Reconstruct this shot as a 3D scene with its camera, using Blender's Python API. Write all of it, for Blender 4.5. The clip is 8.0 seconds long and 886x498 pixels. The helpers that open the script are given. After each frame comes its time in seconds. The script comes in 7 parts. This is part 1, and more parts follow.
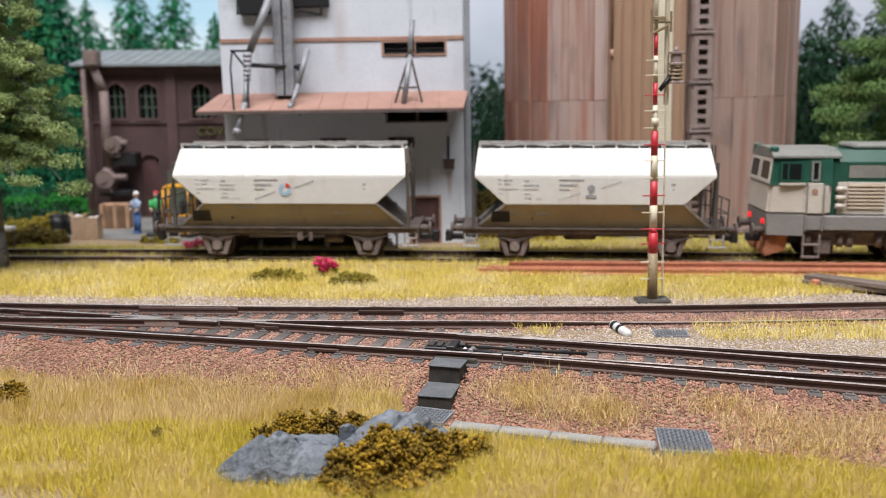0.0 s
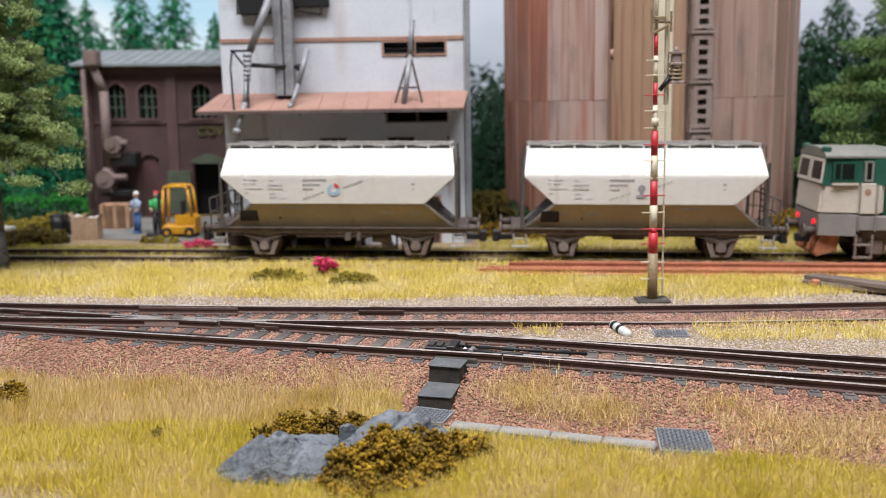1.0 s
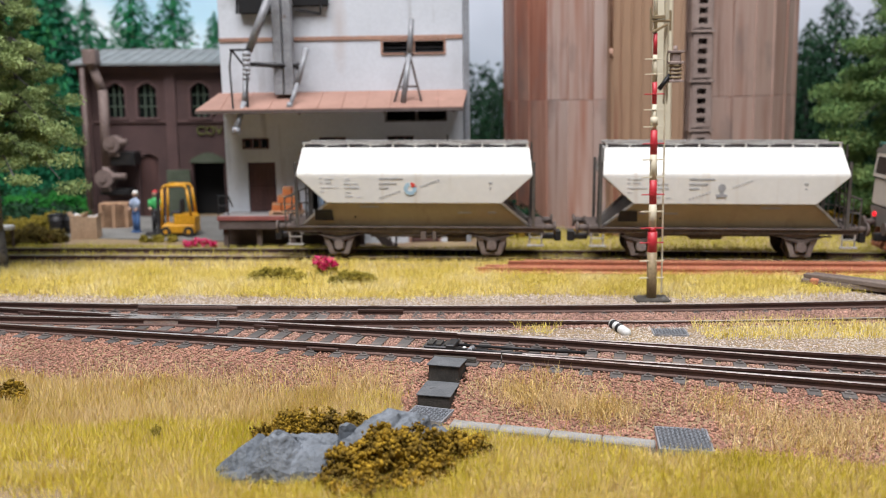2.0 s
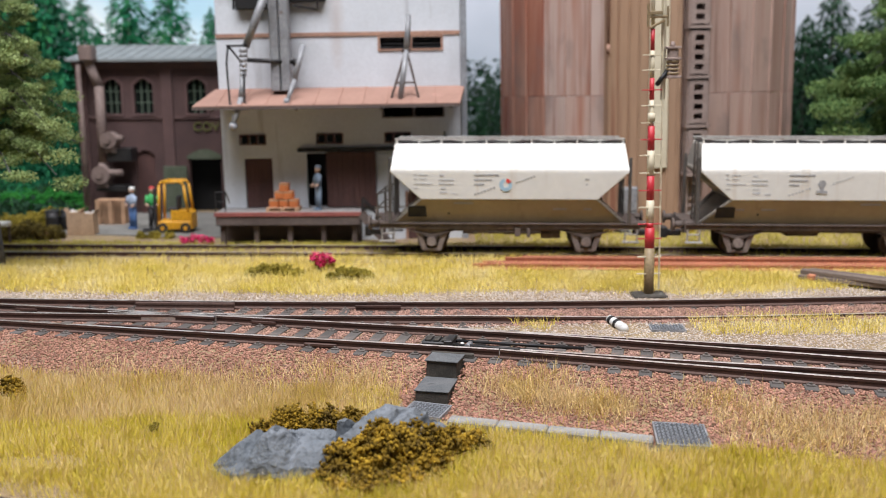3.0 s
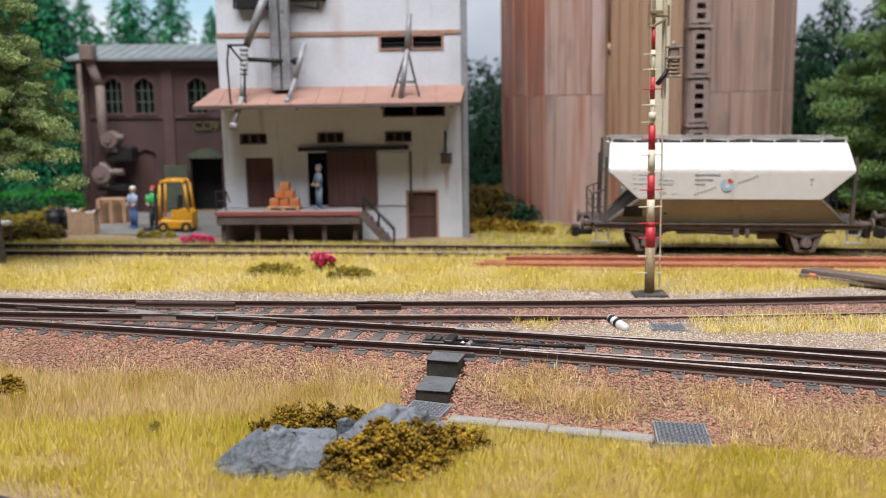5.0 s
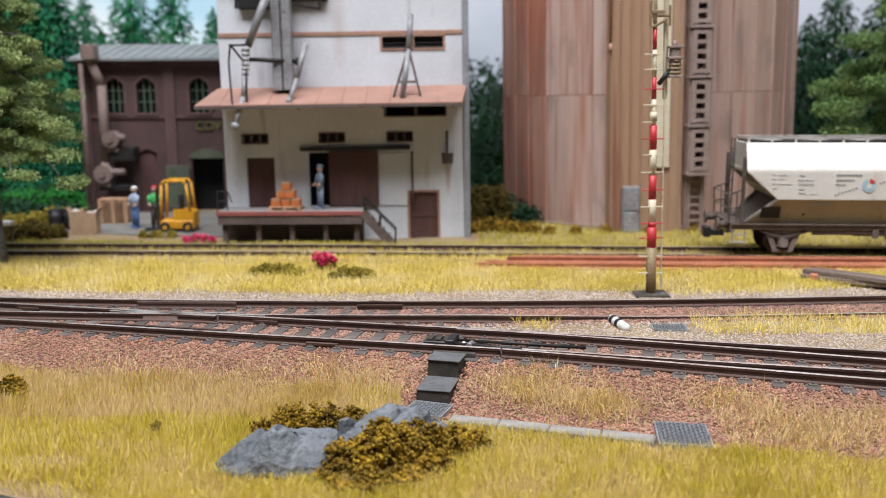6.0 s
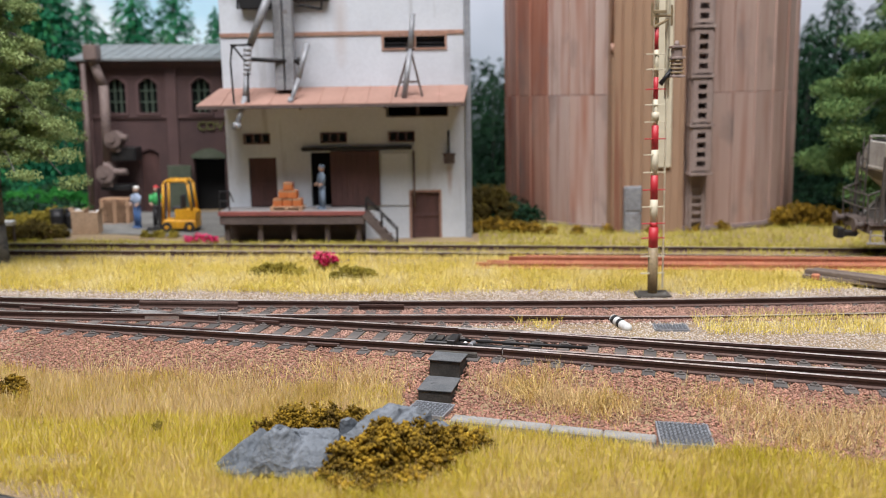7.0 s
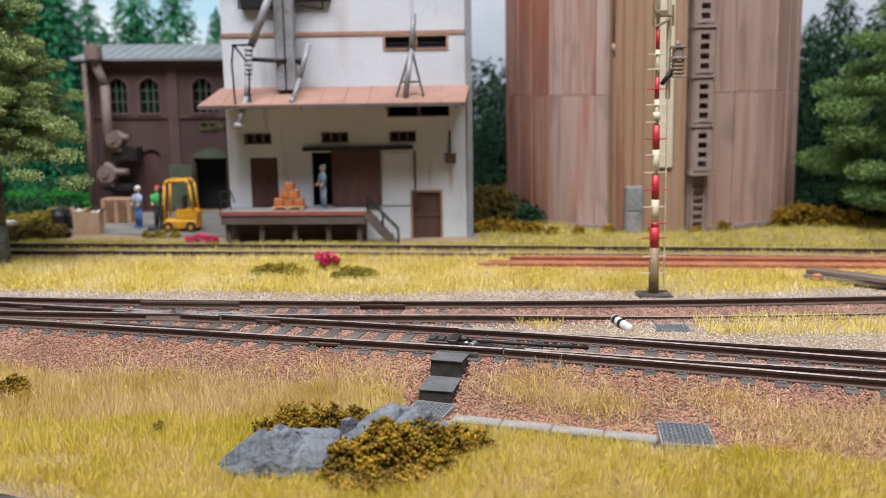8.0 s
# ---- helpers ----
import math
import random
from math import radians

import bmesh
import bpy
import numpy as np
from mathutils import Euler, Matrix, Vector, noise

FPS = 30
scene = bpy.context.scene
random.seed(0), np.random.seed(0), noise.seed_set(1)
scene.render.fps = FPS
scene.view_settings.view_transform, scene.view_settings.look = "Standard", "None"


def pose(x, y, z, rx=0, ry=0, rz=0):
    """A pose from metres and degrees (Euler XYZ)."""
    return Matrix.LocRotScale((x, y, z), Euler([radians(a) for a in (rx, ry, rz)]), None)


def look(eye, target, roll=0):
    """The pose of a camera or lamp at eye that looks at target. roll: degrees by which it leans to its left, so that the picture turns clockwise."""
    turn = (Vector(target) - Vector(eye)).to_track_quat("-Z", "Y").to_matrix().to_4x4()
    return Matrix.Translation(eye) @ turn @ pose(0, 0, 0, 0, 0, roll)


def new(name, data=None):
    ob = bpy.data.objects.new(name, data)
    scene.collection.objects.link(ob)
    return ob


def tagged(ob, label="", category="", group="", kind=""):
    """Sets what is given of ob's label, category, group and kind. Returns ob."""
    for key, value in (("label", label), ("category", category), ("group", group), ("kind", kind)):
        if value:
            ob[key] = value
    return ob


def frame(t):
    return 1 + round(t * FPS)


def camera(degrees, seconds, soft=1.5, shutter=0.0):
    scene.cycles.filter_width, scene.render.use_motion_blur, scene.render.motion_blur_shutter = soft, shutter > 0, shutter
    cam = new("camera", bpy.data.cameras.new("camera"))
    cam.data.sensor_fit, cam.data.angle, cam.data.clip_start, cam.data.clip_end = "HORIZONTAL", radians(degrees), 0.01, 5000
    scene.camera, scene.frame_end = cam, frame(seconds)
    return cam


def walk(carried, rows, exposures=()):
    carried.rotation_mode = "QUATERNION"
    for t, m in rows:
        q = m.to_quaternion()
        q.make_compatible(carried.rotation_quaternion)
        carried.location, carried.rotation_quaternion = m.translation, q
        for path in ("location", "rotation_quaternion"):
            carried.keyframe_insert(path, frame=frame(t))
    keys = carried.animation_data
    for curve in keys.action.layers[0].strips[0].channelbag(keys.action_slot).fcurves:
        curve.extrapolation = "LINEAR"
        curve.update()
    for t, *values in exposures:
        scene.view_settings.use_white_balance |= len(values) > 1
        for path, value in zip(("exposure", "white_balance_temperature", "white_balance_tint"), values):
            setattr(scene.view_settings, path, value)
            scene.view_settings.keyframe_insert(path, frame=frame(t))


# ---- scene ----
# The place is a model railway: lengths are given in millimetres and scaled to metres.
MM = 0.001

# ---------------------------------------------------------------- camera
cam = camera(52.2, 8.0, soft=0.75)


def cam_at(x, z, tilt, turn):
    """Camera pose: millimetres aside and above the rails, degrees of tilt and turn."""
    return pose(x * MM, 0, z * MM, 90 + tilt, 0, turn) @ pose(0, 0, 0, 0, 0, -0.25)


walk(cam, [
    (0.0, cam_at(0.00, 60.25, -9.66, -0.072)),
    (1.0, cam_at(0.00, 60.25, -9.66, -0.070)),
    (1.7, cam_at(0.00, 60.25, -9.66, -0.072)),
    (2.2, cam_at(-0.10, 60.15, -9.77, -0.190)),
    (2.8, cam_at(-0.25, 60.05, -9.89, -0.320)),
    (3.0, cam_at(-0.30, 60.03, -9.93, -0.340)),
    (3.5, cam_at(-0.35, 60.00, -9.97, -0.385)),
    (4.0, cam_at(-0.35, 60.00, -9.97, -0.385)),
    (4.5, cam_at(-0.32, 60.00, -9.97, -0.350)),
    (5.2, cam_at(-0.22, 60.00, -9.97, -0.265)),
    (6.0, cam_at(-0.12, 60.00, -9.97, -0.180)),
    (6.5, cam_at(-0.08, 60.00, -9.97, -0.120)),
    (7.0, cam_at(-0.04, 60.00, -9.97, -0.060)),
    (7.5, cam_at(0.00, 60.00, -9.97, -0.005)),
    (8.0, cam_at(0.00, 60.00, -9.97, 0.020)),
])

# the phone's lens is focused on the near track; the buildings behind lie out of focus
cam.data.dof.use_dof = True
cam.data.dof.focus_distance = 214 * MM
cam.data.dof.aperture_fstop = 23.0

# ---------------------------------------------------------------- light
world = bpy.data.worlds.new("hall_light")
scene.world = world
world.use_nodes = True
wn = world.node_tree.nodes
wn["Background"].inputs[0].default_value = (0.82, 0.92, 1.0, 1)
wn["Background"].inputs[1].default_value = 0.05

lamp_data = bpy.data.lights.new("hall_ceiling_lamp", "AREA")
lamp_data.shape, lamp_data.size, lamp_data.size_y = "RECTANGLE", 1.1, 0.50
lamp_data.energy, lamp_data.color = 25.6, (0.98, 0.965, 1.0)
lamp = new("hall_ceiling_lamp", lamp_data)
lamp.matrix_world = look((-0.05, -0.10, 1.05), (0, 0.27, 0))
scene.view_settings.exposure = 0.0

# ---------------------------------------------------------------- materials


def mat(name, c1, c2, rough=0.7, metal=0.0, big=12.0, fine=1.2, bump=0.25, depth=0.15, vary=0.0, island=False,
        streak=None, c3=None, c3_at=0.62, stretch=(1, 1, 1), tint=0.25):
    """A surface with two colours mixed by stains (big, mm) and grain (fine, mm)."""
    m = bpy.data.materials.new(name)
    m.use_nodes = True
    nt = m.node_tree
    n, l = nt.nodes, nt.links
    b = n["Principled BSDF"]
    b.inputs["Roughness"].default_value, b.inputs["Metallic"].default_value = rough, metal
    co = n.new("ShaderNodeTexCoord")
    mp = n.new("ShaderNodeMapping")
    mp.inputs["Scale"].default_value = stretch
    l.new(co.outputs["Object"], mp.inputs["Vector"])

    def tex(size, detail=4):
        t = n.new("ShaderNodeTexNoise")
        t.inputs["Scale"].default_value, t.inputs["Detail"].default_value = 1000.0 / size, detail
        l.new(mp.outputs[0], t.inputs["Vector"])
        return t.outputs["Fac"]

    def mix(fac, a, bb, kind="MIX"):
        x = n.new("ShaderNodeMix")
        x.data_type, x.blend_type = "RGBA", kind
        for i, v in ((0, fac), (6, a), (7, bb)):
            if isinstance(v, (int, float)):
                x.inputs[i].default_value = v
            elif isinstance(v, tuple):
                x.inputs[i].default_value = (*v, 1)
            else:
                l.new(v, x.inputs[i])
        return x.outputs[2]

    def ramp(v, lo, hi):
        r = n.new("ShaderNodeMapRange")
        r.inputs[1].default_value, r.inputs[2].default_value = lo, hi
        l.new(v, r.inputs[0])
        return r.outputs[0]

    col = mix(ramp(tex(big), 0.35, 0.65), c1, c2)
    if c3:
        col = mix(ramp(tex(big * 0.6, 6), c3_at, c3_at + 0.1), col, c3)
    if streak:
        # rain streaks: noise drawn out along z
        sc, width, colour, lo = streak[0], streak[1], streak[2], streak[3]
        mp2 = n.new("ShaderNodeMapping")
        mp2.inputs["Scale"].default_value = (1, 1, sc)
        l.new(co.outputs["Object"], mp2.inputs["Vector"])
        t = n.new("ShaderNodeTexNoise")
        t.inputs["Scale"].default_value, t.inputs["Detail"].default_value = 1000.0 / width, 5
        l.new(mp2.outputs[0], t.inputs["Vector"])
        col = mix(ramp(t.outputs["Fac"], lo, lo + 0.18), col, colour)
    g = ramp(tex(fine, 3), 0.25, 0.75)
    grain = n.new("ShaderNodeMapRange")
    grain.inputs[3].default_value, grain.inputs[4].default_value = 1 - tint, 1 + tint
    l.new(g, grain.inputs[0])
    v = grain.outputs[0]
    if vary:
        if island:
            r = n.new("ShaderNodeNewGeometry").outputs["Random Per Island"]
        else:
            r = n.new("ShaderNodeObjectInfo").outputs["Random"]
        r2 = n.new("ShaderNodeMapRange")
        r2.inputs[3].default_value, r2.inputs[4].default_value = 1 - vary, 1 + vary
        l.new(r, r2.inputs[0])
        mu = n.new("ShaderNodeMath")
        mu.operation = "MULTIPLY"
        l.new(v, mu.inputs[0])
        l.new(r2.outputs[0], mu.inputs[1])
        v = mu.outputs[0]
    vm = n.new("ShaderNodeVectorMath")
    vm.operation = "SCALE"
    l.new(col, vm.inputs[0])
    l.new(v, vm.inputs["Scale"])
    l.new(vm.outputs[0], b.inputs["Base Color"])
    if bump:
        bp = n.new("ShaderNodeBump")
        bp.inputs["Strength"].default_value, bp.inputs["Distance"].default_value = bump, depth * MM
        l.new(g, bp.inputs["Height"])
        l.new(bp.outputs[0], b.inputs["Normal"])
    return m


def blade_mat(name, cols, rough=0.8, patch=14.0):
    """Fibres and leaves: colour by the single fibre and by patches."""
    m = bpy.data.materials.new(name)
    m.use_nodes = True
    n, l = m.node_tree.nodes, m.node_tree.links
    b = n["Principled BSDF"]
    b.inputs["Roughness"].default_value = rough
    r = n.new("ShaderNodeNewGeometry").outputs["Random Per Island"]
    co = n.new("ShaderNodeTexCoord")
    t = n.new("ShaderNodeTexNoise")
    t.inputs["Scale"].default_value, t.inputs["Detail"].default_value = 1000 / patch, 3
    l.new(co.outputs["Object"], t.inputs["Vector"])
    a = n.new("ShaderNodeMath")
    a.operation = "MULTIPLY_ADD"
    l.new(t.outputs["Fac"], a.inputs[0])
    a.inputs[1].default_value = 1.5
    a.inputs[2].default_value = -0.5
    s = n.new("ShaderNodeMath")
    s.operation = "MULTIPLY_ADD"
    l.new(r, s.inputs[0])
    s.inputs[1].default_value = 0.5
    l.new(a.outputs[0], s.inputs[2])
    cr = n.new("ShaderNodeValToRGB")
    e = cr.color_ramp.elements
    e[0].position, e[0].color = 0.1, (*cols[0], 1)
    e[1].position, e[1].color = 0.95, (*cols[-1], 1)
    for i, c in enumerate(cols[1:-1], 1):
        e.new(0.1 + 0.85 * i / (len(cols) - 1)).color = (*c, 1)
    l.new(s.outputs[0], cr.inputs[0])
    l.new(cr.outputs[0], b.inputs["Base Color"])
    b.inputs["Specular IOR Level"].default_value = 0.25
    return m


def plain(name, c, rough=0.6, metal=0.0, glow=None):
    m = mat(name, c, tuple(x * 0.82 for x in c), rough, metal, big=5, fine=0.6, bump=0.1, depth=0.05, tint=0.12)
    if glow:
        b = m.node_tree.nodes["Principled BSDF"]
        b.inputs["Emission Color"].default_value = (*glow, 1)
        b.inputs["Emission Strength"].default_value = 1.5
    return m


M_SOIL = mat("soil", (0.27, 0.19, 0.115), (0.33, 0.245, 0.13), 0.95, big=22, fine=0.8, bump=0.6, depth=0.4, c3=(0.34, 0.255, 0.20), c3_at=0.6)
M_SAND = mat("sandy_path", (0.50, 0.40, 0.34), (0.42, 0.31, 0.25), 0.95, big=10, fine=0.7, bump=0.6, depth=0.3)
M_STONE = mat("ballast_stone", (0.42, 0.225, 0.16), (0.33, 0.168, 0.12), 0.9, big=18, fine=0.8, bump=0.3, vary=0.45, island=True, c3=(0.43, 0.265, 0.20))
M_DIRTY = mat("track_ballast_stone", (0.42, 0.25, 0.19), (0.33, 0.19, 0.15), 0.9, big=18, fine=0.8, bump=0.3, vary=0.45, island=True, c3=(0.30, 0.20, 0.16))
M_DUST = mat("pale_gravel", (0.62, 0.545, 0.48), (0.52, 0.43, 0.375), 0.95, big=16, fine=0.6, bump=0.3, vary=0.3, island=True)
M_RUST = mat("rail_rust", (0.050, 0.026, 0.020), (0.085, 0.042, 0.032), 0.55, big=9, fine=0.5, bump=0.2, depth=0.06)
M_FOOT = mat("rail_foot_dust", (0.13, 0.08, 0.066), (0.09, 0.054, 0.044), 0.85, big=9, fine=0.6, bump=0.2, depth=0.06)
M_STEEL = mat("rail_head", (0.80, 0.74, 0.70), (0.62, 0.53, 0.48), 0.34, 0.75, big=14, fine=0.5, bump=0.05, depth=0.02, c3=(0.30, 0.20, 0.16), c3_at=0.60)
M_TIE = mat("sleeper", (0.105, 0.094, 0.088), (0.15, 0.13, 0.118), 0.85, big=6, fine=0.5, bump=0.3, depth=0.08, vary=0.25, c3=(0.22, 0.15, 0.12))
M_BLACK = mat("black_metal", (0.018, 0.018, 0.020), (0.035, 0.033, 0.033), 0.5, 0.3, big=5, fine=0.5, bump=0.15, depth=0.05)
M_TREAD = mat("worn_tread", (0.105, 0.112, 0.118), (0.15, 0.155, 0.16), 0.8, big=4, fine=0.35, bump=0.8, depth=0.15, c3=(0.06, 0.06, 0.06))
M_CONC = mat("dark_concrete", (0.045, 0.040, 0.034), (0.085, 0.075, 0.064), 0.85, big=4, fine=0.35, bump=0.6, depth=0.12, c3=(0.15, 0.15, 0.14))
M_TROUGH = mat("pale_concrete", (0.34, 0.33, 0.31), (0.25, 0.24, 0.22), 0.85, big=4, fine=0.4, bump=0.3, depth=0.08)
M_PLATE = mat("checker_plate", (0.055, 0.06, 0.065), (0.095, 0.10, 0.105), 0.55, 0.1, big=5, fine=0.5, bump=0.2, depth=0.06)
# Near-black noise patches stand in for shade in the rock's crevices.
M_ROCK = mat("grey_rock", (0.125, 0.142, 0.16), (0.19, 0.21, 0.235), 0.75, big=8, fine=1.3, bump=0.7, depth=0.5, c3=(0.048, 0.052, 0.055), c3_at=0.57, tint=0.14)
M_GRASS = blade_mat("straw_grass", [(0.56, 0.47, 0.04), (0.71, 0.585, 0.065), (0.76, 0.62, 0.13), (0.82, 0.66, 0.32)])
M_GRASS2 = blade_mat("dry_grass", [(0.58, 0.41, 0.11), (0.72, 0.53, 0.22), (0.77, 0.60, 0.33), (0.60, 0.40, 0.18)])
M_GRASS3 = blade_mat("far_grass", [(0.66, 0.54, 0.08), (0.82, 0.67, 0.15), (0.87, 0.73, 0.28), (0.88, 0.78, 0.46)], patch=22)
M_GRASS4 = blade_mat("siding_grass", [(0.36, 0.33, 0.05), (0.52, 0.46, 0.08), (0.62, 0.54, 0.12), (0.68, 0.59, 0.20)], patch=22)
M_BUSH = blade_mat("mustard_foliage", [(0.085, 0.052, 0.008), (0.17, 0.105, 0.011), (0.31, 0.19, 0.016), (0.50, 0.31, 0.03)], patch=4)
M_BUSHG = blade_mat("olive_foliage", [(0.14, 0.12, 0.015), (0.28, 0.22, 0.03), (0.42, 0.33, 0.05)], patch=5)
M_LEAF = blade_mat("tree_foliage", [(0.11, 0.16, 0.06), (0.24, 0.32, 0.12), (0.34, 0.43, 0.17), (0.42, 0.50, 0.22)], patch=12)
M_LEAFR = blade_mat("light_foliage", [(0.07, 0.14, 0.05), (0.12, 0.22, 0.07), (0.19, 0.29, 0.095), (0.28, 0.37, 0.13)], patch=14)
M_FIR = blade_mat("fir_needles", [(0.005, 0.07, 0.036), (0.010, 0.125, 0.062), (0.018, 0.185, 0.075), (0.05, 0.25, 0.065)], patch=20)
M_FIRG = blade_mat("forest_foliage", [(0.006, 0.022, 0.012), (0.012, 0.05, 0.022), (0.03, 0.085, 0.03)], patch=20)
M_PINK = blade_mat("pink_blossom", [(0.55, 0.02, 0.10), (0.75, 0.05, 0.18), (0.85, 0.14, 0.28)], patch=3)
M_BARK = mat("grey_bark", (0.10, 0.10, 0.10), (0.20, 0.19, 0.18), 0.9, big=4, fine=0.8, bump=0.8, depth=0.5, c3=(0.03, 0.03, 0.03), stretch=(1, 1, 2))
M_WAGON = mat("wagon_paint", (0.755, 0.745, 0.705), (0.715, 0.70, 0.655), 0.5, big=24, fine=2, bump=0.03, tint=0.03, streak=(0.10, 5, (0.62, 0.56, 0.48), 0.60))
M_HOPPER = mat("hopper_tan", (0.40, 0.325, 0.205), (0.35, 0.275, 0.165), 0.55, big=20, fine=2, bump=0.03, tint=0.05, streak=(0.3, 6, (0.26, 0.19, 0.12), 0.60))
M_WEND = mat("wagon_end_dark", (0.10, 0.09, 0.082), (0.065, 0.057, 0.05), 0.6, big=10, fine=1, bump=0.05, streak=(0.3, 4, (0.12, 0.09, 0.07), 0.55))
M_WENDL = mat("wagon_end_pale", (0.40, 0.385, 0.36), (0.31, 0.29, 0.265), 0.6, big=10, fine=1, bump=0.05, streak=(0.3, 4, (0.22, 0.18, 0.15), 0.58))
M_FRAME = mat("underframe_grey", (0.105, 0.082, 0.072), (0.155, 0.12, 0.105), 0.75, big=6, fine=0.8, bump=0.15, depth=0.06, c3=(0.11, 0.075, 0.06))
M_FRAMEL = mat("axle_guard_grey", (0.24, 0.20, 0.18), (0.17, 0.13, 0.115), 0.75, big=5, fine=0.8, bump=0.15, depth=0.06, c3=(0.20, 0.14, 0.11))
M_WHEEL = mat("wheel_rust", (0.06, 0.042, 0.034), (0.10, 0.07, 0.055), 0.6, 0.2, big=4, fine=0.6, bump=0.1, depth=0.04)
M_MARK = plain("grey_marking", (0.56, 0.56, 0.56))
M_MARKD = plain("dark_marking", (0.36, 0.36, 0.37))
M_BLUE = plain("blue_marking", (0.40, 0.58, 0.70))
M_RED = plain("red_marking", (0.72, 0.07, 0.05))
M_LGREEN = mat("loco_green", (0.014, 0.078, 0.052), (0.024, 0.095, 0.066), 0.4, big=9, fine=1, bump=0.05, tint=0.08)
M_LCREAM = mat("loco_cream", (0.64, 0.59, 0.52), (0.56, 0.50, 0.43), 0.45, big=14, fine=1, bump=0.05, tint=0.06, streak=(0.3, 5, (0.42, 0.33, 0.24), 0.62))
M_LTAN = mat("loco_grimy_louvre", (0.46, 0.38, 0.28), (0.36, 0.28, 0.19), 0.6, big=7, fine=1, bump=0.05, tint=0.08)
M_LGREY = mat("loco_grey", (0.235, 0.225, 0.215), (0.27, 0.255, 0.24), 0.55, big=8, fine=1, bump=0.05, tint=0.06)
M_LROOF = mat("loco_roof", (0.20, 0.205, 0.185), (0.25, 0.245, 0.215), 0.6, big=8, fine=1, bump=0.08, tint=0.07)
M_LRUST = mat("loco_plough", (0.50, 0.20, 0.10), (0.36, 0.14, 0.075), 0.7, big=4, fine=0.8, bump=0.1)
M_GLASS = plain("dark_glass", (0.014, 0.018, 0.016), 0.12)
M_GLASS.node_tree.nodes["Principled BSDF"].inputs["Specular IOR Level"].default_value = 0.3
M_REDL = plain("red_lamp_glass", (0.75, 0.01, 0.015), 0.25, glow=(0.8, 0.01, 0.02))
M_WALL = mat("white_render", (0.67, 0.71, 0.765), (0.60, 0.64, 0.69), 0.85, big=30, fine=1.2, bump=0.15, depth=0.08, tint=0.05, streak=(0.10, 6, (0.36, 0.37, 0.38), 0.60))


def stain(m, x, z, rx, rz, colour, amount):
    """A ragged stain on a wall, at x and z in mm, rx wide and rz tall."""
    n, l = m.node_tree.nodes, m.node_tree.links
    base = n["Principled BSDF"].inputs["Base Color"]
    old = base.links[0].from_socket
    co = n.new("ShaderNodeTexCoord")
    mp = n.new("ShaderNodeMapping")
    mp.inputs["Location"].default_value = (-x / rx, 0, -z / rz)
    mp.inputs["Scale"].default_value = (1 / (rx * MM), 0, 1 / (rz * MM))
    l.new(co.outputs["Object"], mp.inputs["Vector"])
    ln = n.new("ShaderNodeVectorMath")
    ln.operation = "LENGTH"
    l.new(mp.outputs[0], ln.inputs[0])
    t = n.new("ShaderNodeTexNoise")
    t.inputs["Scale"].default_value, t.inputs["Detail"].default_value = 140, 5
    l.new(co.outputs["Object"], t.inputs["Vector"])
    ad = n.new("ShaderNodeMath")
    ad.operation = "ADD"
    l.new(ln.outputs["Value"], ad.inputs[0])
    l.new(t.outputs["Fac"], ad.inputs[1])
    r = n.new("ShaderNodeMapRange")
    for i, v in enumerate((0.6, 1.5, amount, 0.0), 1):
        r.inputs[i].default_value = v
    l.new(ad.outputs[0], r.inputs[0])
    mx = n.new("ShaderNodeMix")
    mx.data_type = "RGBA"
    l.new(r.outputs[0], mx.inputs[0])
    l.new(old, mx.inputs[6])
    mx.inputs[7].default_value = (*colour, 1)
    l.new(mx.outputs[2], base)


M_FRONT = M_WALL.copy()
M_FRONT.name = "stained_white_render"
for st_ in ((-66, 104, 26, 14, (0.07, 0.065, 0.06), 0.9), (-63, 82, 9, 26, (0.16, 0.16, 0.165), 0.6), (-41, 88, 4, 22, (0.42, 0.30, 0.24), 0.35), (3.8, 22, 1.6, 9, (0.36, 0.20, 0.13), 0.7),
            (8, 40, 5, 60, (0.45, 0.47, 0.50), 0.5), (-86, 45, 3, 40, (0.42, 0.44, 0.46), 0.5)):
    stain(M_FRONT, *st_)
M_TRIM = mat("grey_trim", (0.28, 0.30, 0.33), (0.22, 0.23, 0.25), 0.7, big=10, fine=1, bump=0.1)
M_TERRA = mat("terracotta_sheet", (0.38, 0.222, 0.172), (0.325, 0.185, 0.142), 0.75, big=18, fine=1.5, bump=0.12, tint=0.08, c3=(0.42, 0.24, 0.19), c3_at=0.6)
M_BAND = mat("brown_band", (0.42, 0.25, 0.18), (0.34, 0.20, 0.15), 0.8, big=10, fine=1, bump=0.1)
M_DOOR = mat("oxblood_wood", (0.115, 0.055, 0.048), (0.085, 0.042, 0.038), 0.7, big=8, fine=0.8, bump=0.2, stretch=(3, 3, 0.6))
M_DECK = mat("dock_deck", (0.30, 0.28, 0.27), (0.22, 0.205, 0.20), 0.85, big=12, fine=0.9, bump=0.25)
M_DKWOOD = mat("dark_wood", (0.085, 0.062, 0.055), (0.13, 0.10, 0.09), 0.8, big=7, fine=0.8, bump=0.25, stretch=(0.5, 2, 2))
M_REDEDGE = mat("red_edge", (0.33, 0.10, 0.085), (0.24, 0.075, 0.065), 0.7, big=9, fine=0.8, bump=0.1)
# Near-black: unlit rooms' shade put into the colour; also the sooty housing.
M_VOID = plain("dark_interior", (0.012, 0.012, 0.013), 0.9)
M_BRICK = mat("brick_render", (0.098, 0.056, 0.053), (0.072, 0.043, 0.042), 0.9, big=18, fine=1.0, bump=0.4, depth=0.15, tint=0.12)
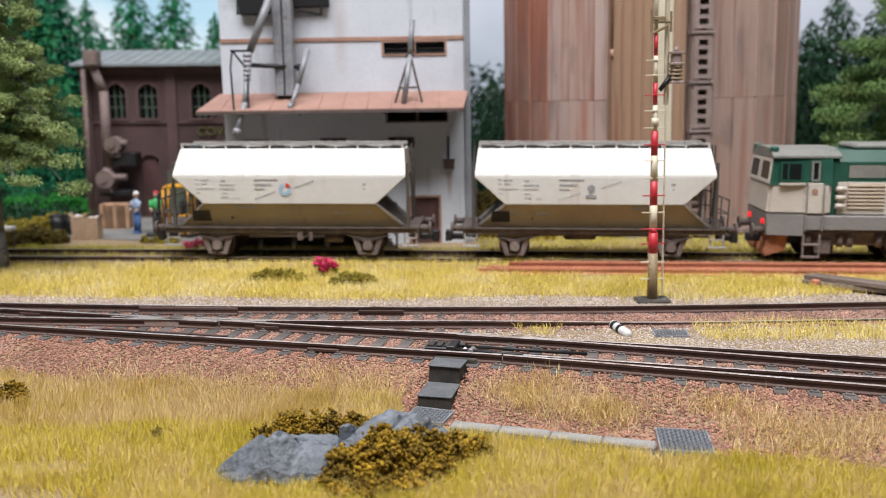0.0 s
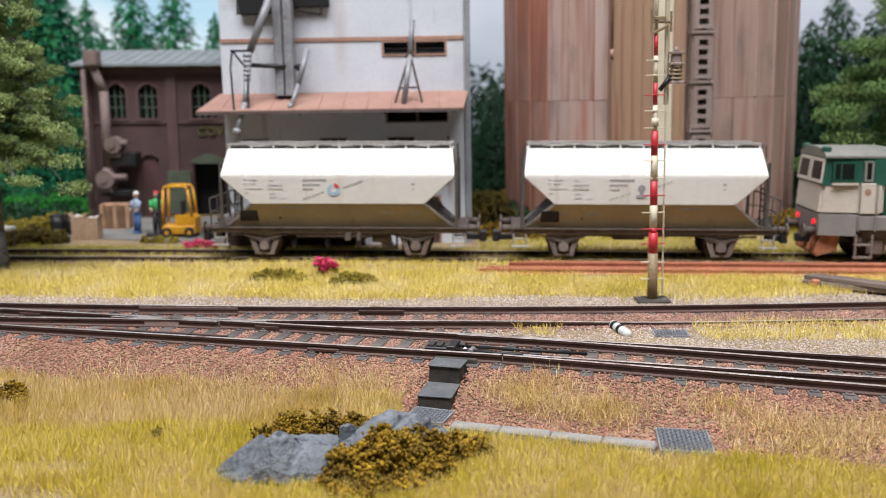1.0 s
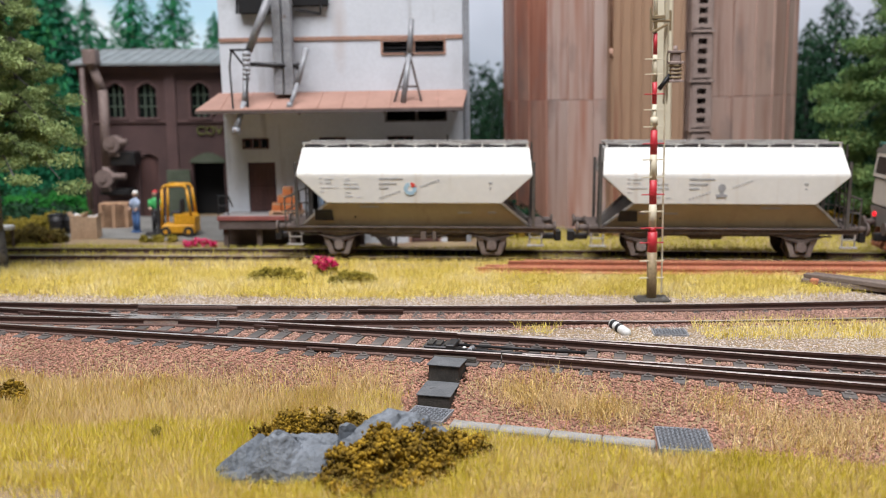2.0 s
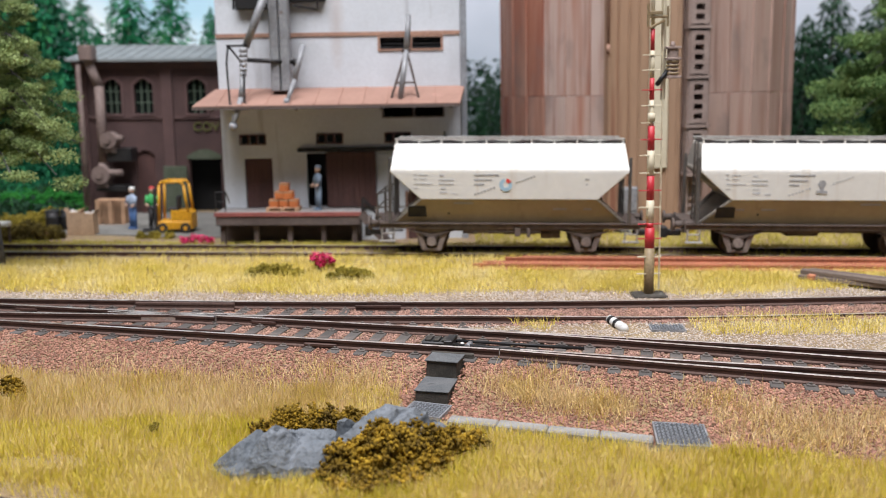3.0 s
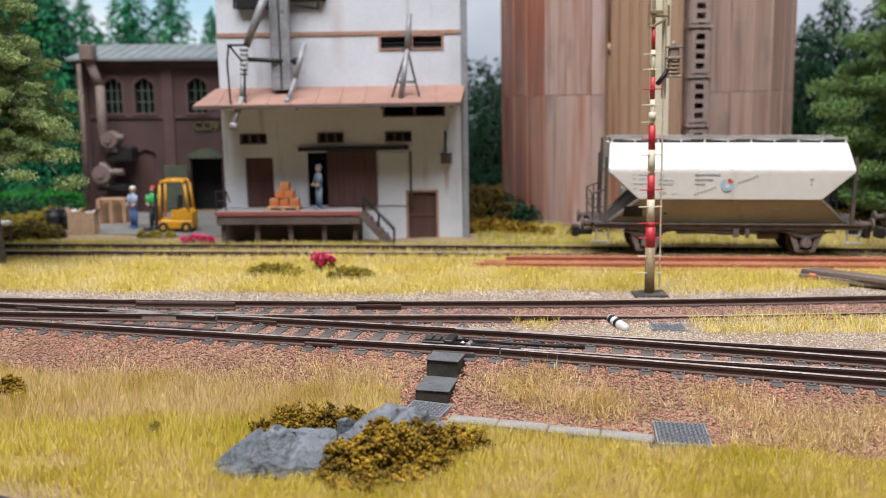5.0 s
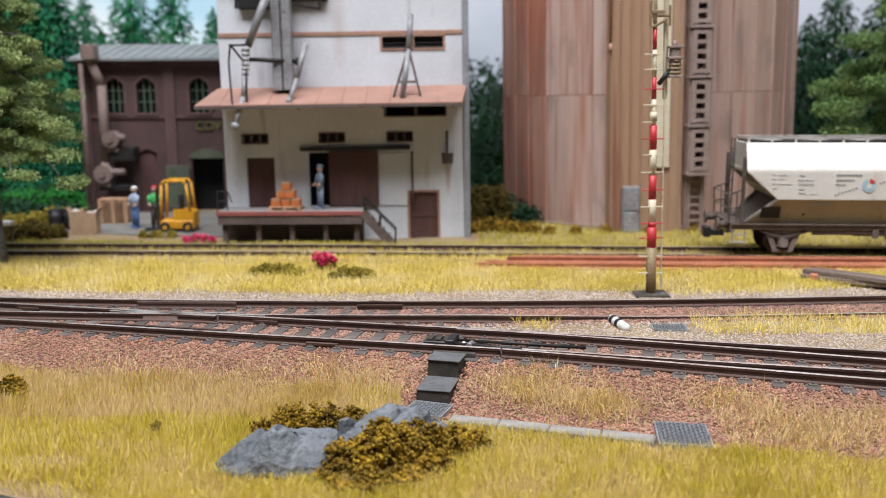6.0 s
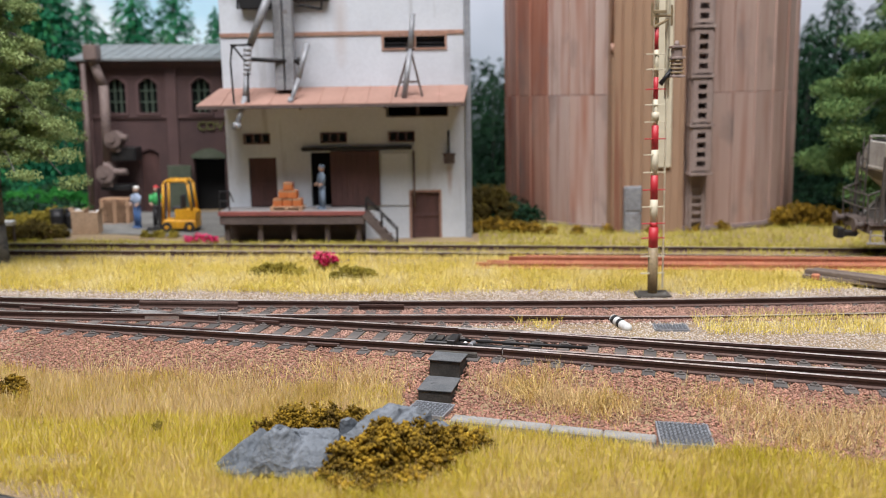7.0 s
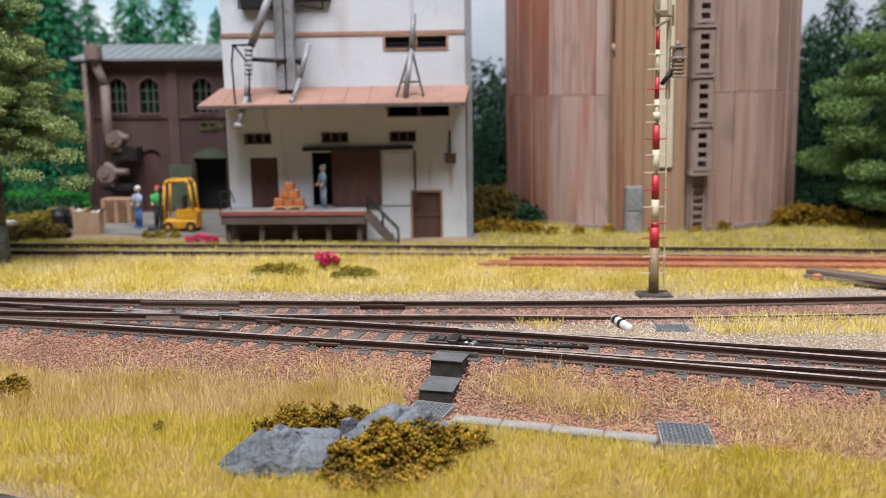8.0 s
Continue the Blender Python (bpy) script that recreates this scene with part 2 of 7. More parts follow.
M_BRICKL = mat("brick_pilaster", (0.122, 0.071, 0.067), (0.096, 0.057, 0.055), 0.9, big=14, fine=1.0, bump=0.35, depth=0.15, tint=0.1)
M_BRK = mat("single_brick", (0.165, 0.095, 0.088), (0.125, 0.072, 0.07), 0.9, big=20, fine=1.0, bump=0.2, vary=0.18, island=True)
M_SLATE = mat("roof_slate", (0.235, 0.26, 0.265), (0.185, 0.205, 0.21), 0.8, big=14, fine=1.2, bump=0.2)
M_WFRAME = plain("window_bar_green", (0.10, 0.14, 0.10), 0.7)
M_PIPE = mat("pipe_buff", (0.21, 0.155, 0.138), (0.165, 0.12, 0.107), 0.7, big=10, fine=1, bump=0.1, c3=(0.16, 0.11, 0.10))


def silo_mat(name, base, pale, rust, amount):
    """Rusty sheet: long vertical runs of rust and dust, shifted from sheet to sheet."""
    m = bpy.data.materials.new(name)
    m.use_nodes = True
    n, l = m.node_tree.nodes, m.node_tree.links
    b = n["Principled BSDF"]
    b.inputs["Roughness"].default_value = 0.72
    co = n.new("ShaderNodeTexCoord")
    rnd = n.new("ShaderNodeObjectInfo").outputs["Random"]
    seed = n.new("ShaderNodeMath")
    seed.operation = "MULTIPLY"
    seed.inputs[1].default_value = 37.0
    l.new(rnd, seed.inputs[0])

    def run(size, tall, lo, hi, shift):
        mp = n.new("ShaderNodeMapping")
        mp.inputs["Scale"].default_value = (1, 1, 1 / tall)
        mp.inputs["Location"].default_value = (shift, shift, shift)
        l.new(co.outputs["Object"], mp.inputs["Vector"])
        t = n.new("ShaderNodeTexNoise")
        t.noise_dimensions = "4D"
        t.inputs["Scale"].default_value, t.inputs["Detail"].default_value = 1000.0 / size, 5
        l.new(mp.outputs[0], t.inputs["Vector"])
        l.new(seed.outputs[0], t.inputs["W"])
        r = n.new("ShaderNodeMapRange")
        r.inputs[1].default_value, r.inputs[2].default_value = lo, hi
        l.new(t.outputs["Fac"], r.inputs[0])
        return r.outputs[0]

    def mix(fac, a, c):
        x = n.new("ShaderNodeMix")
        x.data_type = "RGBA"
        l.new(fac, x.inputs[0])
        for i, v in ((6, a), (7, c)):
            if isinstance(v, tuple):
                x.inputs[i].default_value = (*v, 1)
            else:
                l.new(v, x.inputs[i])
        return x.outputs[2]

    col = mix(run(26, 3, 0.38, 0.62, 0.0), base, pale)
    col = mix(run(5, 14, amount, amount + 0.22, 0.3), col, rust)
    col = mix(run(2.2, 26, 0.56, 0.80, 0.7), col, tuple(c * 0.72 for c in rust))
    col = mix(run(16, 1.6, 0.56, 0.76, 1.1), col, (0.25, 0.19, 0.17))
    v = n.new("ShaderNodeMapRange")
    v.inputs[3].default_value, v.inputs[4].default_value = 0.95, 1.06
    l.new(rnd, v.inputs[0])
    vm = n.new("ShaderNodeVectorMath")
    vm.operation = "SCALE"
    l.new(col, vm.inputs[0])
    l.new(v.outputs[0], vm.inputs["Scale"])
    l.new(vm.outputs[0], b.inputs["Base Color"])
    return m


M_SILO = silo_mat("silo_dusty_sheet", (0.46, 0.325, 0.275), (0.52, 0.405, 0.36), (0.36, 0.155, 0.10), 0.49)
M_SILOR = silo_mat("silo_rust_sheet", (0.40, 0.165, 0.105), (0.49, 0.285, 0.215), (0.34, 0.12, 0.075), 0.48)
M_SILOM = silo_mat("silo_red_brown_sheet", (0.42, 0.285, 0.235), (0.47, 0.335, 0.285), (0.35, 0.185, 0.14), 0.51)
M_SILOB = mat("silo_brown", (0.36, 0.225, 0.14), (0.40, 0.265, 0.175), 0.8, big=30, fine=1.5, bump=0.05, tint=0.07, streak=(0.06, 6, (0.24, 0.10, 0.06), 0.52), stretch=(1, 1, 0.1))
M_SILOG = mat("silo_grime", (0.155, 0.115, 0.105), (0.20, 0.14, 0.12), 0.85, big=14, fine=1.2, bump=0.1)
M_CAGE = mat("cage_steel", (0.27, 0.20, 0.175), (0.34, 0.265, 0.235), 0.65, 0.1, big=8, fine=0.8, bump=0.1)
M_GREYST = mat("weathered_steel", (0.34, 0.35, 0.37), (0.24, 0.245, 0.26), 0.55, 0.2, big=6, fine=0.8, bump=0.1, c3=(0.16, 0.11, 0.09))
M_SWHITE = mat("signal_cream", (0.72, 0.66, 0.50), (0.62, 0.55, 0.40), 0.5, big=9, fine=0.8, bump=0.05, tint=0.06)
M_SRED = mat("signal_red", (0.58, 0.035, 0.05), (0.50, 0.03, 0.04), 0.45, big=9, fine=0.8, bump=0.05, tint=0.06)
M_SBASE = mat("signal_mast_drab", (0.30, 0.225, 0.125), (0.25, 0.185, 0.10), 0.55, big=9, fine=0.8, bump=0.05)
M_YELLOW = mat("forklift_yellow", (0.72, 0.36, 0.02), (0.62, 0.29, 0.015), 0.5, big=8, fine=0.8, bump=0.05)
M_PALLET = mat("pale_wood", (0.50, 0.31, 0.19), (0.40, 0.24, 0.145), 0.8, big=5, fine=0.6, bump=0.2, vary=0.15)
M_CARD = mat("cardboard", (0.42, 0.29, 0.19), (0.36, 0.245, 0.155), 0.85, big=6, fine=0.8, bump=0.1)
M_ORANGE = mat("orange_crate", (0.62, 0.20, 0.06), (0.50, 0.15, 0.045), 0.75, big=4, fine=0.6, bump=0.15, vary=0.15)
M_SKIN = plain("doll_pale", (0.55, 0.36, 0.27))
M_JEAN = plain("doll_blue", (0.075, 0.16, 0.36))
M_SHIRT = plain("doll_light_blue", (0.36, 0.44, 0.58))
M_GREENV = plain("doll_green", (0.06, 0.42, 0.12))
M_DARKP = plain("doll_dark", (0.03, 0.028, 0.03))
M_REDC = plain("doll_red", (0.62, 0.05, 0.05))
M_SLATEB = plain("doll_slate_blue", (0.20, 0.27, 0.36))
M_RUSTR = mat("rusty_rail_stack", (0.52, 0.205, 0.115), (0.42, 0.16, 0.09), 0.85, big=10, fine=0.8, bump=0.2, vary=0.15)
M_PLANK = mat("grey_plank", (0.19, 0.145, 0.12), (0.25, 0.20, 0.17), 0.85, big=6, fine=0.7, bump=0.3, vary=0.2, stretch=(0.5, 2, 2))
M_PAINTW = plain("white_paint", (0.80, 0.80, 0.78), 0.5)
M_LETTER = plain("letter_olive", (0.12, 0.13, 0.03), 0.6)
M_FASCIA = mat("layout_fascia", (0.055, 0.05, 0.05), (0.075, 0.07, 0.07), 0.7, big=30, fine=1.5, bump=0.1)
M_YARD = mat("yard_paving", (0.21, 0.205, 0.19), (0.165, 0.16, 0.148), 0.9, big=16, fine=1.0, bump=0.2)


def sky_mat():
    m = bpy.data.materials.new("backdrop_sky")
    m.use_nodes = True
    n, l = m.node_tree.nodes, m.node_tree.links
    b = n["Principled BSDF"]
    b.inputs["Roughness"].default_value = 0.9
    co = n.new("ShaderNodeTexCoord")
    sp = n.new("ShaderNodeSeparateXYZ")
    l.new(co.outputs["Object"], sp.inputs[0])
    t = n.new("ShaderNodeTexNoise")
    t.inputs["Scale"].default_value, t.inputs["Detail"].default_value = 9, 5
    l.new(co.outputs["Object"], t.inputs["Vector"])
    a = n.new("ShaderNodeMath")
    a.operation = "MULTIPLY_ADD"
    l.new(t.outputs["Fac"], a.inputs[0])
    a.inputs[1].default_value = 0.16
    l.new(sp.outputs["Z"], a.inputs[2])
    r = n.new("ShaderNodeMapRange")
    r.inputs[1].default_value, r.inputs[2].default_value = 0.06, 0.30
    l.new(a.outputs[0], r.inputs[0])
    cr = n.new("ShaderNodeValToRGB")
    e = cr.color_ramp.elements
    e[0].position, e[0].color = 0.0, (0.42, 0.50, 0.55, 1)
    e[1].position, e[1].color = 1.0, (0.36, 0.56, 0.72, 1)
    e.new(0.22).color = (0.55, 0.63, 0.70, 1)
    e.new(0.38).color = (0.56, 0.74, 0.82, 1)
    e.new(0.5).color = (0.82, 0.89, 0.93, 1)
    e.new(0.62).color = (0.48, 0.70, 0.82, 1)
    l.new(r.outputs[0], cr.inputs[0])
    # towards one side the painter left a flat grey haze
    side = n.new("ShaderNodeMapRange")
    side.inputs[1].default_value, side.inputs[2].default_value = -0.10, 0.02
    l.new(sp.outputs["X"], side.inputs[0])
    haze = n.new("ShaderNodeValToRGB")
    h = haze.color_ramp.elements
    h[0].position, h[0].color = 0.1, (0.30, 0.36, 0.42, 1)
    h[1].position, h[1].color = 0.7, (0.62, 0.66, 0.74, 1)
    l.new(r.outputs[0], haze.inputs[0])
    mx = n.new("ShaderNodeMix")
    mx.data_type = "RGBA"
    l.new(side.outputs[0], mx.inputs[0])
    l.new(cr.outputs[0], mx.inputs[6])
    l.new(haze.outputs[0], mx.inputs[7])
    l.new(mx.outputs[2], b.inputs["Base Color"])
    # The board gets a faint glow of its own, added to brighten it.
    l.new(mx.outputs[2], b.inputs["Emission Color"])
    b.inputs["Emission Strength"].default_value = 0.16
    return m


M_SKY = sky_mat()

# ---------------------------------------------------------------- building helpers


def box(bm, x0, x1, y0, y1, z0, z1, bevel=0.0, mi=0):
    g = bmesh.ops.create_cube(bm, size=1.0)["verts"]
    for v in g:
        v.co = Vector(((x0 + x1) / 2 + v.co.x * (x1 - x0), (y0 + y1) / 2 + v.co.y * (y1 - y0), (z0 + z1) / 2 + v.co.z * (z1 - z0)))
    fs = {f for v in g for f in v.link_faces}
    for f in fs:
        f.material_index = mi
    if bevel:
        es = list({e for v in g for e in v.link_edges})
        bmesh.ops.bevel(bm, geom=es, offset=bevel, segments=1, affect="EDGES", profile=0.5)
    return g


def cyl(bm, p, q, r, r2=None, seg=12, mi=0):
    p, q = Vector(p), Vector(q)
    d = q - p
    m = Matrix.Translation((p + q) / 2) @ d.to_track_quat("Z", "Y").to_matrix().to_4x4()
    g = bmesh.ops.create_cone(bm, cap_ends=True, segments=seg, radius1=r, radius2=r if r2 is None else r2, depth=d.length, matrix=m)["verts"]
    for f in {f for v in g for f in v.link_faces}:
        f.material_index = mi
        f.smooth = seg > 6 and len(f.verts) == 4
    return g


def tube(bm, pts, r, seg=8, mi=0):
    for a, b in zip(pts, pts[1:]):
        cyl(bm, a, b, r, seg=seg, mi=mi)
    for a in pts[1:-1]:
        ball(bm, a, r, mi)


def ball(bm, c, r, mi=0, sub=1):
    g = bmesh.ops.create_icosphere(bm, subdivisions=sub, radius=1.0)["verts"]
    rr = r if isinstance(r, tuple) else (r, r, r)
    for v in g:
        v.co = Vector((c[0] + v.co.x * rr[0], c[1] + v.co.y * rr[1], c[2] + v.co.z * rr[2]))
    for f in {f for v in g for f in v.link_faces}:
        f.smooth, f.material_index = True, mi
    return g


def prism(bm, poly, axis, a, b, mi=0):
    """Extrudes a polygon of (u, v) along an axis from a to b."""
    def at(u, v, w):
        return {"x": (w, u, v), "y": (u, w, v), "z": (u, v, w)}[axis]
    lo = [bm.verts.new(at(u, v, a)) for u, v in poly]
    hi = [bm.verts.new(at(u, v, b)) for u, v in poly]
    fs = [bm.faces.new(lo), bm.faces.new(hi[::-1])]
    n = len(poly)
    for i in range(n):
        fs.append(bm.faces.new((lo[i], hi[i], hi[(i + 1) % n], lo[(i + 1) % n])))
    for f in fs:
        f.material_index = mi
    bmesh.ops.recalc_face_normals(bm, faces=fs)
    return fs


def hexa(bm, low, high, mi=0):
    """A block from four low and four high corners."""
    lo = [bm.verts.new(p) for p in low]
    hi = [bm.verts.new(p) for p in high]
    fs = [bm.faces.new(lo), bm.faces.new(hi[::-1])]
    for i in range(4):
        fs.append(bm.faces.new((lo[i], hi[i], hi[(i + 1) % 4], lo[(i + 1) % 4])))
    for f in fs:
        f.material_index = mi
    bmesh.ops.recalc_face_normals(bm, faces=fs)
    return fs


def B():
    return bmesh.new()


def mesh_of(name, bm, *mats):
    me = bpy.data.meshes.new(name)
    bm.to_mesh(me)
    bm.free()
    me.transform(Matrix.Scale(MM, 4))
    for m in mats:
        me.materials.append(m)
    return me


def part(name, bm, material, parent, label="", at=None):
    """Links a bmesh (mm) as one mesh object under a thing or part."""
    mats = material if isinstance(material, tuple) else (material,)
    ob = new(name, mesh_of(name, bm, *mats))
    ob.parent = parent
    if at:
        ob.location = Vector(at) * MM
    if label:
        tagged(ob, label)
    return ob


def piece(name, me, parent, m):
    """One more object on a shared mesh."""
    ob = new(name, me)
    ob.parent = parent
    ob.matrix_basis = m
    return ob


def thing(name, label, category, at=(0, 0, 0), turn=0.0, group="", kind=""):
    e = new(name)
    e.empty_display_size = 0.005
    e.matrix_basis = pose(at[0] * MM, at[1] * MM, at[2] * MM, 0, 0, turn)
    return tagged(e, label, category, group, kind)


def single(name, bm, material, label, category, at=(0, 0, 0), turn=0.0, group="", kind=""):
    ob = part(name, bm, material, None)
    ob.matrix_basis = pose(at[0] * MM, at[1] * MM, at[2] * MM, 0, 0, turn)
    return tagged(ob, label, category, group, kind)


def raw(name, verts, faces, material, label, category, kind="stuff"):
    """One object of many small pieces from arrays in mm."""
    me = bpy.data.meshes.new(name)
    verts = np.asarray(verts, dtype=np.float32) * MM
    faces = np.asarray(faces, dtype=np.int32)
    k = faces.shape[1]
    me.vertices.add(len(verts))
    me.vertices.foreach_set("co", verts.ravel())
    me.loops.add(faces.size)
    me.loops.foreach_set("vertex_index", faces.ravel())
    me.polygons.add(len(faces))
    me.polygons.foreach_set("loop_start", np.arange(0, faces.size, k, dtype=np.int32))
    me.polygons.foreach_set("loop_total", np.full(len(faces), k, dtype=np.int32))
    me.update(calc_edges=True)
    me.materials.append(material)
    ob = new(name, me)
    return tagged(ob, label, category, "", kind) if label else ob

# ---------------------------------------------------------------- plan of the tracks


def near_rail(x):
    return 209.1 - 0.232 * x


def near_rail_back(x):
    return 226.0 - 0.232 * x


def loop_back(x):
    return 254.9 + 0.00035 * (x - 20) ** 2


def loop_front(x):
    return loop_back(x) - 16.5


def far_mid(x):
    c = np.clip(x, -190, 190)
    return 342.6 - 0.062 * c - 0.00008 * c * c + (x - c) * (-0.062 - 0.00016 * c)


def branch(x):
    """How far the second turnout has left the near track at x."""
    return -0.072 * max(0.0, x - 13) - 0.0001 * max(0.0, x - 13) ** 2


def smooth(a, b, v):
    t = np.clip((np.asarray(v, float) - a) / (b - a), 0, 1)
    return t * t * (3 - 2 * t)


def front_edge(x):
    return 145.2 - 0.30 * (np.clip(x, -110, 40) + 72)


def wob(x, y, s):
    return (np.sin(x / s + 1.3 * np.sin(y / s * 0.7)) + np.sin(y / s * 1.1 + 1.7 * np.sin(x / s * 0.6 + 1))) * 0.5


def ground_z(x, y):
    x, y = np.asarray(x, float), np.asarray(y, float)
    s = near_rail(x) - y - 0.068 * np.clip(x - 13, 0, 120)
    z = -2.5 - 5.2 * np.clip((s - 5) / 19, 0, 1) - 1.0 * np.clip((s - 24) / 40, 0, 1)
    z = z + smooth(22, 34, s) * (1 - smooth(-12, -6, x) * smooth(60, 50, x) * smooth(52, 44, s)) * (0.5 * wob(x, y, 9) + 0.9 * wob(x + 40, y, 23))
    # the steps stand in a cutting
    z = z - 3.0 * smooth(4.4, 3.4, np.abs(x - 0.25 * (y - 196.5))) * smooth(186.5, 188, y) * smooth(203.5, 202, y)
    gap = loop_front(x) - y
    z = z + 0.75 * smooth(0, 50, x) * smooth(7, 2, gap) * smooth(-4, -1, gap)
    back = smooth(6, 14, y - loop_back(x))
    far = np.abs(y - far_mid(x))
    z2 = -3.2 + 0.35 * wob(x, y, 14) + 1.3 * smooth(19, 13, far)
    return z * (1 - back) + z2 * back


def grid_sheet():
    xs = np.concatenate([np.linspace(-660, -200, 11), np.arange(-196, 197, 2.5), np.linspace(200, 660, 11)])
    ts = np.linspace(0, 1, 190) ** 1.35
    fr = front_edge(xs)
    X = np.repeat(xs[None, :], len(ts), 0)
    Y = fr[None, :] + ts[:, None] * (660 - fr[None, :])
    Z = ground_z(X, Y)
    v = np.stack([X, Y, Z], -1).reshape(-1, 3)
    ny, nx = X.shape
    i = np.arange(ny * nx).reshape(ny, nx)
    f = np.stack([i[:-1, :-1], i[:-1, 1:], i[1:, 1:], i[1:, :-1]], -1).reshape(-1, 4)
    ob = raw("ground", v, f, M_SOIL, "sandy scenic ground with a track embankment", "ground", "structure")
    for p in ob.data.polygons:
        p.use_smooth = True
    return ob


grid_sheet()

bm = B()
pts = [(-660, front_edge(-660)), (-110, front_edge(-110)), (40, front_edge(40)), (660, front_edge(660))]
for (x0, y0), (x1, y1) in zip(pts, pts[1:]):
    hexa(bm, [(x0, y0 - 6, -70), (x1, y1 - 6, -70), (x1, y1, -70), (x0, y0, -70)],
         [(x0, y0 - 6, -8.6), (x1, y1 - 6, -8.6), (x1, y1, -8.6), (x0, y0, -8.6)])
single("layout_fascia", bm, M_FASCIA, "dark grey fascia board along the layout's front edge", "fascia", kind="structure")

bm = B()
box(bm, -660, 660, 655, 663, -70, 420)
single("backdrop", bm, M_SKY, "painted backdrop board with a pale cloudy blue sky and an added faint glow", "backdrop", kind="structure")

# ---------------------------------------------------------------- tracks
RAIL = [(-0.9, -2.1), (0.9, -2.1), (0.9, -1.85), (0.28, -1.55), (0.28, -0.75), (0.48, -0.6), (0.48, -0.06), (0.38, 0.0), (-0.38, 0.0),
        (-0.48, -0.06), (-0.48, -0.6), (-0.28, -0.75), (-0.28, -1.55), (-0.9, -1.85)]


def rail_bm(fn, x0, x1, step=6.0, cut0=0.0, low=0.0):
    """A rail along y = fn(x), with a worn bright head."""
    bm = B()
    n = max(2, int(abs(x1 - x0) / step) + 1)
    rings = []
    for i in range(n):
        x = x0 + (x1 - x0) * i / (n - 1)
        y = fn(x)
        d = Vector((1, (fn(x + 0.5) - fn(x - 0.5)), 0)).normalized()
        nn = Vector((-d.y, d.x, 0))
        rings.append([bm.verts.new((x + nn.x * u, y + nn.y * u, v + (low(x) if callable(low) else low))) for u, v in RAIL])
    k = len(RAIL)
    for a, b in zip(rings, rings[1:]):
        for j in range(k):
            f = bm.faces.new((a[j], a[(j + 1) % k], b[(j + 1) % k], b[j]))
            f.material_index = 1 if j in (6, 7, 8) else 2 if j in (1, 2, 12, 13) else 0
    bm.faces.new(rings[0][::-1])
    bm.faces.new(rings[-1])
    bmesh.ops.recalc_face_normals(bm, faces=bm.faces[:])
    return bm


def sleeper_mesh(half, name):
    bm = B()
    box(bm, -1.45, 1.45, -half, half, -3.6, -2.1, 0.12)
    return mesh_of(name, bm, M_TIE)


def chair_mesh():
    bm = B()
    for s in (-1, 1):
        box(bm, -0.9, 0.9, s * 1.55 - 0.55, s * 1.55 + 0.55, -2.15, -1.75, 0.08)
        cyl(bm, (0, s * 1.5, -1.8), (0, s * 1.5, -1.3), 0.33, seg=6)
        box(bm, -0.45, 0.45, s * 1.1 - 0.25, s * 1.1 + 0.35, -1.8, -1.5, 0.05)
    return mesh_of("rail_chair", bm, M_TIE)


SL_STD, SL_LONG, CHAIR = sleeper_mesh(12.6, "sleeper"), sleeper_mesh(15.0, "sleeper"), chair_mesh()
PITCH = 6.75
sleepers = []       # (x, y, turn, half) of every sleeper, to keep stones off them


def put_sleeper(track, x, y, turn, rails, me=None, half=12.6, z=0.0):
    m = pose(x * MM, y * MM, z * MM, 0, 0, turn)
    ob = piece("sleeper", me or SL_STD, track, m)
    sleepers.append((x, y, turn, half))
    for v in rails:
        piece("rail_chair", CHAIR, ob, pose(0, v * MM, 0))


near_track = thing("near_track", "rusty rails with bright heads on dark sleepers", "railway track", kind="structure")
part("rail", rail_bm(near_rail, -190, 14, 12), (M_RUST, M_STEEL, M_FOOT), near_track)
part("rail", rail_bm(near_rail_back, -60.5, 46, 12), (M_RUST, M_STEEL, M_FOOT), near_track)
part("rail", rail_bm(near_rail_back, -190, -68, 12), (M_RUST, M_STEEL, M_FOOT), near_track)
part("rail", rail_bm(near_rail_back, 46.4, 190, 12), (M_RUST, M_STEEL, M_FOOT), near_track)
# second turnout: stock rail leaving towards the front, and the two blades
part("stock_rail", rail_bm(lambda x: near_rail(x) + branch(x), 14.3, 190, 6), (M_RUST, M_STEEL, M_FOOT), near_track)
part("switch_blade", rail_bm(lambda x: near_rail(x) + 0.9 * (1 - smooth(18, 60, x)) * 0.9, 19, 190, 6), (M_RUST, M_STEEL, M_FOOT), near_track)
part("switch_blade", rail_bm(lambda x: near_rail_back(x) + branch(x) - 0.85 * (1 - smooth(10, 30, x)), 4, 190, 6), (M_RUST, M_STEEL, M_FOOT), near_track)
ang = math.degrees(math.atan(-0.232))
cosA = math.cos(math.radians(ang))
k = 0
x = -168.0
while x < 150:
    mid = (near_rail(x) + near_rail_back(x)) / 2
    b = branch(x)
    if x < 13:
        put_sleeper(near_track, x, mid, ang, (-8.25, 8.25))
    else:
        put_sleeper(near_track, x, near_rail(x) + b + 11.0, ang - 1, (-10.8, 5.8), SL_LONG, 15.0)
    x += PITCH * cosA
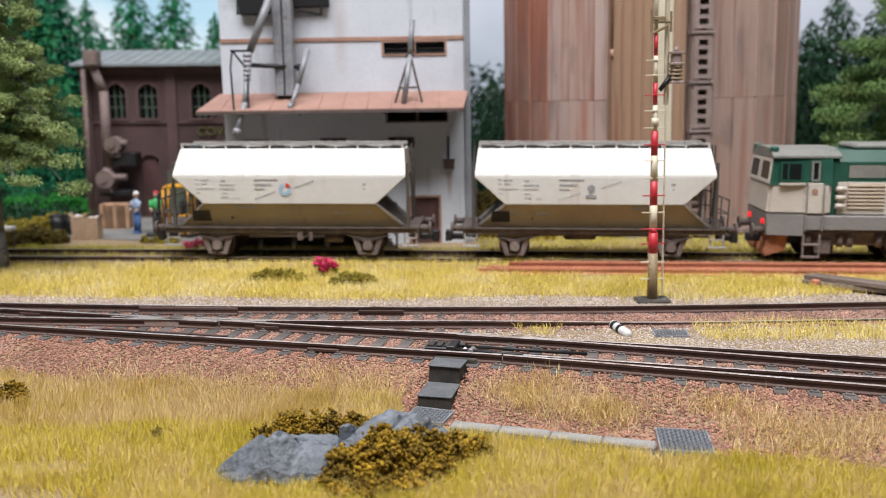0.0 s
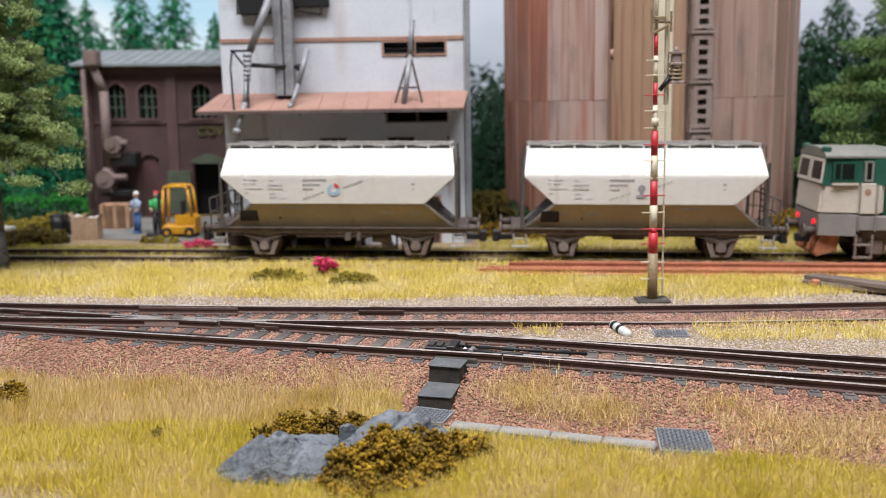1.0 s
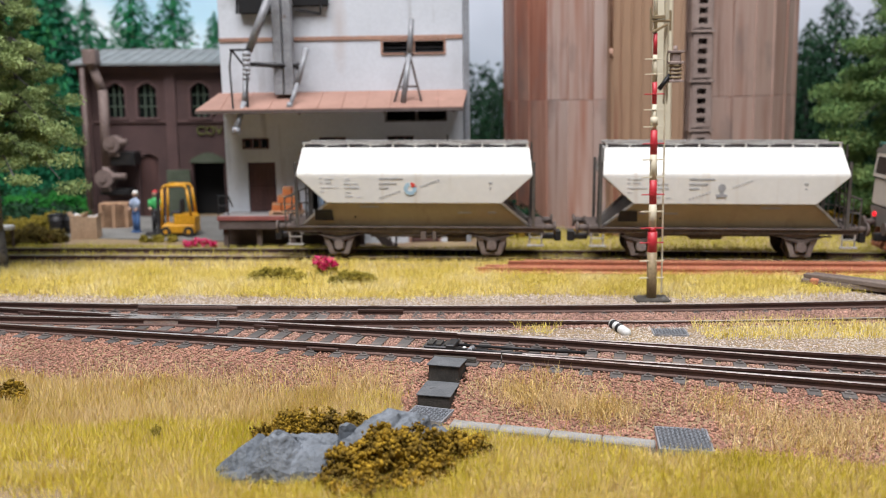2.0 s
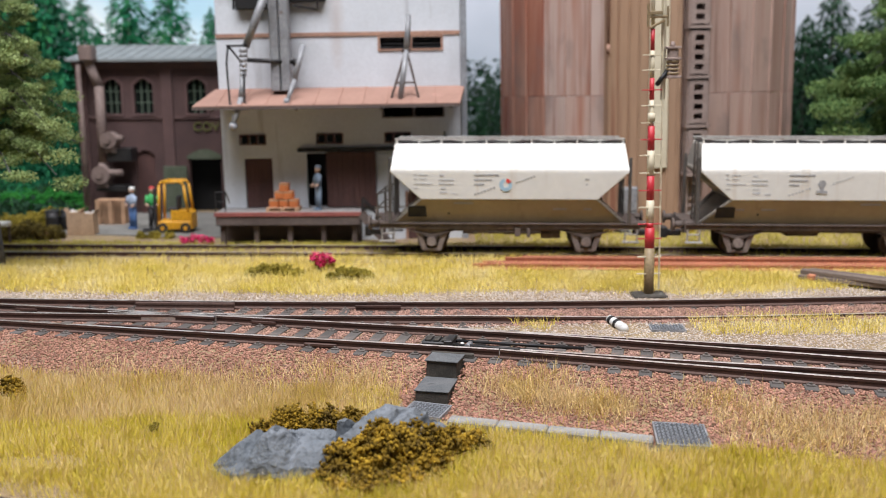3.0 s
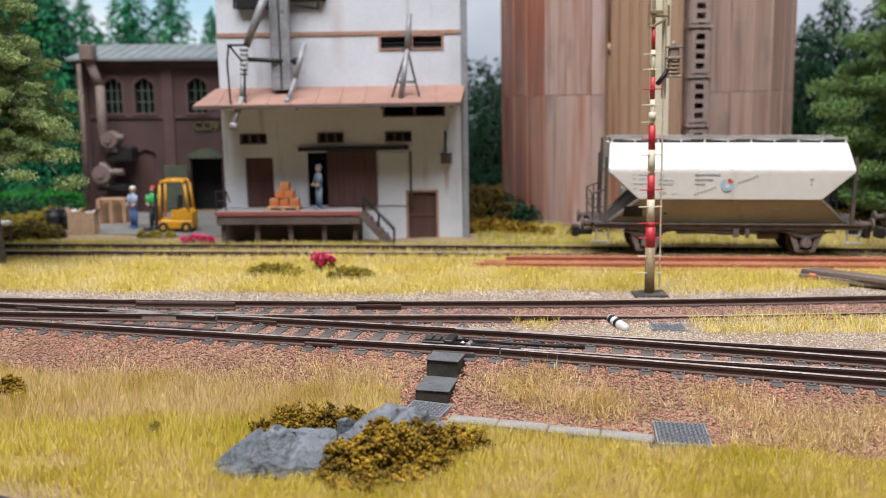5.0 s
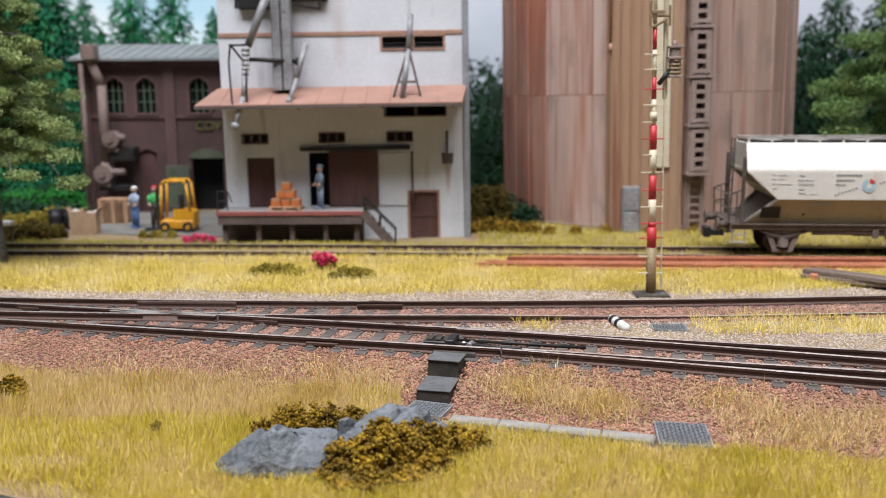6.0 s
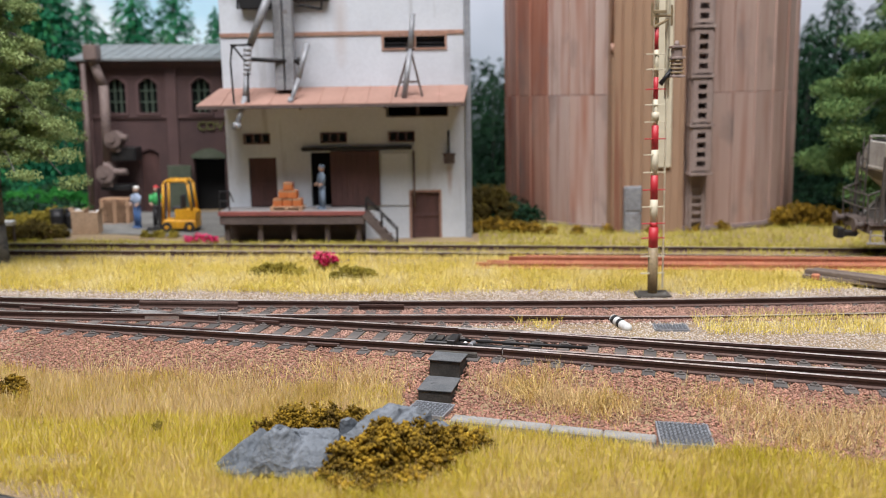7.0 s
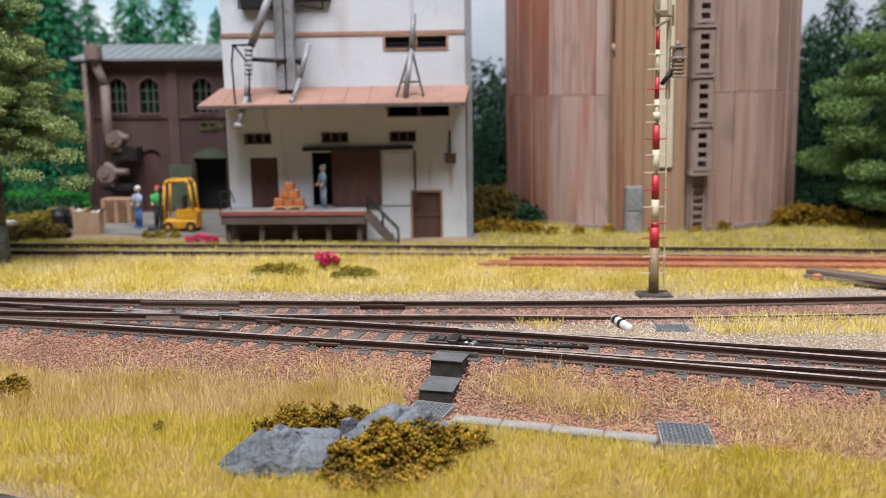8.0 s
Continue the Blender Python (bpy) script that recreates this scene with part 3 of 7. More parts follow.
# rail joiners, timbers under the point drive, and the check rail
bm = B()
box(bm, -4.2, 4.2, -1.5, -0.6, -1.75, -0.9, 0.15)
part("rail_joiner", bm, M_RUST, near_track, at=(-29, near_rail(-29), 0)).rotation_euler = (0, 0, math.radians(ang))
bm = B()
box(bm, -5.2, 5.2, -2.4, -1.0, -2.3, -1.0, 0.2)
part("cover_bar", bm, M_CONC, near_track, "grey bar beside the rail", at=(3.4, near_rail(3.4), 0)).rotation_euler = (0, 0, math.radians(ang))
part("check_rail", rail_bm(lambda x: near_rail(x) + 2.6, -90, -55, 12, low=-0.15), (M_RUST, M_RUST, M_FOOT), near_track)
for i, (u, w) in enumerate(((-118, 0.9), (-47, 1.2), (40, 1.2))):
    bm = B()
    box(bm, -3.5, 3.5, -0.95, -0.45, -1.6, -0.75, 0.1)
    part("rail_joiner", bm, M_RUST, near_track, at=(u, near_rail_back(u), 0)).rotation_euler = (0, 0, math.radians(ang))

loop_track = thing("loop_track", "curved rusty rails joining the near track at a turnout", "railway track", kind="structure")
part("rail", rail_bm(loop_back, -200, 210, 6), (M_RUST, M_STEEL, M_FOOT), loop_track)
part("rail", rail_bm(loop_front, -200, -64, 6), (M_RUST, M_STEEL, M_FOOT), loop_track)
part("rail", rail_bm(loop_front, -58, 210, 6, low=lambda x: -0.85 * float(smooth(0, 70, x))), (M_RUST, M_STEEL, M_FOOT), loop_track)
part("check_rail", rail_bm(lambda x: loop_back(x) - 2.6, -88, -59, 6, low=0.05), (M_FOOT, M_FOOT, M_FOOT), loop_track)
part("check_rail", rail_bm(lambda x: loop_back(x) - 2.6, -24, -11, 6, low=-0.5), (M_RUST, M_RUST, M_FOOT), loop_track)
# frog, a pale metal wedge with its two wing rails
bm = B()
prism(bm, [(-88, loop_front(-88) + 0.7), (-62, near_rail_back(-62) + 0.6), (-48, loop_front(-48) - 0.4), (-48, loop_front(-48) - 1.1), (-61, near_rail_back(-61) - 0.2), (-88, loop_front(-88) - 0.2)], "z", -1.6, -0.02)
part("frog", bm, M_STEEL, loop_track, "worn silvery crossing nose")
part("wing_rail", rail_bm(lambda x: near_rail_back(x) - 1.6 + 0.02 * (x + 75), -92, -61, 5), (M_RUST, M_STEEL, M_FOOT), loop_track)
part("wing_rail", rail_bm(lambda x: loop_front(x) + 1.9 - 0.02 * (x + 75), -88, -54, 5), (M_RUST, M_STEEL, M_FOOT), loop_track)
x = -34.0
while x < 185:
    y = loop_back(x) - 8.25
    put_sleeper(loop_track, x, y, math.degrees(math.atan(0.0007 * (x - 20))), (-8.25, 8.25), half=0.0, z=-0.45 * float(smooth(-20, 40, x)))
    x += PITCH
SL_SHORT = sleeper_mesh(9.0, "sleeper")
x = -168.0
while x < -36:
    put_sleeper(loop_track, x, loop_back(x) - 2.5, ang * 0.9, (-0.5,), SL_SHORT, 9.0)
    x += PITCH * cosA

far_track = thing("far_track", "siding with brown rails half sunk in grass", "railway track", kind="structure")
part("rail", rail_bm(lambda x: far_mid(x) + 8.25, -420, 640, 8), (M_RUST, M_STEEL, M_FOOT), far_track)
part("rail", rail_bm(lambda x: far_mid(x) - 8.25, -420, 640, 8), (M_RUST, M_STEEL, M_FOOT), far_track)
x = -230.0
while x < 235:
    put_sleeper(far_track, x, far_mid(x), math.degrees(math.atan(-0.062 - 0.00016 * min(190, max(-190, x)))), ())
    x += PITCH

# ---------------------------------------------------------------- stones
rng = np.random.default_rng(7)
OCT_V = np.array([(1, 0, 0), (-1, 0, 0), (0, 1, 0), (0, -1, 0), (0, 0, 1), (0, 0, -1)], float)
OCT_F = np.array([(0, 2, 4), (2, 1, 4), (1, 3, 4), (3, 0, 4), (2, 0, 5), (1, 2, 5), (3, 1, 5), (0, 3, 5)])


def lumps(centres, radii, flat=0.8):
    """Little crooked stones: octahedra pushed out of shape and turned."""
    n = len(centres)
    v = OCT_V[None] * rng.uniform(0.6, 1.35, (n, 6, 1)) + rng.normal(0, 0.18, (n, 6, 3))
    a = rng.uniform(0, 6.28, (n, 3))
    for ax, (p, q) in enumerate(((0, 1), (1, 2), (0, 2))):
        c, s = np.cos(a[:, ax])[:, None], np.sin(a[:, ax])[:, None]
        vp, vq = v[:, :, p].copy(), v[:, :, q].copy()
        v[:, :, p], v[:, :, q] = vp * c - vq * s, vp * s + vq * c
    v[:, :, 2] *= flat
    v = v * np.asarray(radii)[:, None, None] + np.asarray(centres)[:, None, :]
    f = OCT_F[None] + (np.arange(n) * 6)[:, None, None]
    return v.reshape(-1, 3), f.reshape(-1, 3)


def off_sleepers(x, y, margin=0.25):
    keep = np.ones(len(x), bool)
    for sx, sy, turn, half in sleepers:
        c, s = math.cos(math.radians(turn)), math.sin(math.radians(turn))
        near = np.abs(x - sx) < 14
        u = (x - sx) * c + (y - sy) * s
        v = -(x - sx) * s + (y - sy) * c
        keep &= ~(near & (np.abs(u) < 1.45 + margin) & (np.abs(v) < half - 0.3))
    return keep


def steps_clear(x, y):
    return ~((x > -9) & (x < 7) & (y > 186) & (y < 204.5) & (np.abs(x - 0.25 * (y - 196.5)) < 3.9))


x = rng.uniform(-150, 130, 230000)
y = rng.uniform(150, 275, 230000)
s = near_rail(x) - y
inside = (s < 3) & (y < loop_back(x) + 3)
wedge = (y > near_rail_back(x) + 4.5) & (y < loop_front(x) - 3) & (x > -30)
slope = (s >= 3) & (s < 25 + 5 * smooth(-12, -4, x) + 5 * smooth(20, 60, x) + 2.5 * wob(x, y, 11) + rng.normal(0, 1.5, len(x)))
keep = ((inside & ~wedge) | slope) & off_sleepers(x, y) & steps_clear(x, y)
x, y = x[keep], y[keep]
r = rng.uniform(0.24, 0.46, len(x))
v, f = lumps(np.stack([x, y, ground_z(x, y) + rng.uniform(-0.2, 0.25, len(x))], 1), r)
pick = (near_rail(x) - y) > 0.5
for m_, sel, lab in ((M_STONE, pick, "reddish-brown crushed stone on the embankment"), (M_DIRTY, ~pick, "darker oily ballast between the rails")):
    vv = v.reshape(-1, 6, 3)[sel].reshape(-1, 3)
    ff = OCT_F[None] + (np.arange(sel.sum()) * 6)[:, None, None]
    raw("ballast", vv, ff.reshape(-1, 3), m_, lab, "ballast")

x = rng.uniform(-150, 150, 90000)
y = rng.uniform(205, 292, 90000)
wedge = (y > near_rail_back(x) + 3.5) & (y < loop_front(x) - 2) & (x > -34)
strip = (y > loop_back(x) + 2) & (y < loop_back(x) + 25 + 4 * wob(x, y, 16) + rng.normal(0, 2, len(x)))
keep = (wedge | strip) & off_sleepers(x, y)
x, y = x[keep], y[keep]
v, f = lumps(np.stack([x, y, ground_z(x, y) + rng.uniform(-0.1, 0.15, len(x))], 1), rng.uniform(0.14, 0.36, len(x)))
raw("gravel", v, f, M_DUST, "pale sandy gravel between the tracks", "gravel")

# ---------------------------------------------------------------- grass


def blades(x, y, length, width, lean, zoff=0.0, z=None):
    n = len(x)
    z = (ground_z(x, y) if z is None else z) + zoff - 0.1
    a = rng.uniform(0, 6.28, n)
    L = rng.uniform(*length, n)
    w = rng.uniform(0.6, 1.2, n) * width
    tilt = np.abs(rng.normal(0, lean, n)) + 0.05
    face = rng.uniform(0, 6.28, n)
    dx, dy = np.cos(a), np.sin(a)
    fx, fy = np.cos(face) * w / 2, np.sin(face) * w / 2
    mx, my, mz = x + dx * L * 0.5 * np.sin(tilt * 0.6), y + dy * L * 0.5 * np.sin(tilt * 0.6), z + L * 0.5 * np.cos(tilt * 0.6)
    tx, ty, tz = mx + dx * L * 0.5 * np.sin(tilt * 1.4), my + dy * L * 0.5 * np.sin(tilt * 1.4), mz + L * 0.5 * np.cos(np.minimum(tilt * 1.4, 1.9))
    v = np.stack([np.stack([x - fx, y - fy, z], 1), np.stack([x + fx, y + fy, z], 1),
                  np.stack([mx - fx * 0.8, my - fy * 0.8, mz], 1), np.stack([mx + fx * 0.8, my + fy * 0.8, mz], 1), np.stack([tx, ty, tz], 1)], 1)
    i = (np.arange(n) * 5)[:, None, None]
    f = np.array([(0, 1, 3), (0, 3, 2), (2, 3, 4)])[None] + i
    return v.reshape(-1, 3), f.reshape(-1, 3)


def clear_front(x, y):
    """Keeps grass off the rock, the covers and the cable trough."""
    rock = ((x + 17) / 21) ** 2 + ((y - 160 - 0.35 * (x + 17)) / 7.5) ** 2 < 0.8
    trough = (x > -2) & (x < 45) & (np.abs(y - (178.3 - 0.307 * x)) < 2.8)
    lid = ((x > -9) & (x < 4) & (y > 174) & (y < 192)) | ((x > 39.5) & (x < 55) & (y > 161.5) & (y < 177))
    return ~(rock | trough | lid)


x = rng.uniform(-116, 100, 330000)
y = rng.uniform(118, 216, 330000)
s = near_rail(x) - y
bare = (s > 32) & (wob(x, y, 17) + 0.5 * wob(x + 9, y, 6) > 0.95) | (((x + 74) / 9) ** 2 + ((y - 160) / 3.5) ** 2 < 1) & (s > 30)
lim = np.where(x > -6, 31.5 + 3.0 * smooth(25, 60, x), 20.5) + 2.2 * wob(x, y, 9)
keep = (s > lim + rng.normal(0, 1.2, len(x))) & (y > front_edge(x) + 0.5) & clear_front(x, y) & (~bare | (rng.random(len(x)) < 0.25))
x, y = x[keep], y[keep]
back = near_rail(x) - y < 47 + 11 * wob(x, y, 15)
dry = np.where(x < -20, (back & (rng.random(len(x)) < 0.82)) | (rng.random(len(x)) < 0.22), rng.random(len(x)) < 0.3)
v, f = blades(x[~dry], y[~dry], (1.5, 3.7), 0.135, 0.5)
raw("grass", v, f, M_GRASS, "yellow-green static grass in the foreground", "grass")
v, f = blades(x[dry], y[dry], (1.6, 4.2), 0.12, 0.6)
raw("dry_grass", v, f, M_GRASS2, "straw-coloured dry grass along the embankment", "grass")

# loose tufts on the ballast slope
tx, ty = [], []
for cx, cs, n, sp in ((14, 14, 420, 4.5), (20, 17, 700, 5), (28, 19, 800, 5), (36, 20, 650, 4.5), (24, 10, 260, 4), (58, 15, 420, 5), (66, 20, 600, 6), (76, 24, 700, 6),
                      (88, 20, 700, 7), (70, 28, 600, 6), (55, 24, 240, 4), (-16, 15, 380, 4), (-22, 19, 420, 5), (-28, 13, 220, 4), (-12, 22, 260, 3), (-62, 19, 260, 6), (-45, 18, 320, 5), (-80, 19, 260, 6)):
    px_ = rng.normal(cx, sp, n)
    tx.append(px_)
    ty.append(near_rail(px_) - rng.normal(cs, 2.6, n))
x, y = np.concatenate(tx), np.concatenate(ty)
keep = (near_rail(x) - y > 6) & steps_clear(x, y) & clear_front(x, y)
v, f = blades(x[keep], y[keep], (2.2, 5.2), 0.13, 0.95)
raw("grass_tufts", v, f, M_GRASS2, "tangled dry grass tufts on the stone slope", "grass")

# grass between the loop and the siding, and beyond it
x = rng.uniform(-190, 190, 190000)
y = rng.uniform(225, 335, 190000)
strip = (y > loop_back(x) + 23 + 5 * wob(x, y, 16) + rng.normal(0, 2, len(x))) & (y < far_mid(x) - 9.5)
wedge = (x > 20) & (y > near_rail_back(x) + 12 + 3 * wob(x, y, 7)) & (y < loop_front(x) - 1.5 + 4 * wob(x, y, 10) * (x > 80)) & (wob(x * 1.2, y, 10) + smooth(60, 95, x) * 1.2 > 0.4)
keep = (strip & (rng.random(len(x)) < 0.95)) | (wedge & (rng.random(len(x)) < 0.7))
keep &= ~((np.abs(x - 66) < 5.5) & (np.abs(y - 274) < 4)) & ~((np.abs(x - 60.5) < 7) & (np.abs(y - 233) < 6))
x, y = x[keep], y[keep]
v, f = blades(x, y, (1.4, 3.8), 0.155, 0.75)
raw("meadow_grass", v, f, M_GRASS3, "yellow static grass between the tracks", "grass")

x = rng.uniform(-260, 260, 160000)
y = rng.uniform(330, 480, 160000)
fm = far_mid(x)
keep = (((y > fm + 10.5) & (y < fm + 30) & (rng.random(len(x)) < 0.9)) | ((y > fm + 30) & ((x > 14) | (x < -172)) & (rng.random(len(x)) < 0.5)) | ((np.abs(y - fm) < 6.5) & (rng.random(len(x)) < 0.3)))
keep &= ~((y > 371) & (x > -101) & (x < 16)) & ~((y > 384) & (x > -176) & (x <= -101)) & (np.hypot(x - 109, y - 477) > 76)
x, y = x[keep], y[keep]
v, f = blades(x, y, (1.4, 3.2), 0.26, 0.55)
raw("siding_grass", v, f, M_GRASS4, "yellow-green grass along the siding", "grass")


# ---------------------------------------------------------------- plants


def sprays(c, r, n, size, droop=0.3):
    """n small leaves (one triangle and a half each) in an ellipsoid."""
    d = rng.normal(0, 1, (n, 3))
    d /= np.linalg.norm(d, axis=1)[:, None]
    p = np.asarray(c) + d * (rng.random((n, 1)) ** 0.45) * np.asarray(r)
    u = rng.normal(0, 1, (n, 3))
    u[:, 2] *= 0.5
    u /= np.linalg.norm(u, axis=1)[:, None]
    w = np.cross(u, rng.normal(0, 1, (n, 3)))
    w /= np.linalg.norm(w, axis=1)[:, None] + 1e-6
    s = rng.uniform(0.6, 1.4, (n, 1)) * size
    u[:, 2] -= droop * rng.random(n)
    return np.stack([p - u * s * 0.5, p + w * s * 0.35, p + u * s * 0.5, p - w * s * 0.35], 1).reshape(-1, 3)


def leaf_part(name, chunks, material, parent, label=""):
    v = np.concatenate(chunks)
    f = np.arange(len(v)).reshape(-1, 4)
    ob = raw(name, v, f, material, "", "")
    ob.parent = parent
    if label:
        tagged(ob, label)
    return ob


M_BUSHD = blade_mat("dark_olive_foliage", [(0.05, 0.04, 0.01), (0.10, 0.075, 0.015), (0.17, 0.125, 0.02)], patch=6)


def bush(name, label, x, y, blobs, n, material=None, size=0.9, lump=0.75, z=None):
    """A low foam-and-flock bush: lumps of foliage over a twiggy stem."""
    z = float(ground_z(x, y)) if z is None else z
    e = thing(name, label, "bush", (x, y, z))
    cs = []
    for bx, by, bz, br in blobs:
        k = max(6, int(0.26 * n * br * br / sum(b[3] ** 2 for b in blobs)))
        d = rng.normal(0, 1, (k, 3))
        d /= np.linalg.norm(d, axis=1)[:, None]
        tuft = np.array([bx, by, bz]) + d * (rng.random((k, 1)) ** 0.35) * np.array([br, br, br * 0.8])
        cs.append((tuft[:, None, :] + rng.normal(0, 0.55 * lump, (k, 15, 3))).reshape(-1, 3))
    c = np.concatenate(cs)
    c = c[c[:, 2] > -0.6]
    v, f = lumps(c, rng.uniform(0.35, 1.1, len(c)) * lump * 0.58, 1.0)
    ob = raw("foliage", v, f, material or M_BUSH, "", "")
    ob.parent = e
    ch = [sprays((bx, by, bz), (br * 1.1, br * 1.1, br * 0.95), int(n * 0.12), size * 0.6) for bx, by, bz, br in blobs]
    leaf_part("leaves", ch, material or M_BUSH, e)
    bm = B()
    for bx, by, bz, br in blobs:
        cyl(bm, (bx * 0.5, by * 0.5, -1.5), (bx, by, bz), 0.35, 0.12, 5)
    part("stem", bm, M_BARK, e)
    return e


bush("bush", "mustard-yellow foam bush growing over the grey rock", -8, 158, [(-9, -3, 2, 4.5), (-3, -1, 4, 5.5), (4, 1, 3.5, 5.2), (10, 3, 2.2, 4), (-2, -6, 1, 4), (6, -4, 1, 4), (15, 6, 1.3, 2.8), (-12, -6, 0.5, 3), (-5, -9.5, 0.2, 3.4), (3, -8.5, 0.2, 3.2), (-10, -10, -0.2, 2.6)], 3000, lump=1.0)
bush("bush", "dark mustard bush behind the grey rock", -22, 172, [(-8, 0, 3.2, 3.8), (-2, 1, 3.6, 3.6), (4, 0, 3.0, 3.6), (9.5, 1, 2.2, 3.0), (-12.5, -1, 1.6, 3.0), (13, 2, 1.4, 2.4)], 1700, lump=0.8)
bush("bush", "small yellow bush in the dry grass", -97.5, 196, [(0, 0, 2, 3.2), (2.5, -1, 1, 2.2)], 420)
bush("bush", "tiny dark plant in the grass", -57.2, 172.5, [(0, 0, 2.2, 0.9)], 60, M_BUSHG, lump=0.4)
bush("bush", "low olive bush in the meadow", -57, 308, [(-8, 0, 0.8, 2.2), (-4, 1, 1.6, 2.7), (0, 0, 1.9, 2.8), (4, 1, 1.5, 2.7), (8, 0, 0.9, 2.2)], 900, M_BUSHG, 1.0)
bush("bush", "low olive bush beside pink flowers", -30, 302, [(-6, 0, 0.9, 2.2), (-2.5, 1, 1.8, 2.8), (1.5, 0, 1.9, 2.8), (5, 1, 1.2, 2.4)], 900, M_BUSHG, 1.0)
bush("bush", "brown bush between warehouse and silo", 24, 402, [(-8, 0, 1.5, 4.5), (-2, 2, 2.2, 5), (5, 0, 1.8, 4.5), (11, -2, 1.6, 4.5), (17, -3, 1.4, 4)], 1500, M_BUSH, 1.4, 1.0)
bush("bush", "tall dark olive bush behind the warehouse corner", 24, 422, [(-8, 0, 5, 7), (-3, 2, 10, 7), (2, 4, 14, 6.5), (6, 2, 7, 6.5), (-6, 6, 14, 6)], 1500, M_BUSHD, 1.4, 1.0)
bush("bush", "yellow bush at the silo's foot", 163, 416, [(-5, 0, 4, 6), (4, 4, 5, 7), (14, 0, 4, 7), (24, -3, 3, 6)], 1500, M_BUSH, 1.4, 1.0)
bush("bush", "olive bush beside the yard", -181, 418, [(-9, 0, 3, 6), (0, 2, 4, 7), (8, 4, 4, 6), (-16, -6, 3, 6)], 1400, M_BUSHG, 1.4, 1.0)
bush("bush", "low yellow weeds along the silo", 60, 398, [(-12, 0, 1, 3), (0, 0, 1, 3), (14, 2, 1, 3), (34, 2, 1, 3), (52, 4, 1, 3.4), (66, 6, 1.4, 3.6)], 900, M_BUSH, 1.2, 0.9)
bush("bush", "olive weeds by the forklift", -124, 392, [(-6, 0, 0.8, 2.4), (0, 0, 1.0, 2.6), (6, 0, 0.8, 2.4)], 420, M_BUSHG, 1.0, 0.7)


M_HEDGE = blade_mat("vivid_green_foliage", [(0.015, 0.13, 0.02), (0.03, 0.23, 0.035), (0.07, 0.32, 0.05)], patch=8)
bush("hedge", "bright green hedge behind the yard", -206, 482, [(-24, 4, 4, 8), (-12, 2, 5, 8), (0, 0, 6, 8), (11, 0, 5, 7), (18, -4, 3, 5)], 2200, M_HEDGE, 1.6, 1.2)
bush("bush", "dark olive bush at the tree's foot", -172, 384, [(-12, 0, 3, 6), (-4, 3, 4, 6), (-20, 2, 5, 7), (4, 8, 2, 4.5)], 1500, M_BUSHD, 1.4, 1.0)


def flowers(x, y, blobs, n):
    e = thing("flower_bush", "bright pink flowering bush in the grass", "flowers", (x, y, float(ground_z(x, y))))
    ch = [sprays((bx, by, bz), (br, br, br * 0.8), n, 1.0, 0) for bx, by, bz, br in blobs]
    leaf_part("blossoms", ch, M_PINK, e)
    leaf_part("leaves", [sprays((bx, by, bz - 1.6), (br * 0.9, br * 0.9, br * 0.8), n // 2, 0.9) for bx, by, bz, br in blobs], M_BUSHG, e)
    bm = B()
    for bx, by, bz, br in blobs:
        cyl(bm, (bx * 0.5, by * 0.5, -1.2), (bx, by, bz), 0.3, 0.12, 5)
    part("stem", bm, M_BARK, e)


flowers(-41.5, 316, [(-2.4, 0, 5.6, 2.2), (1.2, 0, 5.2, 2.4), (3.4, 0, 4.2, 1.6), (-0.6, -1, 3.8, 2.2)], 120)
flowers(-101, 368, [(-3.5, 0, 3.4, 2.4), (0, 0, 4.4, 2.6), (4, 0, 3.6, 2.6), (7, 0, 3.2, 2.0)], 130)


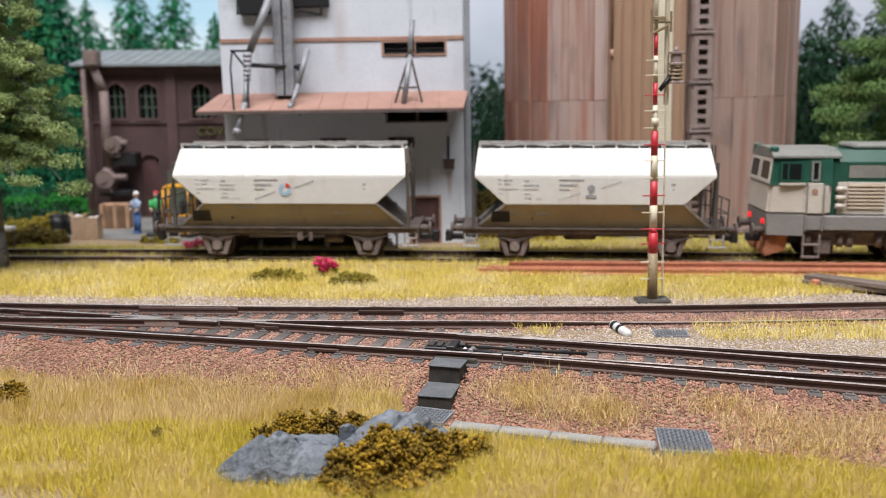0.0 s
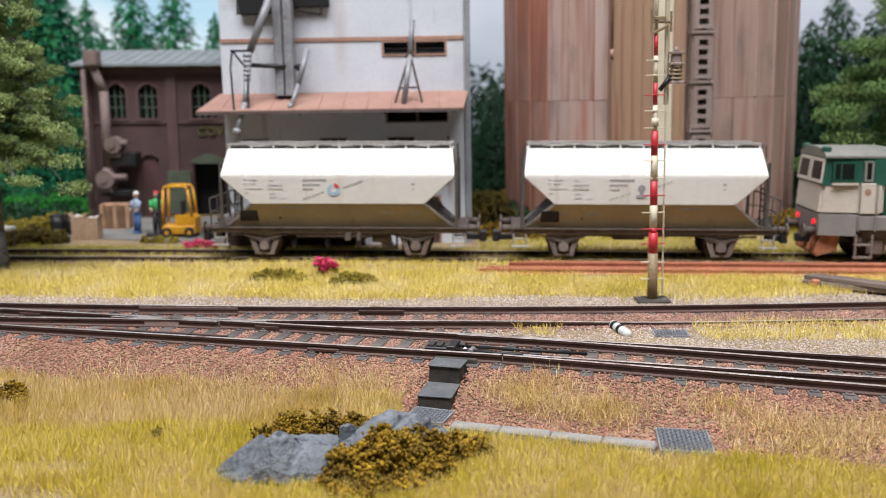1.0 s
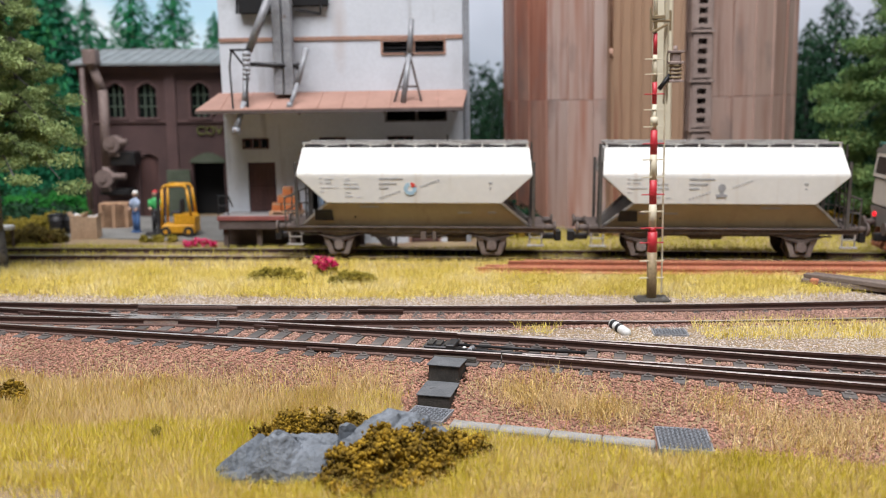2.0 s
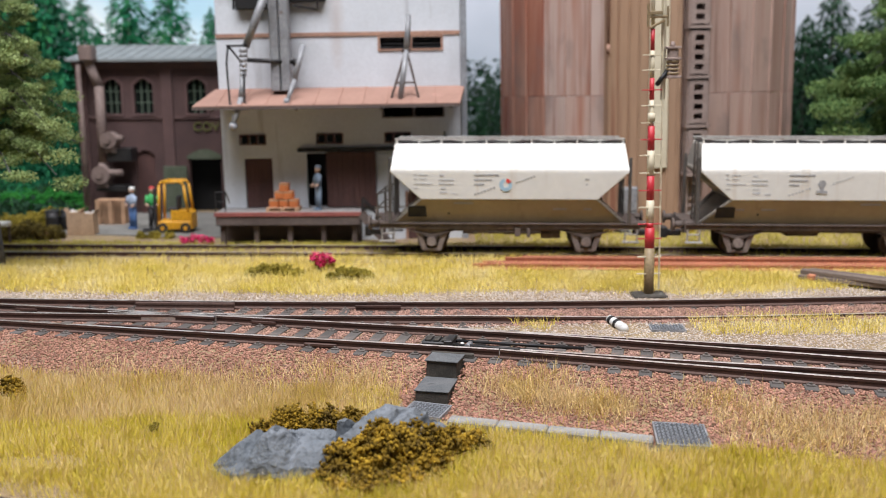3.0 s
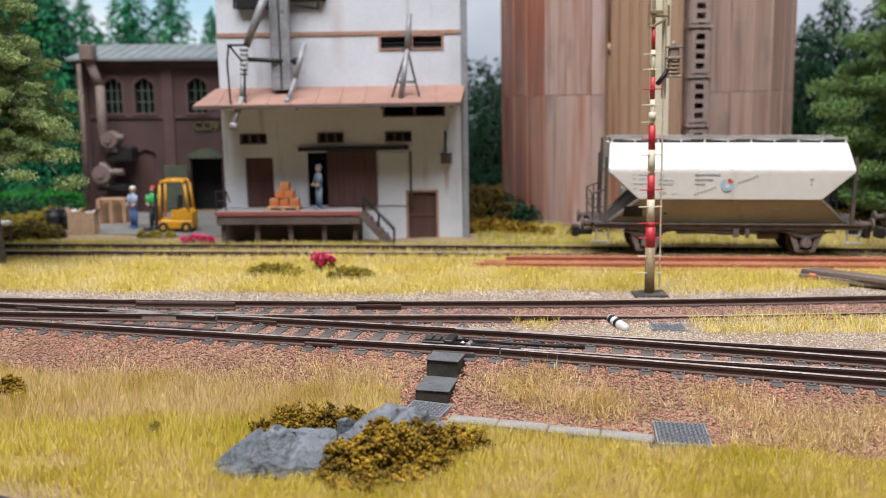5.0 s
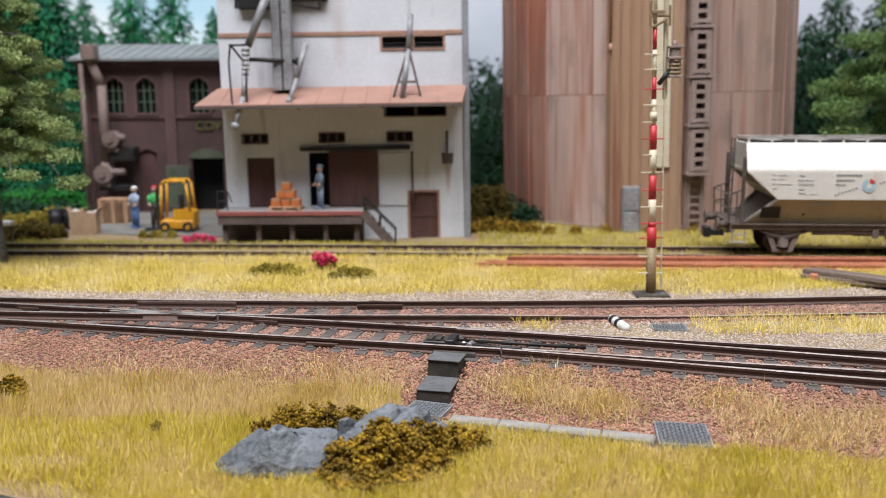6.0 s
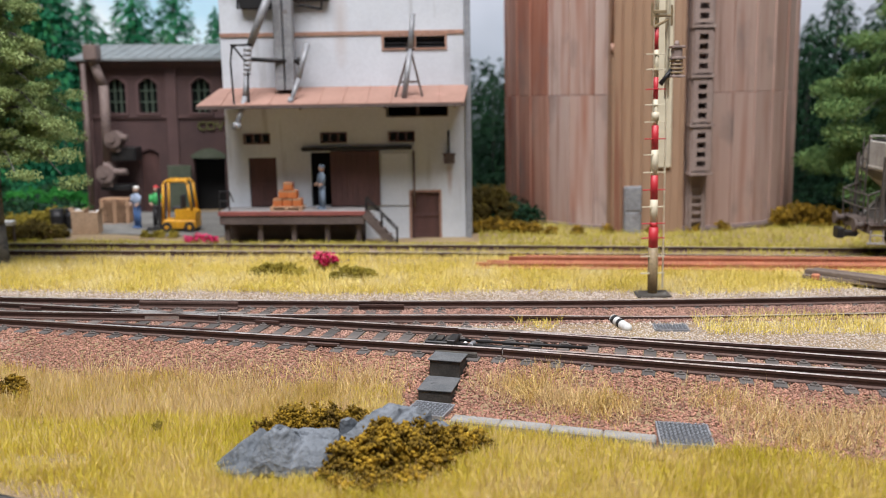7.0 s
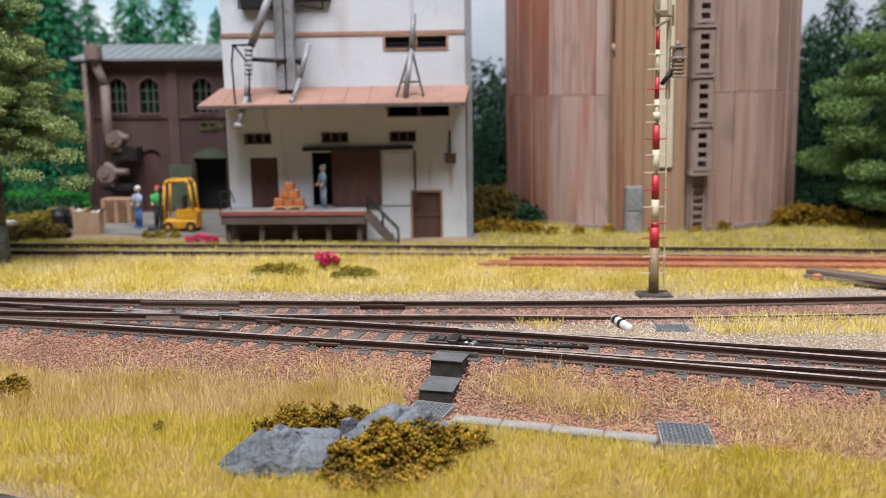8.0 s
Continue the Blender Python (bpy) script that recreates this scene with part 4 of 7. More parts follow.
def leafy_tree(name, label, x, y, height, crown, n_limbs, leaf, material, trunk=3.2, low=0.22, seed=1, taper=0.75, dense=1.0):
    """Trunk, limbs and many flat sprays of leaves, with gaps between the boughs."""
    rr = random.Random(seed)
    z = float(ground_z(x, y))
    e = thing(name, label, "tree", (x, y, z))
    bm = B()
    pts = [Vector((0, 0, -2))]
    for i in range(1, 9):
        pts.append(Vector((rr.uniform(-1, 1), rr.uniform(-1, 1), height * i / 8 * 0.95)))
    for i, (a, b) in enumerate(zip(pts, pts[1:])):
        cyl(bm, a, b, trunk * (1 - i / 9), trunk * (1 - (i + 1) / 9), 9)
    chunks, flock = [], []
    for i in range(n_limbs):
        t = low + (0.98 - low) * (i + rr.random()) / n_limbs
        a = rr.uniform(0, 6.283)
        reach = crown * (1.0 - taper * max(0, t - 0.35) / 0.65) * rr.uniform(0.65, 1.1)
        p0 = Vector((0, 0, height * t))
        p1 = p0 + Vector((math.cos(a) * reach * 0.6, math.sin(a) * reach * 0.6, reach * 0.10))
        p2 = p0 + Vector((math.cos(a) * reach, math.sin(a) * reach, -reach * rr.uniform(0.05, 0.28)))
        cyl(bm, p0, p1, trunk * 0.22, trunk * 0.13, 5)
        cyl(bm, p1, p2, trunk * 0.13, 0.15, 5)
        for k in range(6):
            q = p0.lerp(p1, 0.45 + 0.55 * k / 3) if k < 3 else p1.lerp(p2, (k - 2) / 3.0)
            q = q + Vector((rr.uniform(-1, 1), rr.uniform(-1, 1), rr.uniform(-0.6, 0.6))) * reach * 0.16
            r = reach * rr.uniform(0.13, 0.22)
            k_ = dense * (70 + 5.6 * r * r)
            chunks.append(sprays(q, (r * 1.15, r * 1.15, r * 0.55), int(k_), leaf, 0.5))
            d_ = rng.normal(0, 1, (int(k_ * 0.55), 3))
            d_ /= np.linalg.norm(d_, axis=1)[:, None]
            flock.append(np.asarray(q) + d_ * (rng.random((len(d_), 1)) ** 0.4) * np.array([r, r, r * 0.45]))
    part("trunk", bm, M_BARK, e, "grey scaly bark")
    leaf_part("crown", chunks, material, e)
    c_ = np.concatenate(flock)
    v, f = lumps(c_, rng.uniform(0.3, 0.8, len(c_)) * leaf * 0.62, 0.8)
    ob = raw("flock", v, f, material, "", "")
    ob.parent = e
    return e


leafy_tree("leafy_tree", "tall olive-green tree with a grey scaly trunk", -162.8, 328, 128, 30, 150, 0.75, M_LEAF, 3.4, 0.31, 3, 0.62, 1.3)
leafy_tree("leafy_tree", "light green tree beside the silo", 240, 402, 190, 58, 110, 1.15, M_LEAFR, 3.6, 0.06, 5, 0.5, 1.5)


def fir(x, y, height, radius, seed, material, name="fir_tree", label="dark green fir tree behind the buildings"):
    rr = np.random.default_rng(seed)
    z = -3.2
    e = thing(name, label, "tree", (x, y, z), group="firs behind the buildings")
    bm = B()
    cyl(bm, (0, 0, -2), (0, 0, height * 0.97), radius * 0.07, 0.3, 7)
    part("trunk", bm, M_BARK, e)
    n = 7600
    t = 1 - rr.random(n) ** 0.62 * 0.97
    a = rr.integers(0, 11, n) * 0.571 + rr.normal(0, 0.22, n) + np.floor(t * 16) * 0.9
    lay = (t * 16) % 1.0
    R = 1.15 * radius * (1 - t) ** 0.72 * (0.62 + 0.5 * (1 - lay))
    q = R * rr.random(n) ** 0.5
    p = np.stack([np.cos(a) * q, np.sin(a) * q, height * t - q * 0.30], 1)
    s = rr.uniform(1.3, 2.9, (n, 1)) * height / 140
    out = np.stack([np.cos(a), np.sin(a), np.full(n, -0.55) + rr.normal(0, 0.3, n)], 1) + rr.normal(0, 0.25, (n, 3))
    side = np.stack([-np.sin(a), np.cos(a), rr.normal(0, 0.5, n)], 1)
    v = np.stack([p - out * s * 0.6, p + side * s * 0.35, p + out * s * 0.9, p - side * s * 0.35], 1).reshape(-1, 3)
    leaf_part("crown", [v], material, e)


for i, (x, y, h, r) in enumerate(((-272, 598, 150, 40), (-300, 610, 165, 40), (-247, 590, 150, 40), (-223, 612, 103, 24), (-199, 600, 146, 42), (-171, 596, 140, 40),
                                  (-150, 618, 118, 30), (-232, 560, 74, 26), (-262, 548, 80, 30), (-292, 556, 92, 32), (-322, 604, 170, 46), (-285, 622, 158, 44), (-238, 624, 128, 40), (-208, 628, 118, 34), (-330, 560, 120, 44), (-262, 616, 170, 42))):
    fir(x, y, h, r, 20 + i, M_FIR)
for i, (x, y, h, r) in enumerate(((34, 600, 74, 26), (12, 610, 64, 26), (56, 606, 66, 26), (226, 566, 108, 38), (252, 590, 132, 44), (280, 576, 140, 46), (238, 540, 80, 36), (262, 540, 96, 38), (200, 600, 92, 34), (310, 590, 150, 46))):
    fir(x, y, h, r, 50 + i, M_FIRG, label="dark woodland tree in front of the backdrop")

# far woods along the backdrop's foot
ch = []
for i in range(190):
    x = -430 + 860 * i / 189 + rng.uniform(-4, 4)
    top = 46 + 26 * smooth(-10, 20, x) * smooth(90, 60, x) + 52 * smooth(190, 250, x) + 34 * smooth(-150, -230, x) + rng.uniform(-10, 10)
    for k in range(5):
        ch.append(sprays((x + rng.uniform(-4, 4), 630, top * (k + 0.4) / 5), (9, 7, top * 0.16), 90, 3.0, 0.3))
v = np.concatenate(ch)
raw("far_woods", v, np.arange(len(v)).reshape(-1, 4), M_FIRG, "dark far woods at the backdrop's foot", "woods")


# undergrowth on the ground behind the yard and beside the silo
ch = []
for i in range(420):
    side = i % 3
    x = rng.uniform(-330, -188) if side == 0 else rng.uniform(186, 330) if side == 1 else rng.uniform(16, 44)
    y = rng.uniform(432, 615) if side < 2 else rng.uniform(425, 610)
    ch.append(sprays((x, y, 0.5 + rng.uniform(0, 3)), (9, 9, 5), 90, 2.2, 0.2))
v = np.concatenate(ch)
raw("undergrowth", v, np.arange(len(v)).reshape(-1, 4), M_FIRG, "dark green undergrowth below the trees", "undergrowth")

# ---------------------------------------------------------------- walls with openings


def arch(x0, x1, z0, z1, rise, n=8):
    """Outline of an opening with a segmental arch."""
    pts = [(x0, z0), (x1, z0), (x1, z1 - rise)]
    for i in range(1, n):
        t = i / n
        pts.append((x1 + (x0 - x1) * t, z1 - rise + rise * math.sin(math.pi * t)))
    return pts + [(x0, z1 - rise)]


def rect(x0, x1, z0, z1):
    return [(x0, z0), (x1, z0), (x1, z1), (x0, z1)]


def pierced(bm, outer, holes, y0, y1, mi=0):
    """A slab in the x-z plane from y0 to y1 with openings through it."""
    edges, loops = [], []
    for poly in (outer, *holes):
        vs = [bm.verts.new((u, y0, v)) for u, v in poly]
        edges += [bm.edges.new((vs[i], vs[(i + 1) % len(vs)])) for i in range(len(vs))]
        loops.append(vs)
    fs = [g for g in bmesh.ops.triangle_fill(bm, use_beauty=True, use_dissolve=False, edges=edges)["geom"] if isinstance(g, bmesh.types.BMFace)]
    for f in fs:
        if f.normal.y > 0:
            f.normal_flip()
    back = {}
    for vs in loops:
        for v in vs:
            back[v] = bm.verts.new((v.co.x, y1, v.co.z))
    for f in fs:
        bm.faces.new([back[v] for v in reversed(f.verts)])
    for vs in loops:
        for i in range(len(vs)):
            a, b = vs[i], vs[(i + 1) % len(vs)]
            bm.faces.new((a, back[a], back[b], b))
    bmesh.ops.recalc_face_normals(bm, faces=bm.faces[:])
    return bm


def slab(name, poly, y0, y1, material, parent, label=""):
    bm = B()
    prism(bm, poly, "y", y0, y1)
    return part(name, bm, material, parent, label)


# ---------------------------------------------------------------- warehouse
WY = 388.0
wh = thing("warehouse", "tall white rendered warehouse with a terracotta canopy", "building")
# the model leans a little
wh.matrix_basis = Matrix.Translation((-0.04, 0, -0.005)) @ pose(0, 0, 0, 0, -0.7, 0) @ Matrix.Translation((0.04, 0, 0.005))
holes = [rect(-23, -10.9, 77.1, 81.9), rect(-9.6, 2.5, 77.1, 81.9), rect(-82.3, -70.5, 10.9, 32.2), rect(-55.8, -47.0, 10.9, 34), rect(-46.9, -26.3, 10.9, 34.4), rect(-12.9, -1.0, -5.0, 16.4),
         rect(-22.3, -10.2, 49, 53), rect(-8.9, 2.9, 49, 53)]
for vx in (-83.6, -50.8, -21.9):
    for k in range(3):
        holes.append(rect(vx + 0.4 + k * 3.6, vx + 3.2 + k * 3.6, 38.6, 41.9))
bm = B()
pierced(bm, rect(-91.4, 12.2, -6, 150), holes, WY, WY + 3)
part("front_wall", bm, M_FRONT, wh)
bm = B()
box(bm, -91.4, -88.4, WY + 3, 470, -6, 150)
part("side_wall", bm, M_WALL, wh)
bm = B()
box(bm, 9.2, 12.2, WY + 3, 470, -6, 150)
part("side_wall", bm, M_WALL, wh)
bm = B()
box(bm, -91.4, 12.2, 470, 473, -6, 150)
part("back_wall", bm, M_WALL, wh)
bm = B()
box(bm, -93, 14, WY - 2, 475, 150, 153, 0.4)
part("roof", bm, M_SLATE, wh, "grey flat roof slab")
# Black sheet added so the openings look unlit inside.
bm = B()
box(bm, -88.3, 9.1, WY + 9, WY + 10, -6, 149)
part("inner_partition", bm, M_VOID, wh, "near-black sheet standing in for the unlit interior")
bm = B()
box(bm, -88.3, 9.1, WY + 3.1, WY + 8.9, 8.5, 10.5)
part("inner_floor", bm, M_DECK, wh)
bm = B()
box(bm, 10.6, 13.2, WY - 1.2, WY + 1.2, -4, 150, 0.3)
part("corner_strip", bm, M_TRIM, wh, "grey corner strip")
bm = B()
box(bm, -91.6, 10.4, WY - 0.45, WY - 0.05, 82.6, 84.3, 0.1)
part("band", bm, M_BAND, wh, "brown painted band")
for hx0, hx1 in ((-23, -10.9), (-9.6, 2.5)):
    bm = B()
    pierced(bm, rect(hx0 - 0.9, hx1 + 0.9, 76.4, 82.5), [rect(hx0, hx1, 77.1, 81.9)], WY - 0.5, WY - 0.06)
    w = part("window", bm, M_BAND, wh, "narrow louvre window with brown frame")
    bm = B()
    for k in range(3):
        hexa(bm, [(hx0, WY + 0.6, 77.3 + k * 1.55), (hx1, WY + 0.6, 77.3 + k * 1.55), (hx1, WY + 1.6, 78.0 + k * 1.55), (hx0, WY + 1.6, 78.0 + k * 1.55)],
             [(hx0, WY + 0.6, 77.6 + k * 1.55), (hx1, WY + 0.6, 77.6 + k * 1.55), (hx1, WY + 1.6, 78.3 + k * 1.55), (hx0, WY + 1.6, 78.3 + k * 1.55)])
    part("louvre", bm, M_BLACK, w)
for hx0, hx1 in ((-22.3, -10.2), (-8.9, 2.9)):
    bm = B()
    pierced(bm, rect(hx0 - 0.6, hx1 + 0.6, 48.5, 53.5), [rect(hx0, hx1, 49, 53)], WY - 0.4, WY - 0.05)
    part("window", bm, M_DKWOOD, wh, "dark narrow window under the canopy")
for vx in (-83.6, -50.8, -21.9):
    bm = B()
    pierced(bm, rect(vx - 0.3, vx + 11.0, 38, 42.4), [rect(vx + 0.4 + k * 3.6, vx + 3.2 + k * 3.6, 38.6, 41.9) for k in range(3)], WY - 0.6, WY - 0.05)
    w = part("window", bm, M_DOOR, wh, "row of three small panes in a brown frame")
    for k in range(3):
        bm = B()
        box(bm, vx + 0.4 + k * 3.6, vx + 3.2 + k * 3.6, WY + 1.0, WY + 1.3, 38.6, 41.9)
        part("pane", bm, M_GLASS, w)


def board_door(x0, x1, z0, z1, y, n, name, label, rails=True):
    bm = B()
    box(bm, x0, x1, y, y + 0.9, z0, z1)
    d = part(name, bm, M_DOOR, wh, label)
    wdt = (x1 - x0) / n
    for i in range(n):
        bm = B()
        box(bm, x0 + i * wdt + 0.08, x0 + (i + 1) * wdt - 0.08, y - 0.22, y, z0 + 0.2, z1 - 0.2, 0.06)
        part("board", bm, M_DOOR, d)
    if rails:
        for zz in (z0 + 1.2, (z0 + z1) / 2, z1 - 1.4):
            bm = B()
            box(bm, x0 + 0.3, x1 - 0.3, y - 0.5, y - 0.23, zz - 0.6, zz + 0.6, 0.08)
            part("ledge", bm, M_DOOR, d)
    return d


board_door(-82.2, -70.6, 10.95, 32.1, WY + 1.2, 6, "door", "dark oxblood boarded door")
board_door(-47.2, -26.2, 10.9, 34.6, WY - 1.3, 9, "sliding_door", "dark oxblood sliding freight door half open", False)
board_door(-12.8, -1.1, -4.0, 16.3, WY + 1.0, 5, "door", "low oxblood panelled door")
bm = B()
pierced(bm, rect(-13.9, 0.0, -4, 17.3), [rect(-12.9, -1.0, -4.2 + 0.4, 16.4)], WY - 0.5, WY - 0.05)
part("door_frame", bm, M_BAND, wh)
bm = B()
box(bm, -59.2, -12.3, WY - 2.2, WY - 0.1, 34.8, 36.4, 0.2)
part("door_track", bm, M_BLACK, wh, "black sliding-door track")
bm = B()
box(bm, -25.6, -13.6, WY - 0.5, WY - 0.06, 10.8, 33.4, 0.1)
part("pale_panel", bm, M_WALL, wh)
bm = B()
cyl(bm, (-11.6, WY - 0.6, 10), (-11.6, WY - 0.6, 34), 0.45, seg=8)
part("pipe", bm, M_PIPE, wh)
bm = B()
box(bm, 1.4, 6.0, WY - 2.4, WY, 28.6, 32.4, 0.3)
box(bm, 1.0, 6.4, WY - 2.8, WY, 32.3, 33.0, 0.2)
b_ = part("meter_box", bm, M_DKWOOD, wh, "dark meter box with a riser pipe")
bm = B()
cyl(bm, (3.5, WY - 0.8, 33), (3.5, WY - 0.8, 42.5), 0.45, seg=8)
part("riser_pipe", bm, M_BLACK, b_)
# canopy
bm = B()
hexa(bm, [(-97.4, 366, 54.0), (9.6, 366, 53.8), (12.2, WY, 60.6), (-92.8, WY, 60.7)], [(-97.4, 366, 55.0), (9.6, 366, 54.8), (12.2, WY, 61.6), (-92.8, WY, 61.7)])
canopy = part("canopy", bm, M_TERRA, wh, "sloping terracotta sheet canopy")
bm = B()
hexa(bm, [(-97.5, 365.6, 53.4), (9.7, 365.6, 53.2), (9.7, 366.2, 53.2), (-97.5, 366.2, 53.4)], [(-97.5, 365.6, 54.6), (9.7, 365.6, 54.4), (9.7, 366.2, 54.4), (-97.5, 366.2, 54.6)])
part("gutter", bm, M_DKWOOD, canopy)
for i in range(1, 11):
    xx = -97.4 + 107 * i / 11
    bm = B()
    hexa(bm, [(xx - 0.25, 366, 54.9), (xx + 0.25, 366, 54.9), (xx + 0.25, WY, 61.6), (xx - 0.25, WY, 61.6)], [(xx - 0.2, 366, 55.25), (xx + 0.2, 366, 55.25), (xx + 0.2, WY, 61.95), (xx - 0.2, WY, 61.95)])
    part("seam", bm, M_TERRA, canopy)
for xx in (-90, -56, -22, 6):
    bm = B()
    hexa(bm, [(xx - 0.5, 367, 52.6), (xx + 0.5, 367, 52.6), (xx + 0.5, WY, 59.2), (xx - 0.5, WY, 59.2)], [(xx - 0.5, 367, 53.9), (xx + 0.5, 367, 53.9), (xx + 0.5, WY, 60.6), (xx - 0.5, WY, 60.6)])
    part("rafter", bm, M_DKWOOD, canopy)
# loading chute, duct, struts and the A-frame on the canopy
bm = B()
cyl(bm, (-66.5, 374, 101), (-76.2, 373, 78), 1.7, 1.5, 10)
gear = part("loading_chute", bm, M_GREYST, wh, "grey grain chute with bracket and hinge")
bm = B()
for k in range(6):
    cyl(bm, (-77.0 - 0.12 * k, 372.6, 77.5 - k * 1.9), (-77.1 - 0.12 * k, 372.6, 76.0 - k * 1.9), 1.7 - 0.05 * k, seg=10)
part("bellows", bm, M_GREYST, gear)
bm = B()
tube(bm, [(-77.8, 372, 66), (-78.4, 370, 58), (-81.4, 366, 47)], 1.15, 10)
cyl(bm, (-81.2, 366.2, 47.6), (-81.8, 365.6, 45.2), 1.75, 1.6, 10)
part("spout", bm, M_GREYST, gear)
bm = B()
tube(bm, [(-83.0, 372, 78.8), (-83.8, 371, 72), (-82.5, 367.5, 56), (-82.2, 367, 55)], 0.42, 6)
tube(bm, [(-83.0, 372, 78.8), (-77.2, 372, 71), (-76.6, 368, 56)], 0.42, 6)
box(bm, -83.6, -75, 371.4, 372.6, 78.2, 79.0)
part("bracket", bm, M_BLACK, gear)
bm = B()
cyl(bm, (-76, 374, 73.0), (-56.5, 381, 72.0), 0.9, seg=8)
cyl(bm, (-58.5, 380.4, 72), (-56.2, 381, 72.0), 1.5, seg=8)
part("arm", bm, M_BLACK, gear)
bm = B()
box(bm, -67.4, -63.9, 378, 384.3, 60.5, 110, 0.3)
box(bm, -63.2, -59.6, 378, 384.3, 60.5, 110, 0.3)
box(bm, -64.0, -63.1, 380, 384.3, 60.5, 110)
part("duct", bm, M_GREYST, wh, "paired grey steel ducts")
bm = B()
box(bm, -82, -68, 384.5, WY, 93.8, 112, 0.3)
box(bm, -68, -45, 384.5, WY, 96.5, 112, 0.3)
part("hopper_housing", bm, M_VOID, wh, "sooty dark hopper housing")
bm = B()
tube(bm, [(-47, 376, 101), (-47, 376, 92.6), (-57, 378, 94.5)], 0.5, 6)
part("housing_bracket", bm, M_BLACK, wh)
bm = B()
tube(bm, [(-80.5, 376, 101), (-80.8, 376, 93)], 0.5, 6)
part("housing_bracket", bm, M_BLACK, wh)
bm = B()
cyl(bm, (-53.8, 379, 79), (-57.2, 374, 65), 1.25, 1.0, 9)
cyl(bm, (-57.2, 374, 65), (-60, 369, 55.6), 0.95, 0.95, 9)
cyl(bm, (-59.9, 369.2, 57.4), (-60.2, 368.8, 55.0), 1.15, seg=9)
part("chute_tube", bm, M_GREYST, wh)
bm = B()
tube(bm, [(-10.4, 377, 90), (-11.6, 375, 76), (-14.4, 372, 56.4)], 1.15, 9)
part("chute_tube", bm, M_GREYST, wh)
bm = B()
cyl(bm, (-11.6, 375, 76.6), (-18.0, 373, 57), 0.5, seg=6)
cyl(bm, (-11.6, 375, 76.6), (-7.0, 373, 57), 0.5, seg=6)
cyl(bm, (-16.2, 373.6, 63), (-8.4, 373.6, 63), 0.42, seg=6)
cyl(bm, (-13.5, 374.5, 76.0), (-9.8, 374.5, 76.0), 0.6, seg=6)
part("support_trestle", bm, M_DKWOOD, wh, "dark A-shaped trestle")

# loading dock
dock = thing("loading_dock", "low loading dock with a red-edged grey deck", "loading dock")
for i in range(4):
    bm = B()
    box(bm, -92.6, -32, 372.6 + i * 3.85, 376.3 + i * 3.85, 9.4, 10.5 + 0.06 * (i % 2), 0.12)
    part("deck_board", bm, M_DECK, dock)
bm = B()
box(bm, -92.9, -31.8, 371.8, 372.5, 8.9, 10.7, 0.12)
part("edge_trim", bm, M_REDEDGE, dock, "worn red edge")
bm = B()
box(bm, -92.3, -32.2, 372.2, 373.4, 5.2, 8.85, 0.15)
part("fascia_beam", bm, M_DKWOOD, dock)
for xx in (-90, -76, -62, -48, -35):
    bm = B()
    box(bm, xx - 1, xx + 1, 374, 376, -4.5, 9.3, 0.15)
    part("leg", bm, M_DKWOOD, dock)
# Dark board added behind the legs to deepen the shade under the dock.
bm = B()
box(bm, -91.5, -33, 384, 387.4, -5, 9.3)
part("back_beam", bm, M_DKWOOD, dock)
bm = B()
for zz in (14.5, 18.6):
    cyl(bm, (-93.4, 377, zz), (-88.9, 377, zz), 0.3, seg=6)
for xx in (-93.4, -89.2):
    cyl(bm, (xx, 377, 10.3), (xx, 377, 18.8), 0.3, seg=6)
cyl(bm, (-88.9, 377, 18.6), (-87.4, 377, 14.0), 0.3, seg=6)
part("railing", bm, M_BLACK, dock)

stair = thing("steel_steps", "dark steel steps down from the loading dock", "stairs")
for yy in (371.6, 377.4):
    bm = B()
    hexa(bm, [(-33.2, yy, 8.6), (-31.2, yy, 10.8), (-31.2, yy + 0.7, 10.8), (-33.2, yy + 0.7, 8.6)], [(-21.8, yy, -4.6), (-18.4, yy, -3.6), (-18.4, yy + 0.7, -3.6), (-21.8, yy + 0.7, -4.6)])
    part("stringer", bm, M_DKWOOD, stair)
for k in range(5):
    bm = B()
    box(bm, -31.0 + k * 2.35, -28.0 + k * 2.35, 372.3, 377.4, 7.7 - k * 2.5, 8.3 - k * 2.5, 0.08)
    part("tread", bm, M_DKWOOD, stair)
for yy in (371.9, 377.8):
    bm = B()
    cyl(bm, (-31.6, yy, 16.0), (-18.6, yy, 2.6), 0.32, seg=6)
    cyl(bm, (-31.6, yy, 10.2), (-31.6, yy, 16.2), 0.32, seg=6)
    cyl(bm, (-18.8, yy, -3.8), (-18.8, yy, 2.8), 0.32, seg=6)
    cyl(bm, (-25.2, yy, 3.4), (-25.2, yy, 9.5), 0.28, seg=6)
    part("handrail", bm, M_BLACK, stair)

# ---------------------------------------------------------------- brick building
BY = 475.0
bh = thing("brick_building", "dark red-brown brick workshop with arched windows", "building")
wins = [(-172.6, -163.4), (-156.8, -147.0), (-129.4, -119.6)]
holes = [arch(a, b, 49, 66.6, 3.2) for a, b in wins] + [arch(-157.8, -147.8, -4.6, 30.2, 2.6), rect(-130, -113.6, -4.4, 25.4)]
bm = B()
pierced(bm, rect(-185.6, -92, -5, 75), holes, BY, BY + 4)
part("front_wall", bm, M_BRICK, bh)
bm = B()
box(bm, -185.6, -181.6, BY + 4, 545, -5, 75)
part("side_wall", bm, M_BRICK, bh)
bm = B()
box(bm, -181.5, -92, 541, 545, -5, 75)
part("back_wall", bm, M_BRICK, bh)
# Same added black sheet, for the unlit room behind these openings.
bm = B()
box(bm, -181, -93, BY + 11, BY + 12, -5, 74)
